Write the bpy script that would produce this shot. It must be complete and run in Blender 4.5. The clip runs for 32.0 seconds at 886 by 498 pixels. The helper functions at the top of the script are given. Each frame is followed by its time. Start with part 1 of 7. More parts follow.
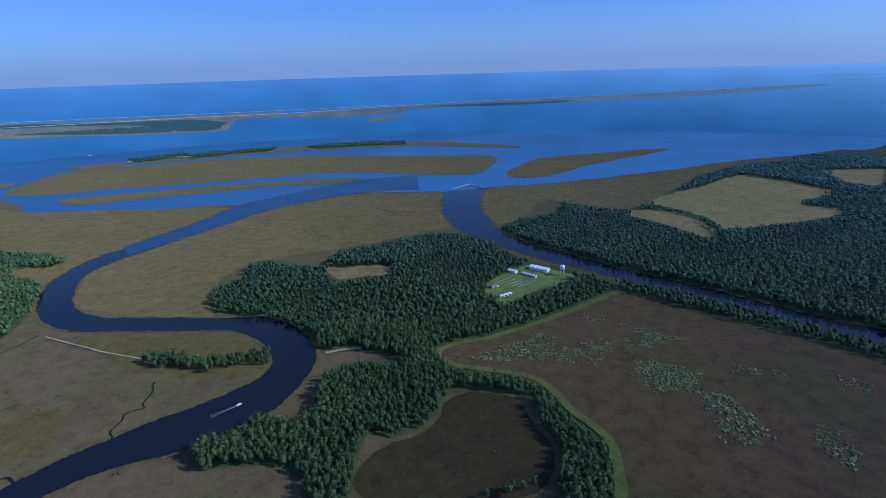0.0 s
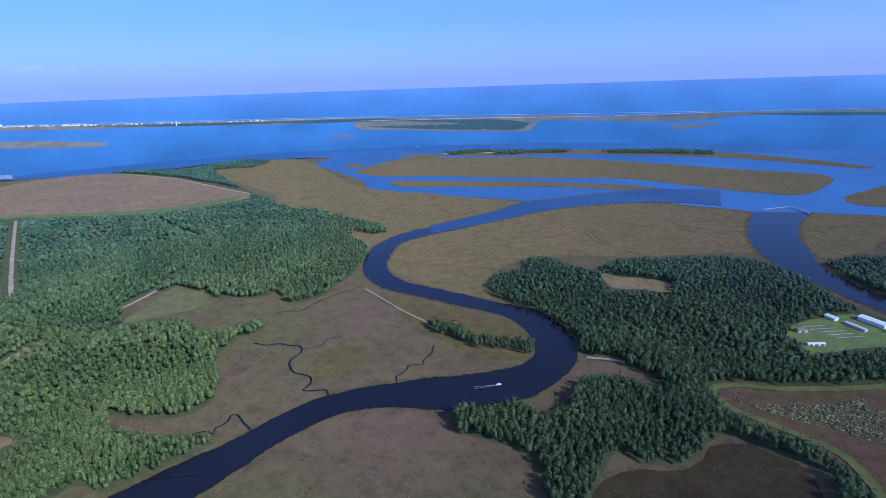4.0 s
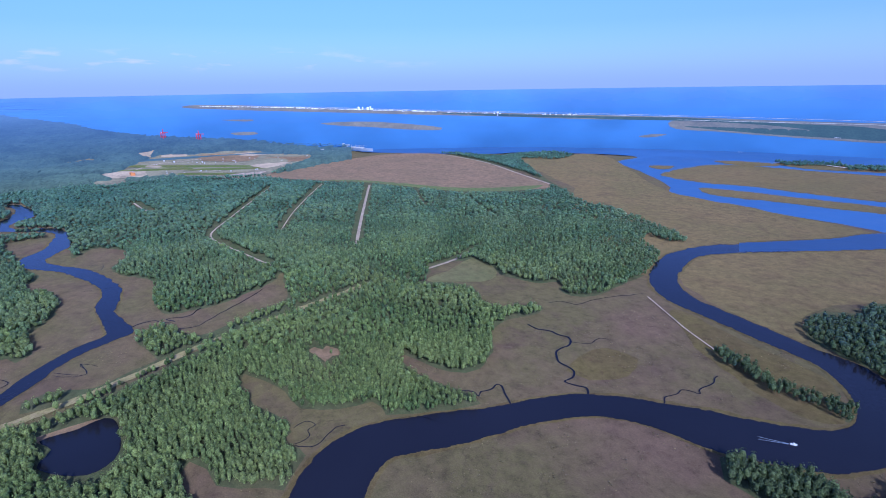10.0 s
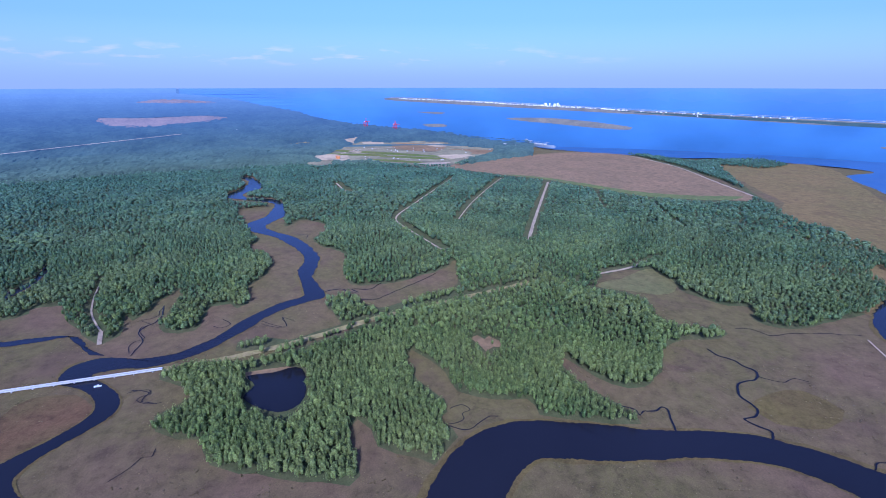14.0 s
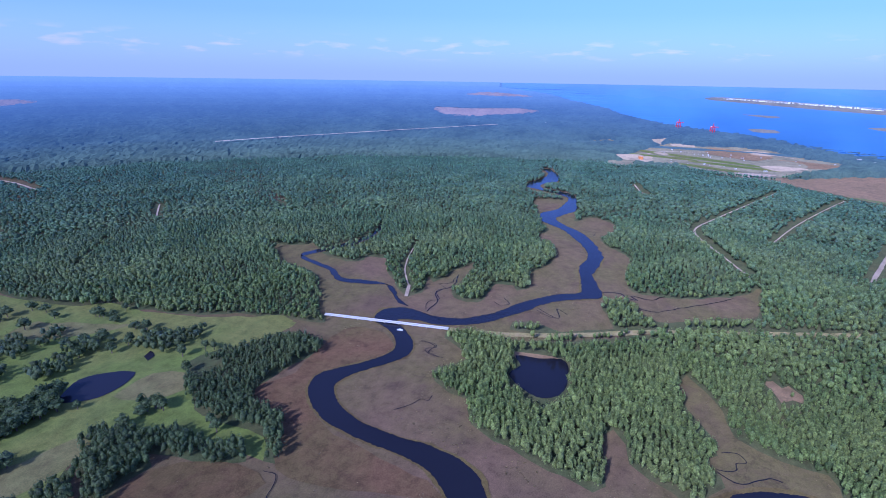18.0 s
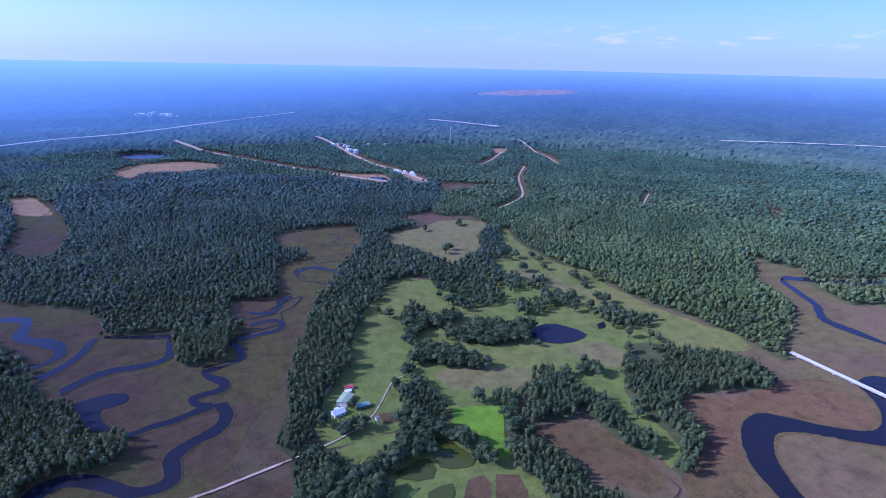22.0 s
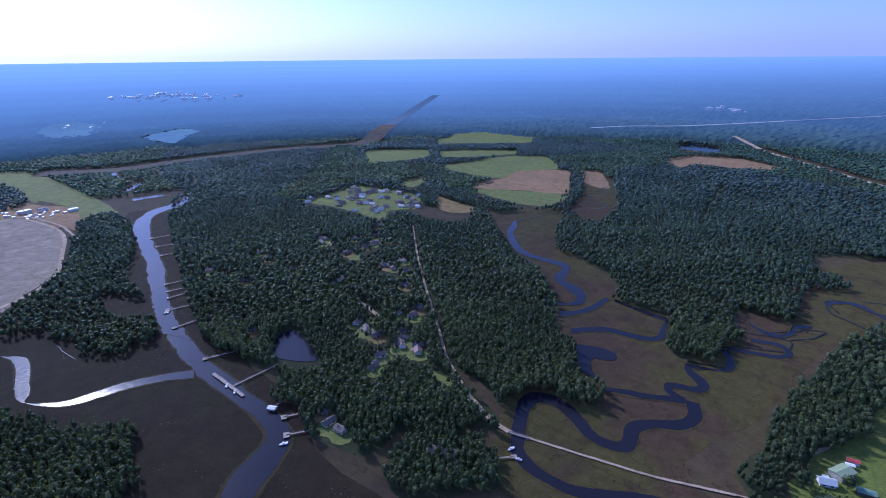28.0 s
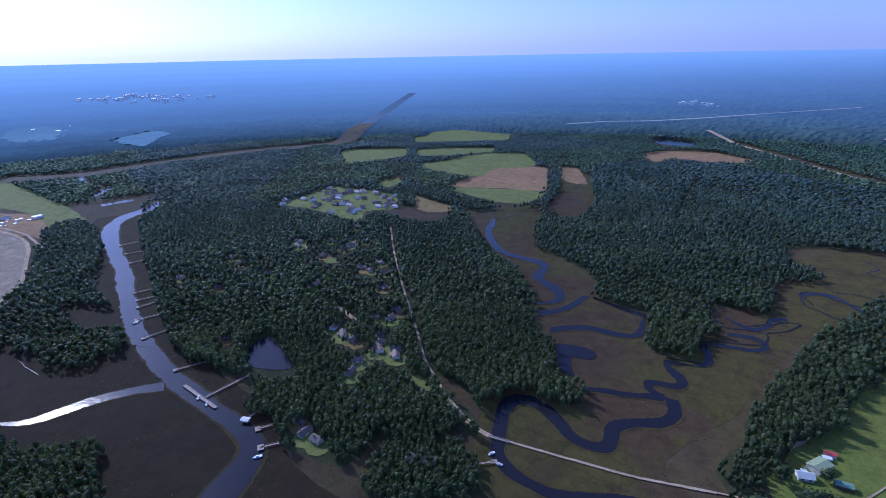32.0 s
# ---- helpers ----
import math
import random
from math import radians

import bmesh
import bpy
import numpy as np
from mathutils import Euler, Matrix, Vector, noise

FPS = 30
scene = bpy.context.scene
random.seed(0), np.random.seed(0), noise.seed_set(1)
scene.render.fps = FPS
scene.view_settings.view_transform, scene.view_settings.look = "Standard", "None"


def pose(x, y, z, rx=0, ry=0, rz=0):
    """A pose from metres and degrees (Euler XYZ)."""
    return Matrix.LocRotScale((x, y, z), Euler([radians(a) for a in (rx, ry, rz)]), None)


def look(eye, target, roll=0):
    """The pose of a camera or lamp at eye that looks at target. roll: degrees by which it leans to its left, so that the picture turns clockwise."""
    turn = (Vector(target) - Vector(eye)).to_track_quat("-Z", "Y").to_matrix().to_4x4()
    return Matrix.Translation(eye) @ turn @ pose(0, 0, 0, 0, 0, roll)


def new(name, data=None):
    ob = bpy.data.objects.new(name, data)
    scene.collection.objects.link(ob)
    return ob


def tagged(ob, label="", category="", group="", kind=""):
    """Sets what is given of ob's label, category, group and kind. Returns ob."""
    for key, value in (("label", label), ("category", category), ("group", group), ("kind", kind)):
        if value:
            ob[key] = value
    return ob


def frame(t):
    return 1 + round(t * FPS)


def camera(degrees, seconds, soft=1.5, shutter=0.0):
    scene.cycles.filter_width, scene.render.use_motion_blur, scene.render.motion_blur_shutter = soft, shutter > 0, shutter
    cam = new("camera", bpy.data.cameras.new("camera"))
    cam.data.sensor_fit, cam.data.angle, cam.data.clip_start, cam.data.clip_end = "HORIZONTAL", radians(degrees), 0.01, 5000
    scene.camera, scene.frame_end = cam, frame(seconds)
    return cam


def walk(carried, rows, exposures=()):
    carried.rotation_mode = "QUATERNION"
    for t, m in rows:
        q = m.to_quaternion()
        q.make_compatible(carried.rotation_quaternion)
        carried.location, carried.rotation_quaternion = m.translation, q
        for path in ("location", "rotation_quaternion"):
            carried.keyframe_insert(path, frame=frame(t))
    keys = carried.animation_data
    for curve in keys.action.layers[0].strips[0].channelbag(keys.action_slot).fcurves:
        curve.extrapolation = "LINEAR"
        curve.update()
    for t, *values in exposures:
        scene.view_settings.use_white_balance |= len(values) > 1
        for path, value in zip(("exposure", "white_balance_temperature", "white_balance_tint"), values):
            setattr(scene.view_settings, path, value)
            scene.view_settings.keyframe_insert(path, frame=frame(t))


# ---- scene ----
# The view from a drone that hovers about 450 m over a tidal creek and turns on the spot.
cam = camera(79.33, 32.0, 0.9)
H = 250.0
SIZE = 1.8      # metres to one unit of the chart: the plan is drawn in chart units and brought to metres at the end
# seconds; x, y, z in chart units; turn about x, y, z in degrees
PATH = [
    (0, 0.00, 0.00, 250.00, 71.39, 1.64, -0.10), (0.5, 0.01, -0.17, 249.80, 71.58, 1.82, 5.66), (1, 0.03, -0.35, 249.60, 71.77, 1.91, 8.99),
    (1.5, 0.04, -0.52, 249.40, 71.92, 2.00, 11.62), (2, 0.06, -0.70, 249.20, 72.08, 2.03, 15.62), (2.5, 0.07, -0.87, 249.00, 72.28, 1.99, 20.90),
    (3, 0.09, -1.04, 248.80, 72.46, 1.90, 24.75), (3.5, 0.10, -1.22, 248.60, 72.60, 1.86, 27.58), (5.5, 0.35, -1.24, 247.98, 72.91, 1.59, 39.95),
    (6, 0.42, -1.19, 247.84, 72.94, 1.51, 42.84), (6.5, 0.50, -1.15, 247.70, 73.00, 1.46, 45.33), (7, 0.57, -1.10, 247.57, 73.04, 1.37, 47.77),
    (7.5, 0.65, -1.05, 247.43, 73.06, 1.28, 50.65), (8, 0.72, -1.00, 247.29, 73.08, 1.22, 53.51), (8.5, 0.69, -0.91, 247.22, 73.06, 1.14, 56.14),
    (9, 0.66, -0.83, 247.16, 73.04, 1.05, 58.30), (9.5, 0.63, -0.75, 247.09, 73.04, 0.96, 60.03), (10, 0.60, -0.66, 247.03, 73.02, 0.87, 62.23),
    (10.5, 0.56, -0.58, 246.96, 72.98, 0.71, 65.33), (11, 0.53, -0.49, 246.90, 72.93, 0.63, 68.30), (11.5, 0.50, -0.41, 246.83, 72.91, 0.56, 69.69),
    (12, 0.47, -0.33, 246.77, 72.90, 0.54, 70.69), (12.5, 0.71, -0.80, 247.02, 72.86, 0.50, 72.12), (13, 0.95, -1.26, 247.28, 72.82, 0.35, 75.48),
    (13.5, 1.19, -1.73, 247.54, 72.80, 0.17, 79.18), (14, 1.43, -2.20, 247.79, 72.75, 0.03, 81.44), (14.5, 1.68, -2.67, 248.05, 72.71, -0.09, 84.21),
    (16.5, 2.66, -4.13, 248.85, 72.48, -0.56, 96.21), (17, 2.91, -4.18, 248.88, 72.38, -0.68, 101.39), (17.5, 3.17, -4.23, 248.92, 72.26, -0.81, 106.59),
    (18, 3.43, -4.28, 248.95, 72.12, -0.87, 112.79), (18.5, 3.68, -4.33, 248.99, 72.03, -0.91, 118.00), (19, 3.94, -4.38, 249.03, 71.88, -1.02, 124.62),
    (19.5, 4.20, -4.43, 249.06, 71.70, -1.03, 130.79), (20, 4.45, -4.48, 249.10, 71.52, -1.11, 138.99), (20.5, 4.70, -4.23, 248.98, 71.28, -1.18, 147.16),
    (21, 4.94, -3.97, 248.87, 71.06, -1.19, 154.48), (21.5, 5.19, -3.71, 248.76, 70.91, -1.20, 159.63), (22, 5.43, -3.45, 248.65, 70.81, -1.19, 162.81),
    (22.5, 5.68, -3.19, 248.54, 70.78, -1.07, 165.05), (23, 5.92, -2.93, 248.42, 70.68, -0.99, 169.32), (23.5, 6.16, -2.67, 248.31, 70.54, -0.89, 175.53),
    (24, 6.41, -2.42, 248.20, 70.35, -0.76, 182.15), (24.5, 5.95, -2.70, 247.78, 70.23, -0.68, 188.68), (25, 5.49, -2.99, 247.36, 70.12, -0.60, 194.19),
    (25.5, 5.03, -3.27, 246.94, 70.10, -0.40, 197.95), (27.5, 3.18, -4.42, 245.27, 70.07, 0.33, 212.40), (28, 2.72, -4.71, 244.85, 70.06, 0.50, 217.44),
    (28.5, 2.89, -5.85, 244.92, 69.96, 0.68, 222.31), (29, 3.06, -6.99, 244.99, 69.91, 0.85, 226.30), (29.5, 3.23, -8.14, 245.06, 69.88, 1.02, 228.84),
    (30, 3.40, -9.28, 245.13, 69.71, 0.59, 225.44), (30.5, 3.57, -10.42, 245.20, 69.76, 0.89, 214.27), (31, 3.74, -11.57, 245.27, 69.75, 0.97, 212.88),
    (31.5, 3.91, -12.71, 245.34, 69.74, 1.00, 212.96), (32, 4.08, -13.85, 245.41, 69.78, 1.05, 215.10)
]
# seconds, stops, kelvin, tint: the picture brightens and warms as the view turns away from the bright sea
EXPOSURES = [(0.0, -0.72, 4320, -3), (1.0, -0.52, 4330, 0), (3.0, -0.34, 4430, 8), (6.0, -0.22, 4420, 14), (9.0, -0.15, 4390, 19), (13.0, -0.1, 4350, 23),
             (17.0, -0.06, 4350, 28), (20.0, 0.08, 4360, 32), (22.0, 0.2, 4360, 34), (25.0, 0.16, 4400, 34), (28.0, -0.23, 4620, 22), (29.5, -0.45, 4600, 17),
             (32.0, -0.32, 4620, 19)]
walk(cam, [(t, pose(x * SIZE, y * SIZE, z * SIZE, *turn)) for t, x, y, z, *turn in PATH], EXPOSURES)
# ---- light ----
SUN_TURN, SUN_UP = 257.0, 33.0          # degrees: bearing counted from +y towards -x, and height
sun_way = Vector((-math.sin(radians(SUN_TURN)) * math.cos(radians(SUN_UP)),
                  math.cos(radians(SUN_TURN)) * math.cos(radians(SUN_UP)), math.sin(radians(SUN_UP))))
world = bpy.data.worlds.new("sky")
scene.world = world
world.use_nodes = True
wn = world.node_tree
sky = wn.nodes.new("ShaderNodeTexSky")
sky.sky_type, sky.sun_disc = "NISHITA", False
sky.sun_elevation, sky.sun_rotation = radians(SUN_UP), radians(-SUN_TURN)
sky.air_density, sky.dust_density, sky.ozone_density, sky.altitude = 1.0, 2.8, 4.0, 250
clear_air = wn.nodes.new("ShaderNodeMix")
clear_air.data_type, clear_air.blend_type = "RGBA", "MULTIPLY"
clear_air.inputs[0].default_value, clear_air.inputs[7].default_value = 1.0, (0.86, 0.93, 1.34, 1)
wn.links.new(sky.outputs[0], clear_air.inputs[6])
# pale haze low over the horizon, all round
way_up = wn.nodes.new("ShaderNodeSeparateXYZ")
wn.links.new(wn.nodes.new("ShaderNodeTexCoord").outputs["Generated"], way_up.inputs[0])
haze = wn.nodes.new("ShaderNodeValToRGB")
for e, (at, c) in zip((haze.color_ramp.elements[0], haze.color_ramp.elements[1], haze.color_ramp.elements.new(0.1)),
                      ((0.0, (3.7, 4.0, 5.9, 1)), (0.45, (0.0, 0.0, 0.0, 1)), (0.1, (1.9, 2.25, 3.9, 1)))):
    e.position, e.color = at, c
wn.links.new(way_up.outputs[2], haze.inputs[0])
# brighter towards the sun
sunward = wn.nodes.new("ShaderNodeVectorMath")
sunward.operation = "DOT_PRODUCT"
sunward.inputs[1].default_value = Vector((sun_way.x, sun_way.y, 0)).normalized()
wn.links.new(way_up.inputs[0].links[0].from_socket, sunward.inputs[0])
glare = wn.nodes.new("ShaderNodeMapRange")
for k, v in enumerate((0.3, 1.0, 1.0, 1.3), 1):
    glare.inputs[k].default_value = v
wn.links.new(sunward.outputs["Value"], glare.inputs[0])
bright_haze = wn.nodes.new("ShaderNodeVectorMath")
bright_haze.operation = "SCALE"
wn.links.new(haze.outputs[0], bright_haze.inputs[0])
wn.links.new(glare.outputs[0], bright_haze.inputs["Scale"])
low_air = wn.nodes.new("ShaderNodeMix")
low_air.data_type, low_air.blend_type, low_air.clamp_result = "RGBA", "ADD", False
low_air.inputs[0].default_value = 1.0
wn.links.new(clear_air.outputs[2], low_air.inputs[6])
wn.links.new(bright_haze.outputs[0], low_air.inputs[7])
# a few faint pink clouds low in the north-west
stretch = wn.nodes.new("ShaderNodeVectorMath")
stretch.operation = "MULTIPLY"
stretch.inputs[1].default_value = (17.0, 17.0, 80.0)
wn.links.new(way_up.inputs[0].links[0].from_socket, stretch.inputs[0])
puffs = wn.nodes.new("ShaderNodeTexNoise")
puffs.inputs["Scale"].default_value, puffs.inputs["Detail"].default_value = 1.0, 5.0
wn.links.new(stretch.outputs[0], puffs.inputs["Vector"])


def sky_ramp(source, *stops):
    r = wn.nodes.new("ShaderNodeValToRGB")
    while len(r.color_ramp.elements) < len(stops):
        r.color_ramp.elements.new(0.5)
    for e, (at, v) in zip(r.color_ramp.elements, stops):
        e.position, e.color = at, (v, v, v, 1)
    wn.links.new(source, r.inputs[0])
    return r.outputs[0]


def times(p, q):
    m = wn.nodes.new("ShaderNodeMath")
    m.operation = "MULTIPLY"
    wn.links.new(p, m.inputs[0])
    wn.links.new(q, m.inputs[1])
    return m.outputs[0]


side = wn.nodes.new("ShaderNodeVectorMath")
side.operation = "DOT_PRODUCT"
side.inputs[1].default_value = (-0.91, -0.42, 0.0)
wn.links.new(way_up.inputs[0].links[0].from_socket, side.inputs[0])
amount = times(sky_ramp(puffs.outputs[0], (0.55, 0.0), (0.72, 1.0)),
               times(sky_ramp(way_up.outputs[2], (0.025, 0.0), (0.038, 1.0), (0.052, 1.0), (0.068, 0.0)), sky_ramp(side.outputs["Value"], (0.6, 0.0), (0.8, 1.0))))
clouds = wn.nodes.new("ShaderNodeMix")
clouds.data_type, clouds.blend_type = "RGBA", "ADD"
clouds.inputs[7].default_value = (2.3, 0.7, 1.2, 1)
wn.links.new(amount, clouds.inputs[0])
wn.links.new(low_air.outputs[2], clouds.inputs[6])
wn.links.new(clouds.outputs[2], wn.nodes["Background"].inputs[0])
wn.nodes["Background"].inputs[1].default_value = 0.105
lamp = bpy.data.lights.new("sun", "SUN")
lamp.energy, lamp.angle, lamp.color = 4.6, radians(0.6), (1.0, 0.86, 0.68)
sun = new("sun", lamp)
sun.matrix_world = look(sun_way * 900, (0, 0, 0))


# ---- materials ----
def nodes_of(name):
    m = bpy.data.materials.new(name)
    m.use_nodes = True
    return m, m.node_tree.nodes, m.node_tree.links, m.node_tree.nodes["Principled BSDF"]


def node(nt, kind, **values):
    n = nt.new(kind)
    for key, value in values.items():
        n.inputs[key].default_value = value
    return n


def place_of(nt, ln):
    """The place on the chart, in chart units."""
    m = nt.new("ShaderNodeVectorMath")
    m.operation = "SCALE"
    m.inputs["Scale"].default_value = 1 / SIZE
    ln.new(nt.new("ShaderNodeNewGeometry").outputs["Position"], m.inputs[0])
    return m.outputs[0]


def mixed(nt, ln, fac, a, b, how="MIX"):
    m = nt.new("ShaderNodeMix")
    m.data_type, m.blend_type = "RGBA", how
    for slot, value in ((0, fac), (6, a), (7, b)):
        if hasattr(value, "node"):
            ln.new(value, m.inputs[slot])
        else:
            m.inputs[slot].default_value = value if slot == 0 else (*value, 1)
    return m.outputs[2]


def ramp(nt, ln, fac, *stops):
    r = nt.new("ShaderNodeValToRGB")
    while len(r.color_ramp.elements) < len(stops):
        r.color_ramp.elements.new(0.5)
    for e, (at, c) in zip(r.color_ramp.elements, stops):
        e.position, e.color = at, (*((c, c, c) if isinstance(c, (int, float)) else c), 1)
    ln.new(fac, r.inputs[0])
    return r.outputs[0]


def earth(name, a, b, c, coarse=0.006, fine=0.22, rough=0.9, bump=0.6, gloss=0.1, low=0.38, high=0.62, coat=0.0, nap=1.0, cracks=0.0):
    """Ground cover of three colours, mixed at a coarse and at a fine scale (per metre)."""
    m, nt, ln, bsdf = nodes_of(name)
    at = place_of(nt, ln)
    n1 = node(nt, "ShaderNodeTexNoise", Scale=coarse, Detail=5.0, Roughness=0.6)
    n2 = node(nt, "ShaderNodeTexNoise", Scale=fine, Detail=7.0, Roughness=0.8)
    n3 = node(nt, "ShaderNodeTexNoise", Scale=fine * 0.35, Detail=8.0, Roughness=0.75)
    for n in (n1, n2, n3):
        ln.new(at, n.inputs["Vector"])
    base = mixed(nt, ln, ramp(nt, ln, n1.outputs[0], (low, 0.0), (high, 1.0)), a, b)
    base = mixed(nt, ln, ramp(nt, ln, n2.outputs[0], (0.44, 0.0), (0.66, 0.5)), base, c)
    n5 = node(nt, "ShaderNodeTexNoise", Scale=coarse * 4.3, Detail=6.0, Roughness=0.62, Distortion=0.6)
    ln.new(at, n5.inputs["Vector"])
    base = mixed(nt, ln, ramp(nt, ln, n5.outputs[0], (0.5, 0.0), (0.68, 0.75)), base, c)
    base = mixed(nt, ln, 1.0, base, ramp(nt, ln, n3.outputs[0], (0.34, 0.7), (0.5, 1.0), (0.66, 1.22)), "MULTIPLY")
    n4 = node(nt, "ShaderNodeTexNoise", Scale=fine * 4.5, Detail=2.0, Roughness=0.7)
    ln.new(at, n4.inputs["Vector"])
    base = mixed(nt, ln, 1.0, base, ramp(nt, ln, n4.outputs[0], (0.36, 0.84), (0.5, 1.0), (0.64, 1.14)), "MULTIPLY")
    if cracks:
        # dark muddy rills that wind between patches of grass
        warp = node(nt, "ShaderNodeTexNoise", Scale=0.05, Detail=4.0, Roughness=0.65)
        ln.new(at, warp.inputs["Vector"])
        bent = nt.new("ShaderNodeVectorMath")
        bent.operation = "MULTIPLY_ADD"
        bent.inputs[1].default_value = (34.0, 34.0, 0.0)
        ln.new(warp.outputs[1], bent.inputs[0])
        ln.new(at, bent.inputs[2])
        rill = node(nt, "ShaderNodeTexVoronoi", Scale=0.022)
        rill.feature = "DISTANCE_TO_EDGE"
        ln.new(bent.outputs[0], rill.inputs["Vector"])
        thin = ramp(nt, ln, rill.outputs["Distance"], (0.008, cracks), (0.02, 0.0))
        patchy = ramp(nt, ln, n1.outputs[0], (0.46, 0.0), (0.56, 0.85))
        base = mixed(nt, ln, mixed(nt, ln, 1.0, thin, patchy, "MULTIPLY"), base, [v * 0.4 for v in c])
    ln.new(base, bsdf.inputs["Base Color"])
    bsdf.inputs["Roughness"].default_value = rough
    bsdf.inputs["Specular IOR Level"].default_value = gloss
    bsdf.inputs["Diffuse Roughness"].default_value = nap
    b_ = node(nt, "ShaderNodeBump", Strength=bump * 0.45, Distance=SIZE)
    ln.new(n2.outputs[0], b_.inputs["Height"])
    ln.new(b_.outputs[0], bsdf.inputs["Normal"])
    bsdf.inputs["Coat Weight"].default_value, bsdf.inputs["Coat Roughness"].default_value, bsdf.inputs["Coat IOR"].default_value = coat, 0.45, 1.45
    return m


def leaf(name, dark, light, far=(0.5, 0.5, 0.5), gloss=0.3, haze_sheen=0.0):
    """Foliage: one tint for each tree, patches over the wood and a speckle from leaf to leaf."""
    m, nt, ln, bsdf = nodes_of(name)
    tint = nt.new("ShaderNodeAttribute")
    tint.attribute_name = "tint"
    geo, at = nt.new("ShaderNodeNewGeometry"), place_of(nt, ln)
    n1 = node(nt, "ShaderNodeTexNoise", Scale=0.008, Detail=4.0)
    ln.new(at, n1.inputs["Vector"])
    base = mixed(nt, ln, tint.outputs["Fac"], dark, light)
    base = mixed(nt, ln, ramp(nt, ln, n1.outputs[0], (0.4, 0.0), (0.65, 0.5)), base, far)
    spot = ramp(nt, ln, geo.outputs["Random Per Island"], (0.0, 0.6), (1.0, 1.32))
    base = mixed(nt, ln, 1.0, base, spot, "MULTIPLY")
    n2 = node(nt, "ShaderNodeTexNoise", Scale=0.9, Detail=3.0, Roughness=0.7)
    ln.new(at, n2.inputs["Vector"])
    base = mixed(nt, ln, 1.0, base, ramp(nt, ln, n2.outputs[0], (0.36, 0.48), (0.5, 1.0), (0.66, 1.55)), "MULTIPLY")
    b_ = node(nt, "ShaderNodeBump", Strength=0.8, Distance=SIZE)
    ln.new(n2.outputs[0], b_.inputs["Height"])
    ln.new(b_.outputs[0], bsdf.inputs["Normal"])
    ln.new(base, bsdf.inputs["Base Color"])
    # soft leaf gloss, and a blue sheen that paints haze over distant trees
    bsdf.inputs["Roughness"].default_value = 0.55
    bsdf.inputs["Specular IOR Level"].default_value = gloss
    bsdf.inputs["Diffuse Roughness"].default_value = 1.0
    bsdf.inputs["Sheen Weight"].default_value, bsdf.inputs["Sheen Roughness"].default_value = haze_sheen, 0.45
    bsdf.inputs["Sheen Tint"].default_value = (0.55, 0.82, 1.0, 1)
    # some of the light comes through the leaves
    thin, both = nt.new("ShaderNodeBsdfTranslucent"), nt.new("ShaderNodeMixShader")
    ln.new(mixed(nt, ln, 1.0, base, (1.25, 1.2, 0.8), "MULTIPLY"), thin.inputs["Color"])
    both.inputs[0].default_value = 0.34
    ln.new(bsdf.outputs[0], both.inputs[1])
    ln.new(thin.outputs[0], both.inputs[2])
    ln.new(both.outputs[0], nt["Material Output"].inputs["Surface"])
    return m


def water(name, colour, rough, wave, strength, shine=0.35):
    m, nt, ln, bsdf = nodes_of(name)
    at = place_of(nt, ln)
    n1 = node(nt, "ShaderNodeTexNoise", Scale=wave, Detail=3.0)
    n2 = node(nt, "ShaderNodeTexNoise", Scale=0.004, Detail=4.0)
    for n in (n1, n2):
        ln.new(at, n.inputs["Vector"])
    ln.new(mixed(nt, ln, ramp(nt, ln, n2.outputs[0], (0.35, 0.0), (0.65, 1.0)), colour, [c * 1.35 for c in colour]), bsdf.inputs["Base Color"])
    ln.new(ramp(nt, ln, n2.outputs[0], (0.4, rough), (0.6, rough * 1.5)), bsdf.inputs["Roughness"])
    bsdf.inputs["IOR"].default_value = 1.33
    bsdf.inputs["Specular IOR Level"].default_value = shine
    b_ = node(nt, "ShaderNodeBump", Strength=strength, Distance=0.4 * SIZE)
    ln.new(n1.outputs[0], b_.inputs["Height"])
    ln.new(b_.outputs[0], bsdf.inputs["Normal"])
    return m


def paint(name, colour, rough=0.6, metal=0.0, vary=0.25, scale=0.6):
    m, nt, ln, bsdf = nodes_of(name)
    at = place_of(nt, ln)
    n1 = node(nt, "ShaderNodeTexNoise", Scale=scale, Detail=5.0)
    ln.new(at, n1.inputs["Vector"])
    ln.new(mixed(nt, ln, ramp(nt, ln, n1.outputs[0], (0.35, 0.0), (0.7, 1.0)), colour, [c * (1 - vary) for c in colour]), bsdf.inputs["Base Color"])
    bsdf.inputs["Roughness"].default_value, bsdf.inputs["Metallic"].default_value = rough, metal
    return m


MARSH = earth("marsh_grass", (0.132, 0.086, 0.050), (0.112, 0.092, 0.034), (0.088, 0.058, 0.036), coarse=0.005, low=0.36, high=0.56, cracks=0.3)
ISLE = earth("cordgrass", (0.168, 0.118, 0.044), (0.142, 0.110, 0.038), (0.112, 0.076, 0.033))
HEATH = earth("reddish_marsh", (0.128, 0.074, 0.036), (0.108, 0.078, 0.030), (0.078, 0.047, 0.024), coarse=0.012)
OLIVE = earth("olive_marsh", (0.118, 0.092, 0.028), (0.105, 0.078, 0.028), (0.080, 0.054, 0.022), coarse=0.02)
PALE = earth("ash_flat", (0.27, 0.22, 0.15), (0.22, 0.185, 0.13), (0.33, 0.28, 0.21), coarse=0.012, nap=0.2)
# dark rush, its colour lowered further for the shade of backlit stalks
FEN = earth("shaded_rush_marsh", (0.050, 0.032, 0.017), (0.058, 0.044, 0.016), (0.036, 0.024, 0.012), coarse=0.014, cracks=0.3)
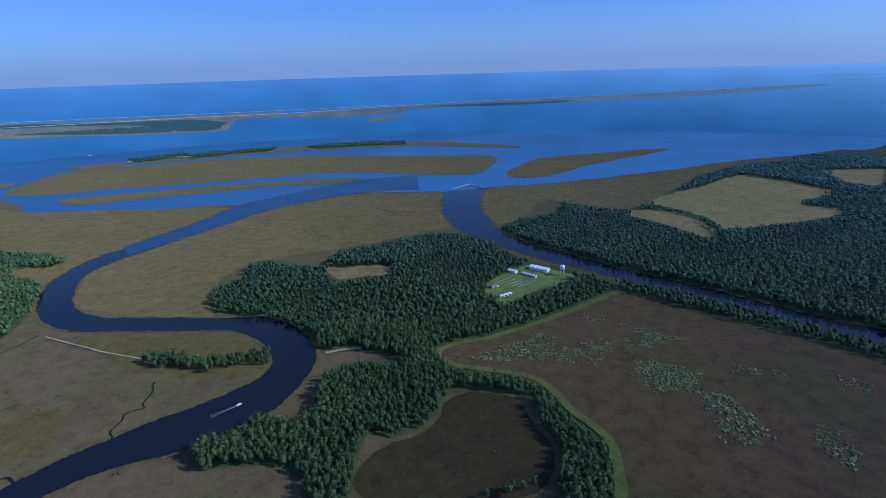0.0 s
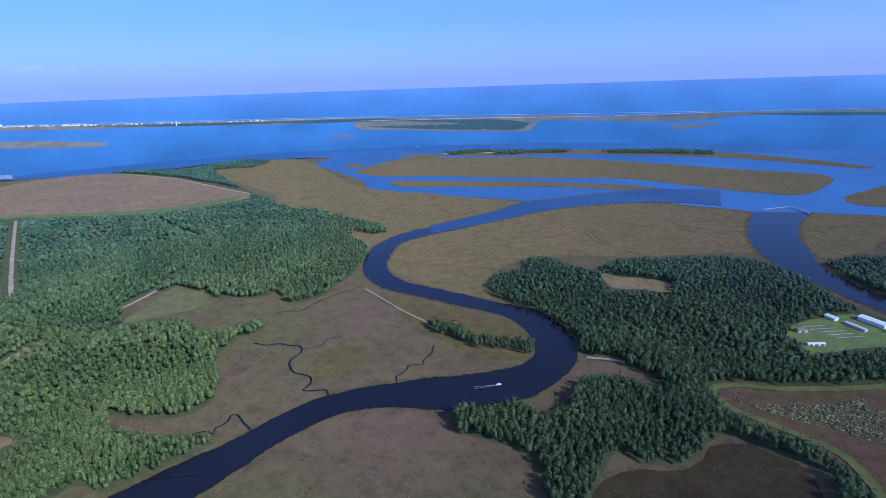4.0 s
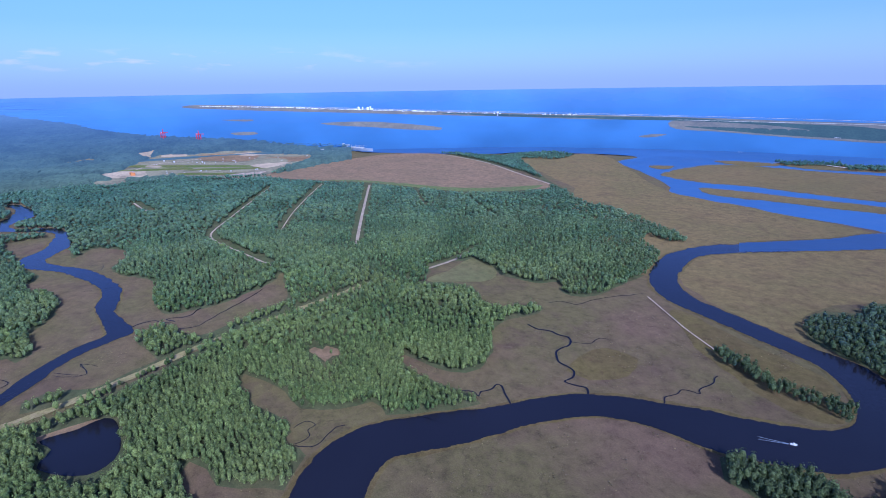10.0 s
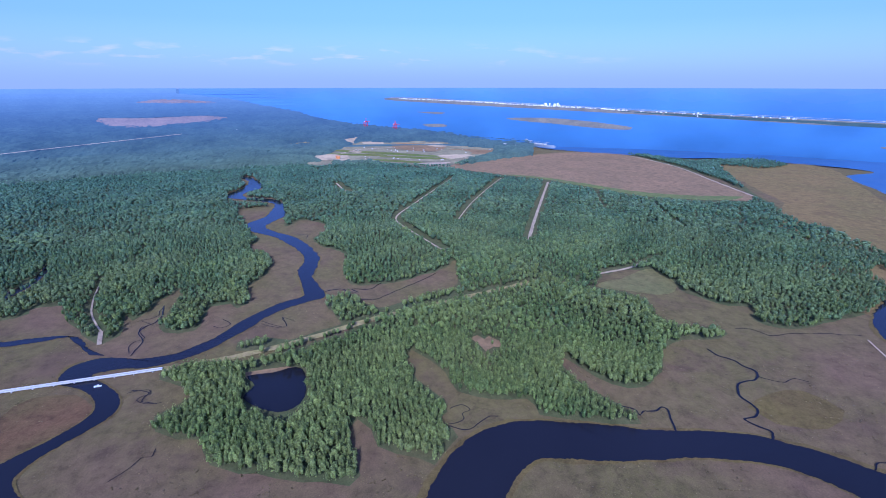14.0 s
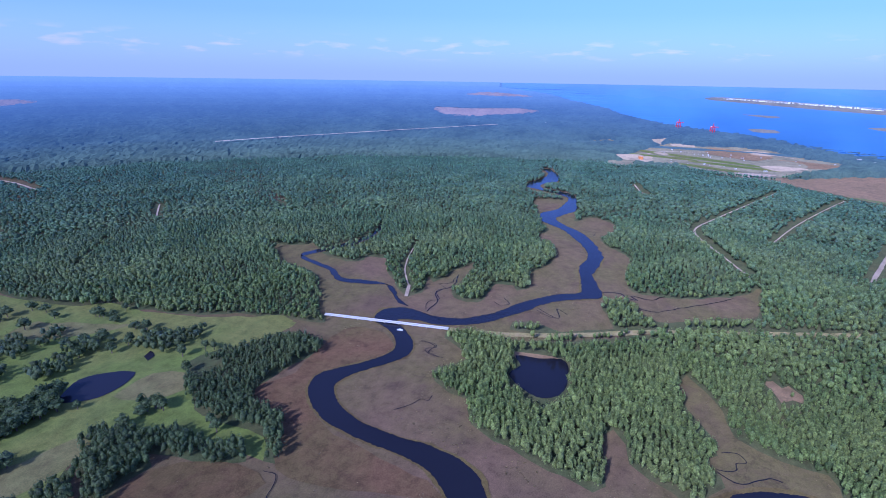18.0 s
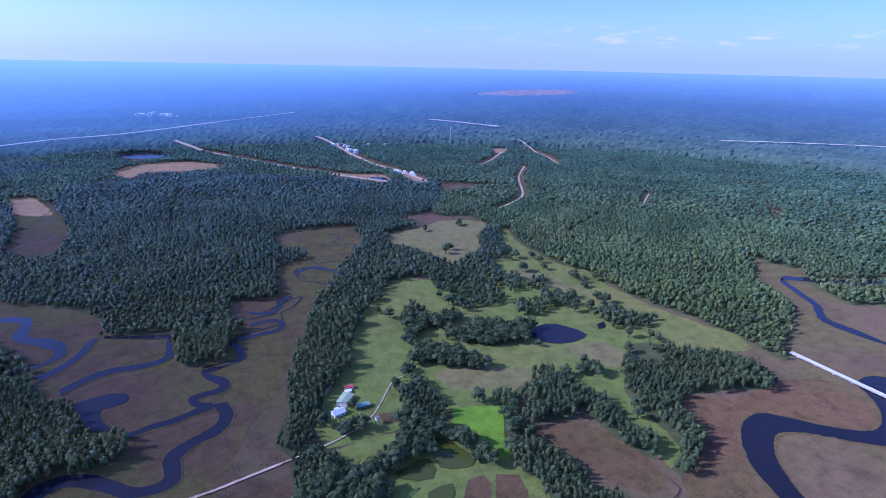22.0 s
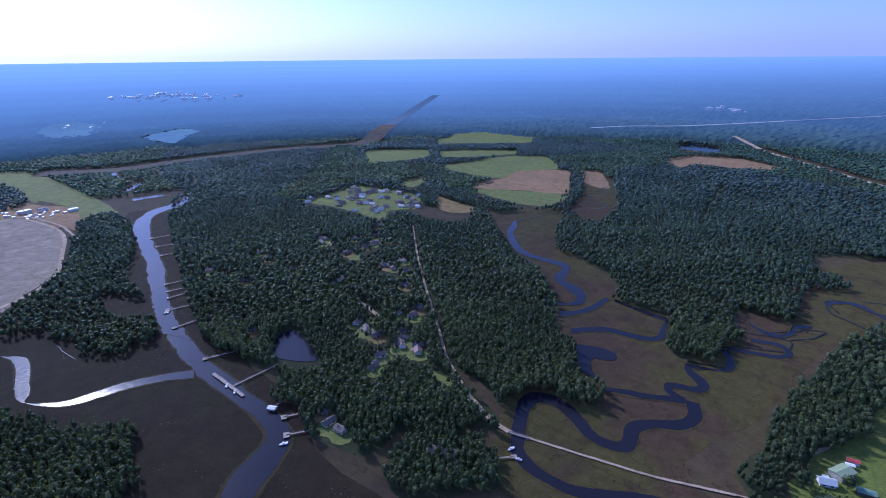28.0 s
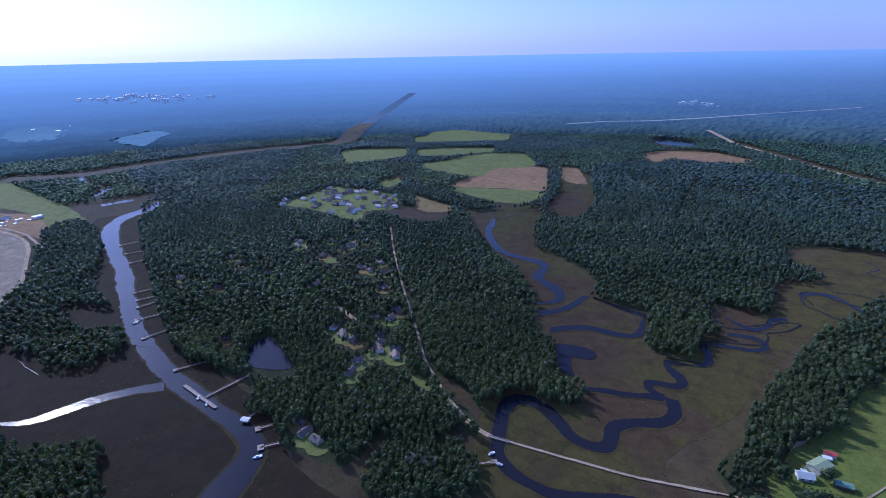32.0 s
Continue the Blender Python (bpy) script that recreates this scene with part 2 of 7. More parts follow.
SEDGE = earth("sedge_marsh", (0.106, 0.068, 0.034), (0.112, 0.096, 0.026), (0.070, 0.046, 0.024), coarse=0.009, low=0.44, high=0.53, cracks=0.4)
FLOOR = earth("forest_floor", (0.068, 0.082, 0.030), (0.088, 0.084, 0.034), (0.054, 0.054, 0.024), coarse=0.02)
SCRUB = earth("island_scrub", (0.06, 0.075, 0.04), (0.10, 0.10, 0.05), (0.05, 0.06, 0.03), coarse=0.01)
PASTURE = earth("pasture_grass", (0.138, 0.170, 0.033), (0.172, 0.168, 0.042), (0.112, 0.128, 0.032), coarse=0.007, low=0.44, high=0.60, nap=0.2)
FIELD = earth("dry_field", (0.25, 0.18, 0.075), (0.20, 0.16, 0.06), (0.16, 0.11, 0.045), coarse=0.01, nap=0.2)
WORN = earth("worn_pasture", (0.185, 0.158, 0.058), (0.160, 0.152, 0.050), (0.140, 0.116, 0.044), coarse=0.015, nap=0.2)
LAWN = earth("mown_grass", (0.155, 0.195, 0.045), (0.13, 0.16, 0.045), (0.18, 0.16, 0.065), coarse=0.015, nap=0.2)
DIRT = earth("bare_earth", (0.31, 0.195, 0.095), (0.25, 0.165, 0.08), (0.18, 0.125, 0.065), coarse=0.01, nap=0.2)
SAND = earth("sand_track", (0.47, 0.37, 0.25), (0.39, 0.30, 0.20), (0.27, 0.20, 0.13), coarse=0.03, nap=0.2)
ALGAE = earth("duckweed", (0.15, 0.25, 0.016), (0.13, 0.22, 0.016), (0.11, 0.19, 0.016), coarse=0.02, bump=0.1, nap=0.2)
WATER = water("tidal_water", (0.014, 0.014, 0.019), 0.12, 0.25, 0.25, 0.2)
MOUTH = water("mouth_water", (0.032, 0.056, 0.110), 0.25, 0.15, 0.3, 0.25)
POND = water("green_pond_water", (0.055, 0.065, 0.012), 0.15, 0.25, 0.15)
SEA = water("sound_water", (0.064, 0.128, 0.250), 0.4, 0.06, 0.4)


def stand_of(name, near, distant, haze_sheen):
    """Five foliages from near to distant, with haze painted in: each a dark, a light and a patch colour."""
    return [leaf(name, *([a + (b - a) * k / 4 for a, b in zip(p, q)] for p, q in zip(near, distant)), haze_sheen=haze_sheen * (0.3 + k)) for k in range(5)]


# distant leaf colours turn bluer: haze painted into the base colour
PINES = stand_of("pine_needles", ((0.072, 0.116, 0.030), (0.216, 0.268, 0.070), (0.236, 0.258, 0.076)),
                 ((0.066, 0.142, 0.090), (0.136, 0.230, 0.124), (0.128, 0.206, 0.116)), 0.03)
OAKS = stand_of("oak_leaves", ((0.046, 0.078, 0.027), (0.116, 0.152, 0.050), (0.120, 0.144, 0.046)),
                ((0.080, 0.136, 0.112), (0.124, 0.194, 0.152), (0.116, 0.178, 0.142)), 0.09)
PINE = OAKS[0]
BEACH = earth("beach_sand", (0.62, 0.57, 0.50), (0.55, 0.50, 0.44), (0.5, 0.45, 0.38), coarse=0.02)
BERM = earth("berm_grass", (0.135, 0.138, 0.034), (0.110, 0.118, 0.030), (0.160, 0.130, 0.045), coarse=0.02)
VERGE = earth("sandy_verge", (0.22, 0.185, 0.07), (0.17, 0.155, 0.055), (0.30, 0.225, 0.12), coarse=0.03)
ROADWAY = {"brown": earth("power_line_scrub", (0.22, 0.155, 0.095), (0.19, 0.15, 0.08), (0.15, 0.11, 0.06), coarse=0.01), "beach": BEACH, "dark": SCRUB, "sand": SAND, "berm": BERM, "verge": VERGE}
SHRUB = leaf("grey_shrub", (0.24, 0.24, 0.095), (0.37, 0.36, 0.16), (0.31, 0.30, 0.13))
TUSSOCK = leaf("rush_tussock", (0.100, 0.074, 0.032), (0.150, 0.114, 0.044), (0.130, 0.104, 0.038))
BARK = paint("bark", (0.12, 0.09, 0.07), 0.9)


SUN_LEVEL = Vector((sun_way.x, sun_way.y, 0.0)).normalized()


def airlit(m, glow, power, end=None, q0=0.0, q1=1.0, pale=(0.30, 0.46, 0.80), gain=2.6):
    """Haze painted on far country as emission: thicker with distance, brighter and paler towards the sun."""
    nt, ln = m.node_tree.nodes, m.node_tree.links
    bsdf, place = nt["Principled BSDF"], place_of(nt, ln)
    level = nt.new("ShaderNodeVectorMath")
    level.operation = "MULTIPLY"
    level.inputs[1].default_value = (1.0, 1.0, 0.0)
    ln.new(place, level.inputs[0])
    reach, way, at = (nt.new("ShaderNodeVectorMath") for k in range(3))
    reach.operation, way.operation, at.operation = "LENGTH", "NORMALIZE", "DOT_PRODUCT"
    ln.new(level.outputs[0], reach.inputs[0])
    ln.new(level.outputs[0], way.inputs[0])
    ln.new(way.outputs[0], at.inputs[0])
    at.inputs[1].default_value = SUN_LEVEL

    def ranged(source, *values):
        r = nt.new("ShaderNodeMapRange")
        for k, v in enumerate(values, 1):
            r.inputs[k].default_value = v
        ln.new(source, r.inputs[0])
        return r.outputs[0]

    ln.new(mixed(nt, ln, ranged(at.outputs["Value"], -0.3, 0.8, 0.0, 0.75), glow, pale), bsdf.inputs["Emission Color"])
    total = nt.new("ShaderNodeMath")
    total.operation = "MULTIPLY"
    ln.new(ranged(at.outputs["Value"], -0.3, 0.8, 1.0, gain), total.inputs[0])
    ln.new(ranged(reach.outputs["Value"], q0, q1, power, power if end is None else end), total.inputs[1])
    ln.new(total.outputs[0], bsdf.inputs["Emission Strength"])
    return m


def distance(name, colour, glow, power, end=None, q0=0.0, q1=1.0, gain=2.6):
    """The plain backdrop of far country: a ground colour with haze painted on as emission."""
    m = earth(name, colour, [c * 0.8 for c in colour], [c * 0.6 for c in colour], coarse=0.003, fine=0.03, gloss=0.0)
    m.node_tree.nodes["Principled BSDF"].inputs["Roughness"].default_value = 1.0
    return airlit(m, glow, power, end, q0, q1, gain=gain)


FLAT, RIM, DEEP = 2250.0, 2690.0, 28000.0


def drawn(r):
    """How far out the backdrop shows ground that lies r metres away."""
    return r if r <= FLAT else FLAT + (RIM - FLAT) * (1 - FLAT / r) / (1 - FLAT / DEEP)


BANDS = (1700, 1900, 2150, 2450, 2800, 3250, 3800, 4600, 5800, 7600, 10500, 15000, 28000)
# far woods: emission painted for haze, stronger from band to band
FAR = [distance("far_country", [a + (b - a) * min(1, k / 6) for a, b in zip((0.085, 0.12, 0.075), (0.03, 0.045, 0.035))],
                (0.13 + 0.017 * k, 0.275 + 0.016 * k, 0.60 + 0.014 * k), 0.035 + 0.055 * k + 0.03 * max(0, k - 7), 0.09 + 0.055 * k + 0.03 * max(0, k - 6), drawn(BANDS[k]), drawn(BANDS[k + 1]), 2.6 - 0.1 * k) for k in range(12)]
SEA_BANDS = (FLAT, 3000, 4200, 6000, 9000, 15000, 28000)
# far sea: the same painted haze, put on water as emission
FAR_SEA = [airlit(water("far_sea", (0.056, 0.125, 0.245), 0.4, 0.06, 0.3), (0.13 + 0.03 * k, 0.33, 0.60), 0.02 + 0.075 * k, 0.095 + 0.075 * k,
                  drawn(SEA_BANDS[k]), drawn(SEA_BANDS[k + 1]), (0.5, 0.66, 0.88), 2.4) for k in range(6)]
# far islands, clearings and roads: own ground colour plus emission painted for haze
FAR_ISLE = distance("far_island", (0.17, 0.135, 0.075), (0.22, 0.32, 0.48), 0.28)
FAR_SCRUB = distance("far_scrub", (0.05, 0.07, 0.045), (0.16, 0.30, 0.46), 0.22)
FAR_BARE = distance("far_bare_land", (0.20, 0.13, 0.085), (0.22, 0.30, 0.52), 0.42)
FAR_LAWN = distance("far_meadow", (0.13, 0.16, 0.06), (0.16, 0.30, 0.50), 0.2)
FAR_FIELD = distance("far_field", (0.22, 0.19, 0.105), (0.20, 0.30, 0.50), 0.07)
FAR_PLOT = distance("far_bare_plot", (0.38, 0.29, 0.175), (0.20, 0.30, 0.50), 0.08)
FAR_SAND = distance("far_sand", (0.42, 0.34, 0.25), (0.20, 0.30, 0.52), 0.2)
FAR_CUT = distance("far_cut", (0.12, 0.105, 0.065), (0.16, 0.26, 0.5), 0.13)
COVER = {"field": FIELD, "lawn": LAWN, "dirt": DIRT, "pasture": PASTURE, "algae": ALGAE, "gold": ISLE, "heath": HEATH, "olive": OLIVE, "pale": PALE, "sandy": SAND, "fen": FEN, "worn": WORN, "white": BEACH, "sedge": SEDGE}

# ---- plan: ground points in metres from the spot below the drone at the start ----
FIELDS = []
FIELDS.append(("heath_wood", "fen", [(-55, 306), (-16, 329), (1, 371), (46, 369), (62, 326), (69, 302), (59, 271), (33, 261), (-57, 264)]))
FIELDS.append(("fen_dock", "fen", [(332, 3), (518, -15), (572, 43), (735, 40), (733, -100), (872, -309), (954, -383), (794, -412), (473, -279), (392, -222), (290, -205), (244, -180), (180, -177), (174, -172)]))
FIELDS.append(("fen_back", "sedge", [(123, -221), (179, -319), (201, -452), (336, -622), (414, -738), (483, -1138), (353, -1000), (275, -746), (278, -639), (150, -522), (87, -435), (61, -517), (10, -739), (-90, -852), (-96, -745), (-59, -613), (-14, -538), (17, -396), (50, -313), (31, -294), (8, -274), (12, -250)]))
RIVERS = []
RIVERS.append(("main_creek", [(-241, 13), (-226, 55), (-275, 30), (-259, 75), (-301, 45), (-279, 89), (-323, 66), (-294, 107), (-336, 93), (-291, 127), (-336, 123), (-284, 159), (-322, 176), (-280, 208), (-313, 201), (-275, 232), (-308, 231), (-269, 254), (-300, 261), (-259, 273), (-289, 284), (-238, 291), (-267, 311), (-218, 301), (-235, 341), (-194, 310), (-197, 372), (-165, 332), (-172, 396), (-140, 358), (-163, 415), (-127, 391), (-164, 435), (-123, 423), (-175, 457), (-129, 455), (-194, 477), (-146, 486), (-221, 495), (-174, 513), (-251, 498), (-204, 529), (-294, 499), (-243, 528), (-339, 502), (-294, 531), (-387, 503), (-344, 534)]))
RIVERS[-1][1].extend([(-432, 521), (-392, 539), (-467, 553), (-437, 571), (-503, 608), (-471, 626), (-524, 670), (-489, 681), (-518, 746), (-472, 745), (-488, 808), (-437, 817), (-461, 880), (-413, 874), (-435, 966), (-388, 934)])
RIVERS.append(("canal", [(-1, 1126), (92, 1160), (-6, 1025), (70, 1054), (-3, 938), (66, 963), (10, 870), (77, 892), (36, 809), (90, 816), (82, 743), (125, 755), (130, 687), (166, 710), (191, 629), (224, 643), (242, 576), (276, 595), (297, 527), (330, 543), (344, 486), (370, 500), (397, 432), (426, 455)]))
RIVERS.append(("bridge_creek", [(-244, -101), (-250, -76), (-262, -121), (-271, -90), (-269, -146), (-281, -107), (-271, -171), (-287, -133), (-276, -199), (-287, -162), (-283, -222), (-290, -186), (-299, -243), (-297, -207), (-317, -257), (-310, -226), (-337, -259), (-327, -237), (-358, -243), (-347, -232), (-381, -227), (-373, -215), (-399, -221), (-393, -204), (-417, -228), (-415, -207), (-435, -245), (-437, -224), (-445, -265), (-451, -241), (-459, -274), (-461, -247), (-480, -272), (-467, -230), (-492, -251), (-467, -205), (-485, -216), (-477, -178), (-492, -187), (-501, -152), (-519, -160), (-537, -129), (-569, -133), (-575, -107), (-605, -102), (-600, -76), (-622, -81), (-614, -55)]))
RIVERS[-1][1].extend([(-669, -88), (-643, -60), (-714, -97), (-688, -74), (-761, -92), (-747, -71), (-812, -106), (-794, -77), (-889, -149), (-879, -113), (-941, -199), (-934, -160), (-996, -216), (-977, -181), (-1047, -194), (-1051, -157), (-1144, -189), (-1138, -166), (-1194, -221), (-1207, -197), (-1242, -302), (-1245, -265), (-1284, -317), (-1294, -280), (-1364, -298), (-1359, -251), (-1455, -301), (-1444, -270), (-1537, -344), (-1525, -307)])
RIVERS.append(("side_creek", [(-500, -267), (-497, -253), (-530, -295), (-514, -275), (-547, -312), (-543, -299), (-546, -343), (-534, -338), (-543, -371), (-531, -368), (-569, -405), (-558, -404), (-587, -456), (-578, -456), (-602, -478), (-591, -468), (-638, -463), (-628, -452), (-694, -442), (-680, -431), (-740, -441), (-733, -430), (-788, -452), (-786, -445)]))
RIVERS.append(("dock_creek", [(239, -100), (227, -114), (255, -115), (242, -129), (270, -135), (253, -154), (281, -166), (267, -176), (303, -175), (288, -187), (336, -177), (314, -190), (379, -179), (365, -194), (426, -185), (401, -197), (478, -196), (451, -207), (535, -214), (508, -221), (618, -247), (588, -252), (703, -281), (666, -286), (817, -319), (786, -329), (881, -348), (858, -362), (931, -395), (901, -391), (949, -448), (921, -446), (978, -485), (953, -477)]))
RIVERS.append(("dock_inlet", [(402, -182), (391, -176), (417, -162), (407, -157), (429, -141), (418, -137), (435, -119), (424, -118), (442, -98), (433, -98), (465, -80), (459, -82), (488, -82), (476, -88), (515, -90), (507, -98), (548, -94), (539, -104), (578, -84), (564, -87)]))
RIVERS.append(("back_creek", [(39, -243), (31, -245), (43, -256), (34, -262), (47, -264), (39, -273), (55, -264), (50, -275), (65, -258), (64, -270), (78, -252), (80, -261), (94, -245), (97, -253), (112, -245), (115, -253), (127, -247), (127, -257), (142, -256), (136, -263), (150, -271), (141, -273), (159, -290), (149, -291), (165, -308), (153, -303), (163, -321), (152, -313), (150, -328), (145, -317), (134, -326), (134, -314), (117, -316), (120, -306), (103, -306), (107, -298), (91, -306), (91, -296), (88, -312), (79, -303), (91, -323), (79, -317), (88, -335), (80, -326), (77, -345), (73, -336), (63, -355), (57, -346)]))
RIVERS[-1][1].extend([(60, -367), (50, -364), (67, -382), (56, -383)])
RIVERS.append(("thread_c", [(-17, -624), (-20, -616), (-7, -644), (-11, -641), (-34, -658), (-35, -650), (-69, -615), (-70, -609)]))
RIVERS.append(("far_thread", [(1138, -437), (1113, -439), (1189, -495), (1171, -495), (1298, -481), (1286, -493), (1384, -523), (1352, -521)]))
RIVERS.append(("far_bend", [(1042, -415), (1026, -411), (1033, -465), (1015, -463)]))
RIVERS.append(("upper_creek", [(403, -704), (400, -710), (392, -675), (383, -681), (380, -647), (375, -656), (357, -616), (353, -629), (331, -590), (331, -603), (307, -580), (310, -592), (282, -577), (286, -588), (264, -574), (264, -588), (254, -567), (248, -577), (253, -543), (241, -550), (245, -530), (235, -536), (219, -512), (217, -529), (207, -503), (201, -513), (205, -492), (195, -494), (212, -480), (203, -481), (232, -473), (224, -465)]))
RIVERS.append(("mid_creek", [(207, -460), (200, -452), (194, -473), (189, -465), (186, -494), (179, -487), (183, -513), (177, -510), (180, -520), (175, -517)]))
RIVERS.append(("inner_creek", [(182, -434), (178, -426), (169, -448), (165, -439), (155, -457), (152, -448), (138, -459), (135, -450), (118, -462), (116, -454), (112, -473), (106, -467), (115, -491), (111, -492), (117, -502), (116, -510), (139, -507), (140, -513), (171, -516), (172, -521)]))
RIVERS.append(("loop_creek", [(60, -476), (56, -481), (53, -462), (49, -468), (52, -445), (45, -447), (61, -439), (60, -436), (74, -437), (70, -431), (79, -434), (73, -430), (74, -420), (69, -425), (64, -409), (60, -419), (63, -406), (55, -409), (66, -403), (59, -398), (75, -401), (74, -394), (84, -396), (77, -390), (81, -385), (73, -387), (72, -379), (66, -384)]))
RIVERS.append(("west_branch", [(119, -362), (118, -357), (107, -368), (105, -362), (93, -372), (92, -365), (80, -378), (79, -371), (67, -386), (65, -376)]))
RIVERS.append(("thread_b", [(56, -485), (55, -480), (35, -491), (34, -485), (20, -495), (18, -489), (15, -503), (9, -502), (21, -512), (19, -518), (42, -507), (43, -514)]))
RIVERS.append(("thread_d", [(50, -548), (49, -544), (39, -539), (39, -533), (24, -537), (24, -530), (17, -548), (13, -543), (15, -564), (11, -559), (1, -574), (1, -568)]))
PONDS = []
PONDS.append(("pond", [(-437, -111), (-441, -90), (-445, -65), (-396, -58), (-378, -70), (-381, -85), (-402, -108), (-421, -102)]))
PONDS.append(("pasture_pond", [(-214, -421), (-231, -433), (-243, -438), (-255, -433), (-262, -426), (-269, -417), (-272, -406), (-258, -398), (-238, -397), (-227, -402), (-219, -412)]))
PONDS.append(("small_pond", [(-294, -423), (-304, -427), (-299, -415), (-290, -413)]))
PONDS.append(("far_lake", [(2641, -515), (3439, -734), (3464, -757), (2723, -555)]))
PONDS.append(("marsh_pool", [(165, -409), (162, -412), (142, -418), (132, -416), (128, -410), (129, -403), (136, -399), (144, -398), (144, -391), (139, -381), (133, -373), (128, -370), (143, -372), (153, -386)]))
PONDS.append(("fish_pond", [(-83, -301), (-94, -298), (-99, -288), (-106, -272), (-102, -267), (-88, -268), (-81, -271), (-80, -279)]))
PONDS.append(("fish_pond_two", [(-52, -273), (-69, -282), (-77, -281), (-78, -271), (-74, -263), (-64, -264), (-54, -268)]))
PONDS.append(("fish_pond_three", [(-68, -253), (-84, -256), (-79, -241), (-65, -246)]))
PONDS.append(("house_pond", [(388, -252), (396, -266), (392, -275), (380, -275), (357, -266), (341, -260), (334, -258), (332, -252), (342, -243), (360, -236), (374, -240)]))
SHORE = []
SHORE.append(("sound_a", [(-13433, -4065), (-9433, -2142), (-6186, -1013), (-4966, -554), (-3999, -302), (-3422, -66), (-3084, 155), (-2653, 442), (-2374, 509), (-2164, 664), (-1997, 757), (-1845, 953)]))
SHORE.append(("sound_b", [(-2696, 352), (-2563, 436), (-2266, 623), (-2040, 799), (-1823, 952), (-1711, 1092), (-1680, 1222), (-1547, 1360), (-1407, 1463), (-1332, 1450), (-1290, 1318), (-1114, 1232), (-917, 1117), (-821, 1015), (-744, 999), (-652, 1025), (-550, 1045), (-465, 1056), (-414, 1048), (-439, 951)]))
SHORE.append(("sound_c", [(-517, 849), (-474, 942), (-408, 1017), (-320, 1102), (-207, 1142), (-108, 1140), (-6, 1127), (-2, 1063)]))
SHORE.append(("sound_d", [(78, 1089), (92, 1160), (140, 1165), (272, 1196), (417, 1249), (576, 1314), (761, 1401), (941, 1454), (1113, 1526), (1322, 1613), (2109, 2513), (8016, 9306)]))
ISLANDS = []
ISLANDS.append(("marsh_isle_b", [(-1047, 1250), (-1081, 1390), (-1077, 1518), (-987, 1587), (-840, 1632), (-690, 1691), (-480, 1709), (-259, 1680), (-46, 1639), (109, 1622), (151, 1560), (127, 1438), (74, 1323), (-10, 1321), (-126, 1354), (-278, 1394), (-458, 1351), (-610, 1301), (-796, 1261), (-900, 1213), (-1006, 1215)]))
ISLANDS.append(("marsh_isle_a", [(-847, 1151), (-758, 1195), (-644, 1228), (-528, 1270), (-398, 1292), (-263, 1315), (-183, 1289), (-252, 1251), (-408, 1234), (-522, 1188), (-663, 1139), (-761, 1099), (-811, 1110)]))
ISLANDS.append(("marsh_isle_c", [(149, 1297), (192, 1410), (281, 1536), (442, 1591), (609, 1640), (676, 1626), (553, 1527), (375, 1397), (279, 1292), (191, 1255)]))
ISLANDS.append(("spit_isle", [(-997, 1680), (-918, 1791), (-755, 1862), (-576, 1923), (-386, 1988), (-137, 1996), (69, 1918), (248, 1792), (210, 1759), (-50, 1855), (-285, 1862), (-511, 1827), (-616, 1796), (-758, 1726), (-870, 1658)]))
ISLANDS.append(("spit_low", [(-1133, 1582), (-1091, 1644), (-987, 1678), (-962, 1632), (-1024, 1564)]))
ISLANDS.append(("river_mouth_isle", [(-1174, 1341), (-1126, 1387), (-1093, 1317), (-1132, 1307)]))
ISLANDS.append(("west_isle", [(-3899, 1060), (-3897, 1345), (-3523, 1507), (-2973, 1552), (-2922, 1359), (-3304, 1217), (-3613, 1082)]))
ISLANDS.append(("west_isle_two", [(-3403, 388), (-3394, 507), (-3209, 495), (-3212, 397)]))
ISLANDS.append(("west_isle_three", [(-4891, 493), (-4766, 718), (-4530, 636)]))
ISLANDS.append(("sand_bar", [(-1879, 2058), (-1907, 2186), (-1861, 2219), (-1809, 2092), (-1814, 2017)]))
ISLANDS.append(("near_isle", [(-3146, 1517), (-2948, 1527), (-2828, 1462), (-2893, 1390)]))
ISLANDS.append(("shoal_isle", [(-422, 2997), (-306, 3140), (-204, 3182), (-260, 2978), (-363, 2816)]))
ISLANDS.append(("barrier_a", [(-2501, 3075), (-1982, 3282), (-1646, 3439), (-1044, 3570), (-642, 3811), (-184, 4086), (520, 4387), (1492, 4632), (2728, 5204), (3784, 5607), (3484, 5156), (1773, 4178), (878, 3976), (262, 3881), (-168, 3724), (-297, 3428), (-546, 3223), (-1179, 3322), (-1122, 2893), (-1058, 2579), (-1454, 2518), (-1811, 2539), (-2076, 2537)]))
ISLANDS.append(("barrier_b", [(-8539, 913), (-6416, 1849), (-4485, 2672), (-2747, 3386), (-2070, 3528), (-1187, 3810), (-1105, 3552), (-1188, 3316), (-1208, 3072), (-1070, 2695), (-1295, 2665), (-1658, 2707), (-2138, 2691), (-2525, 3048), (-3030, 2739), (-3691, 2495), (-4987, 1870), (-7391, 783)]))
ISLANDS.append(("barrier_c", [(-9721, 533), (-9329, 1050), (-7012, 1798), (-5341, 2284), (-4015, 2765), (-3157, 3146), (-2670, 3379), (-2519, 3192), (-2963, 2955), (-3666, 2527), (-4685, 2004), (-5976, 1531), (-8194, 446)]))
ISLANDS.append(("scrub_a", [(-2138, 2687), (-1940, 2812), (-1688, 2938), (-1433, 3048), (-1246, 3056), (-1122, 2671), (-1322, 2624), (-1578, 2594)]))
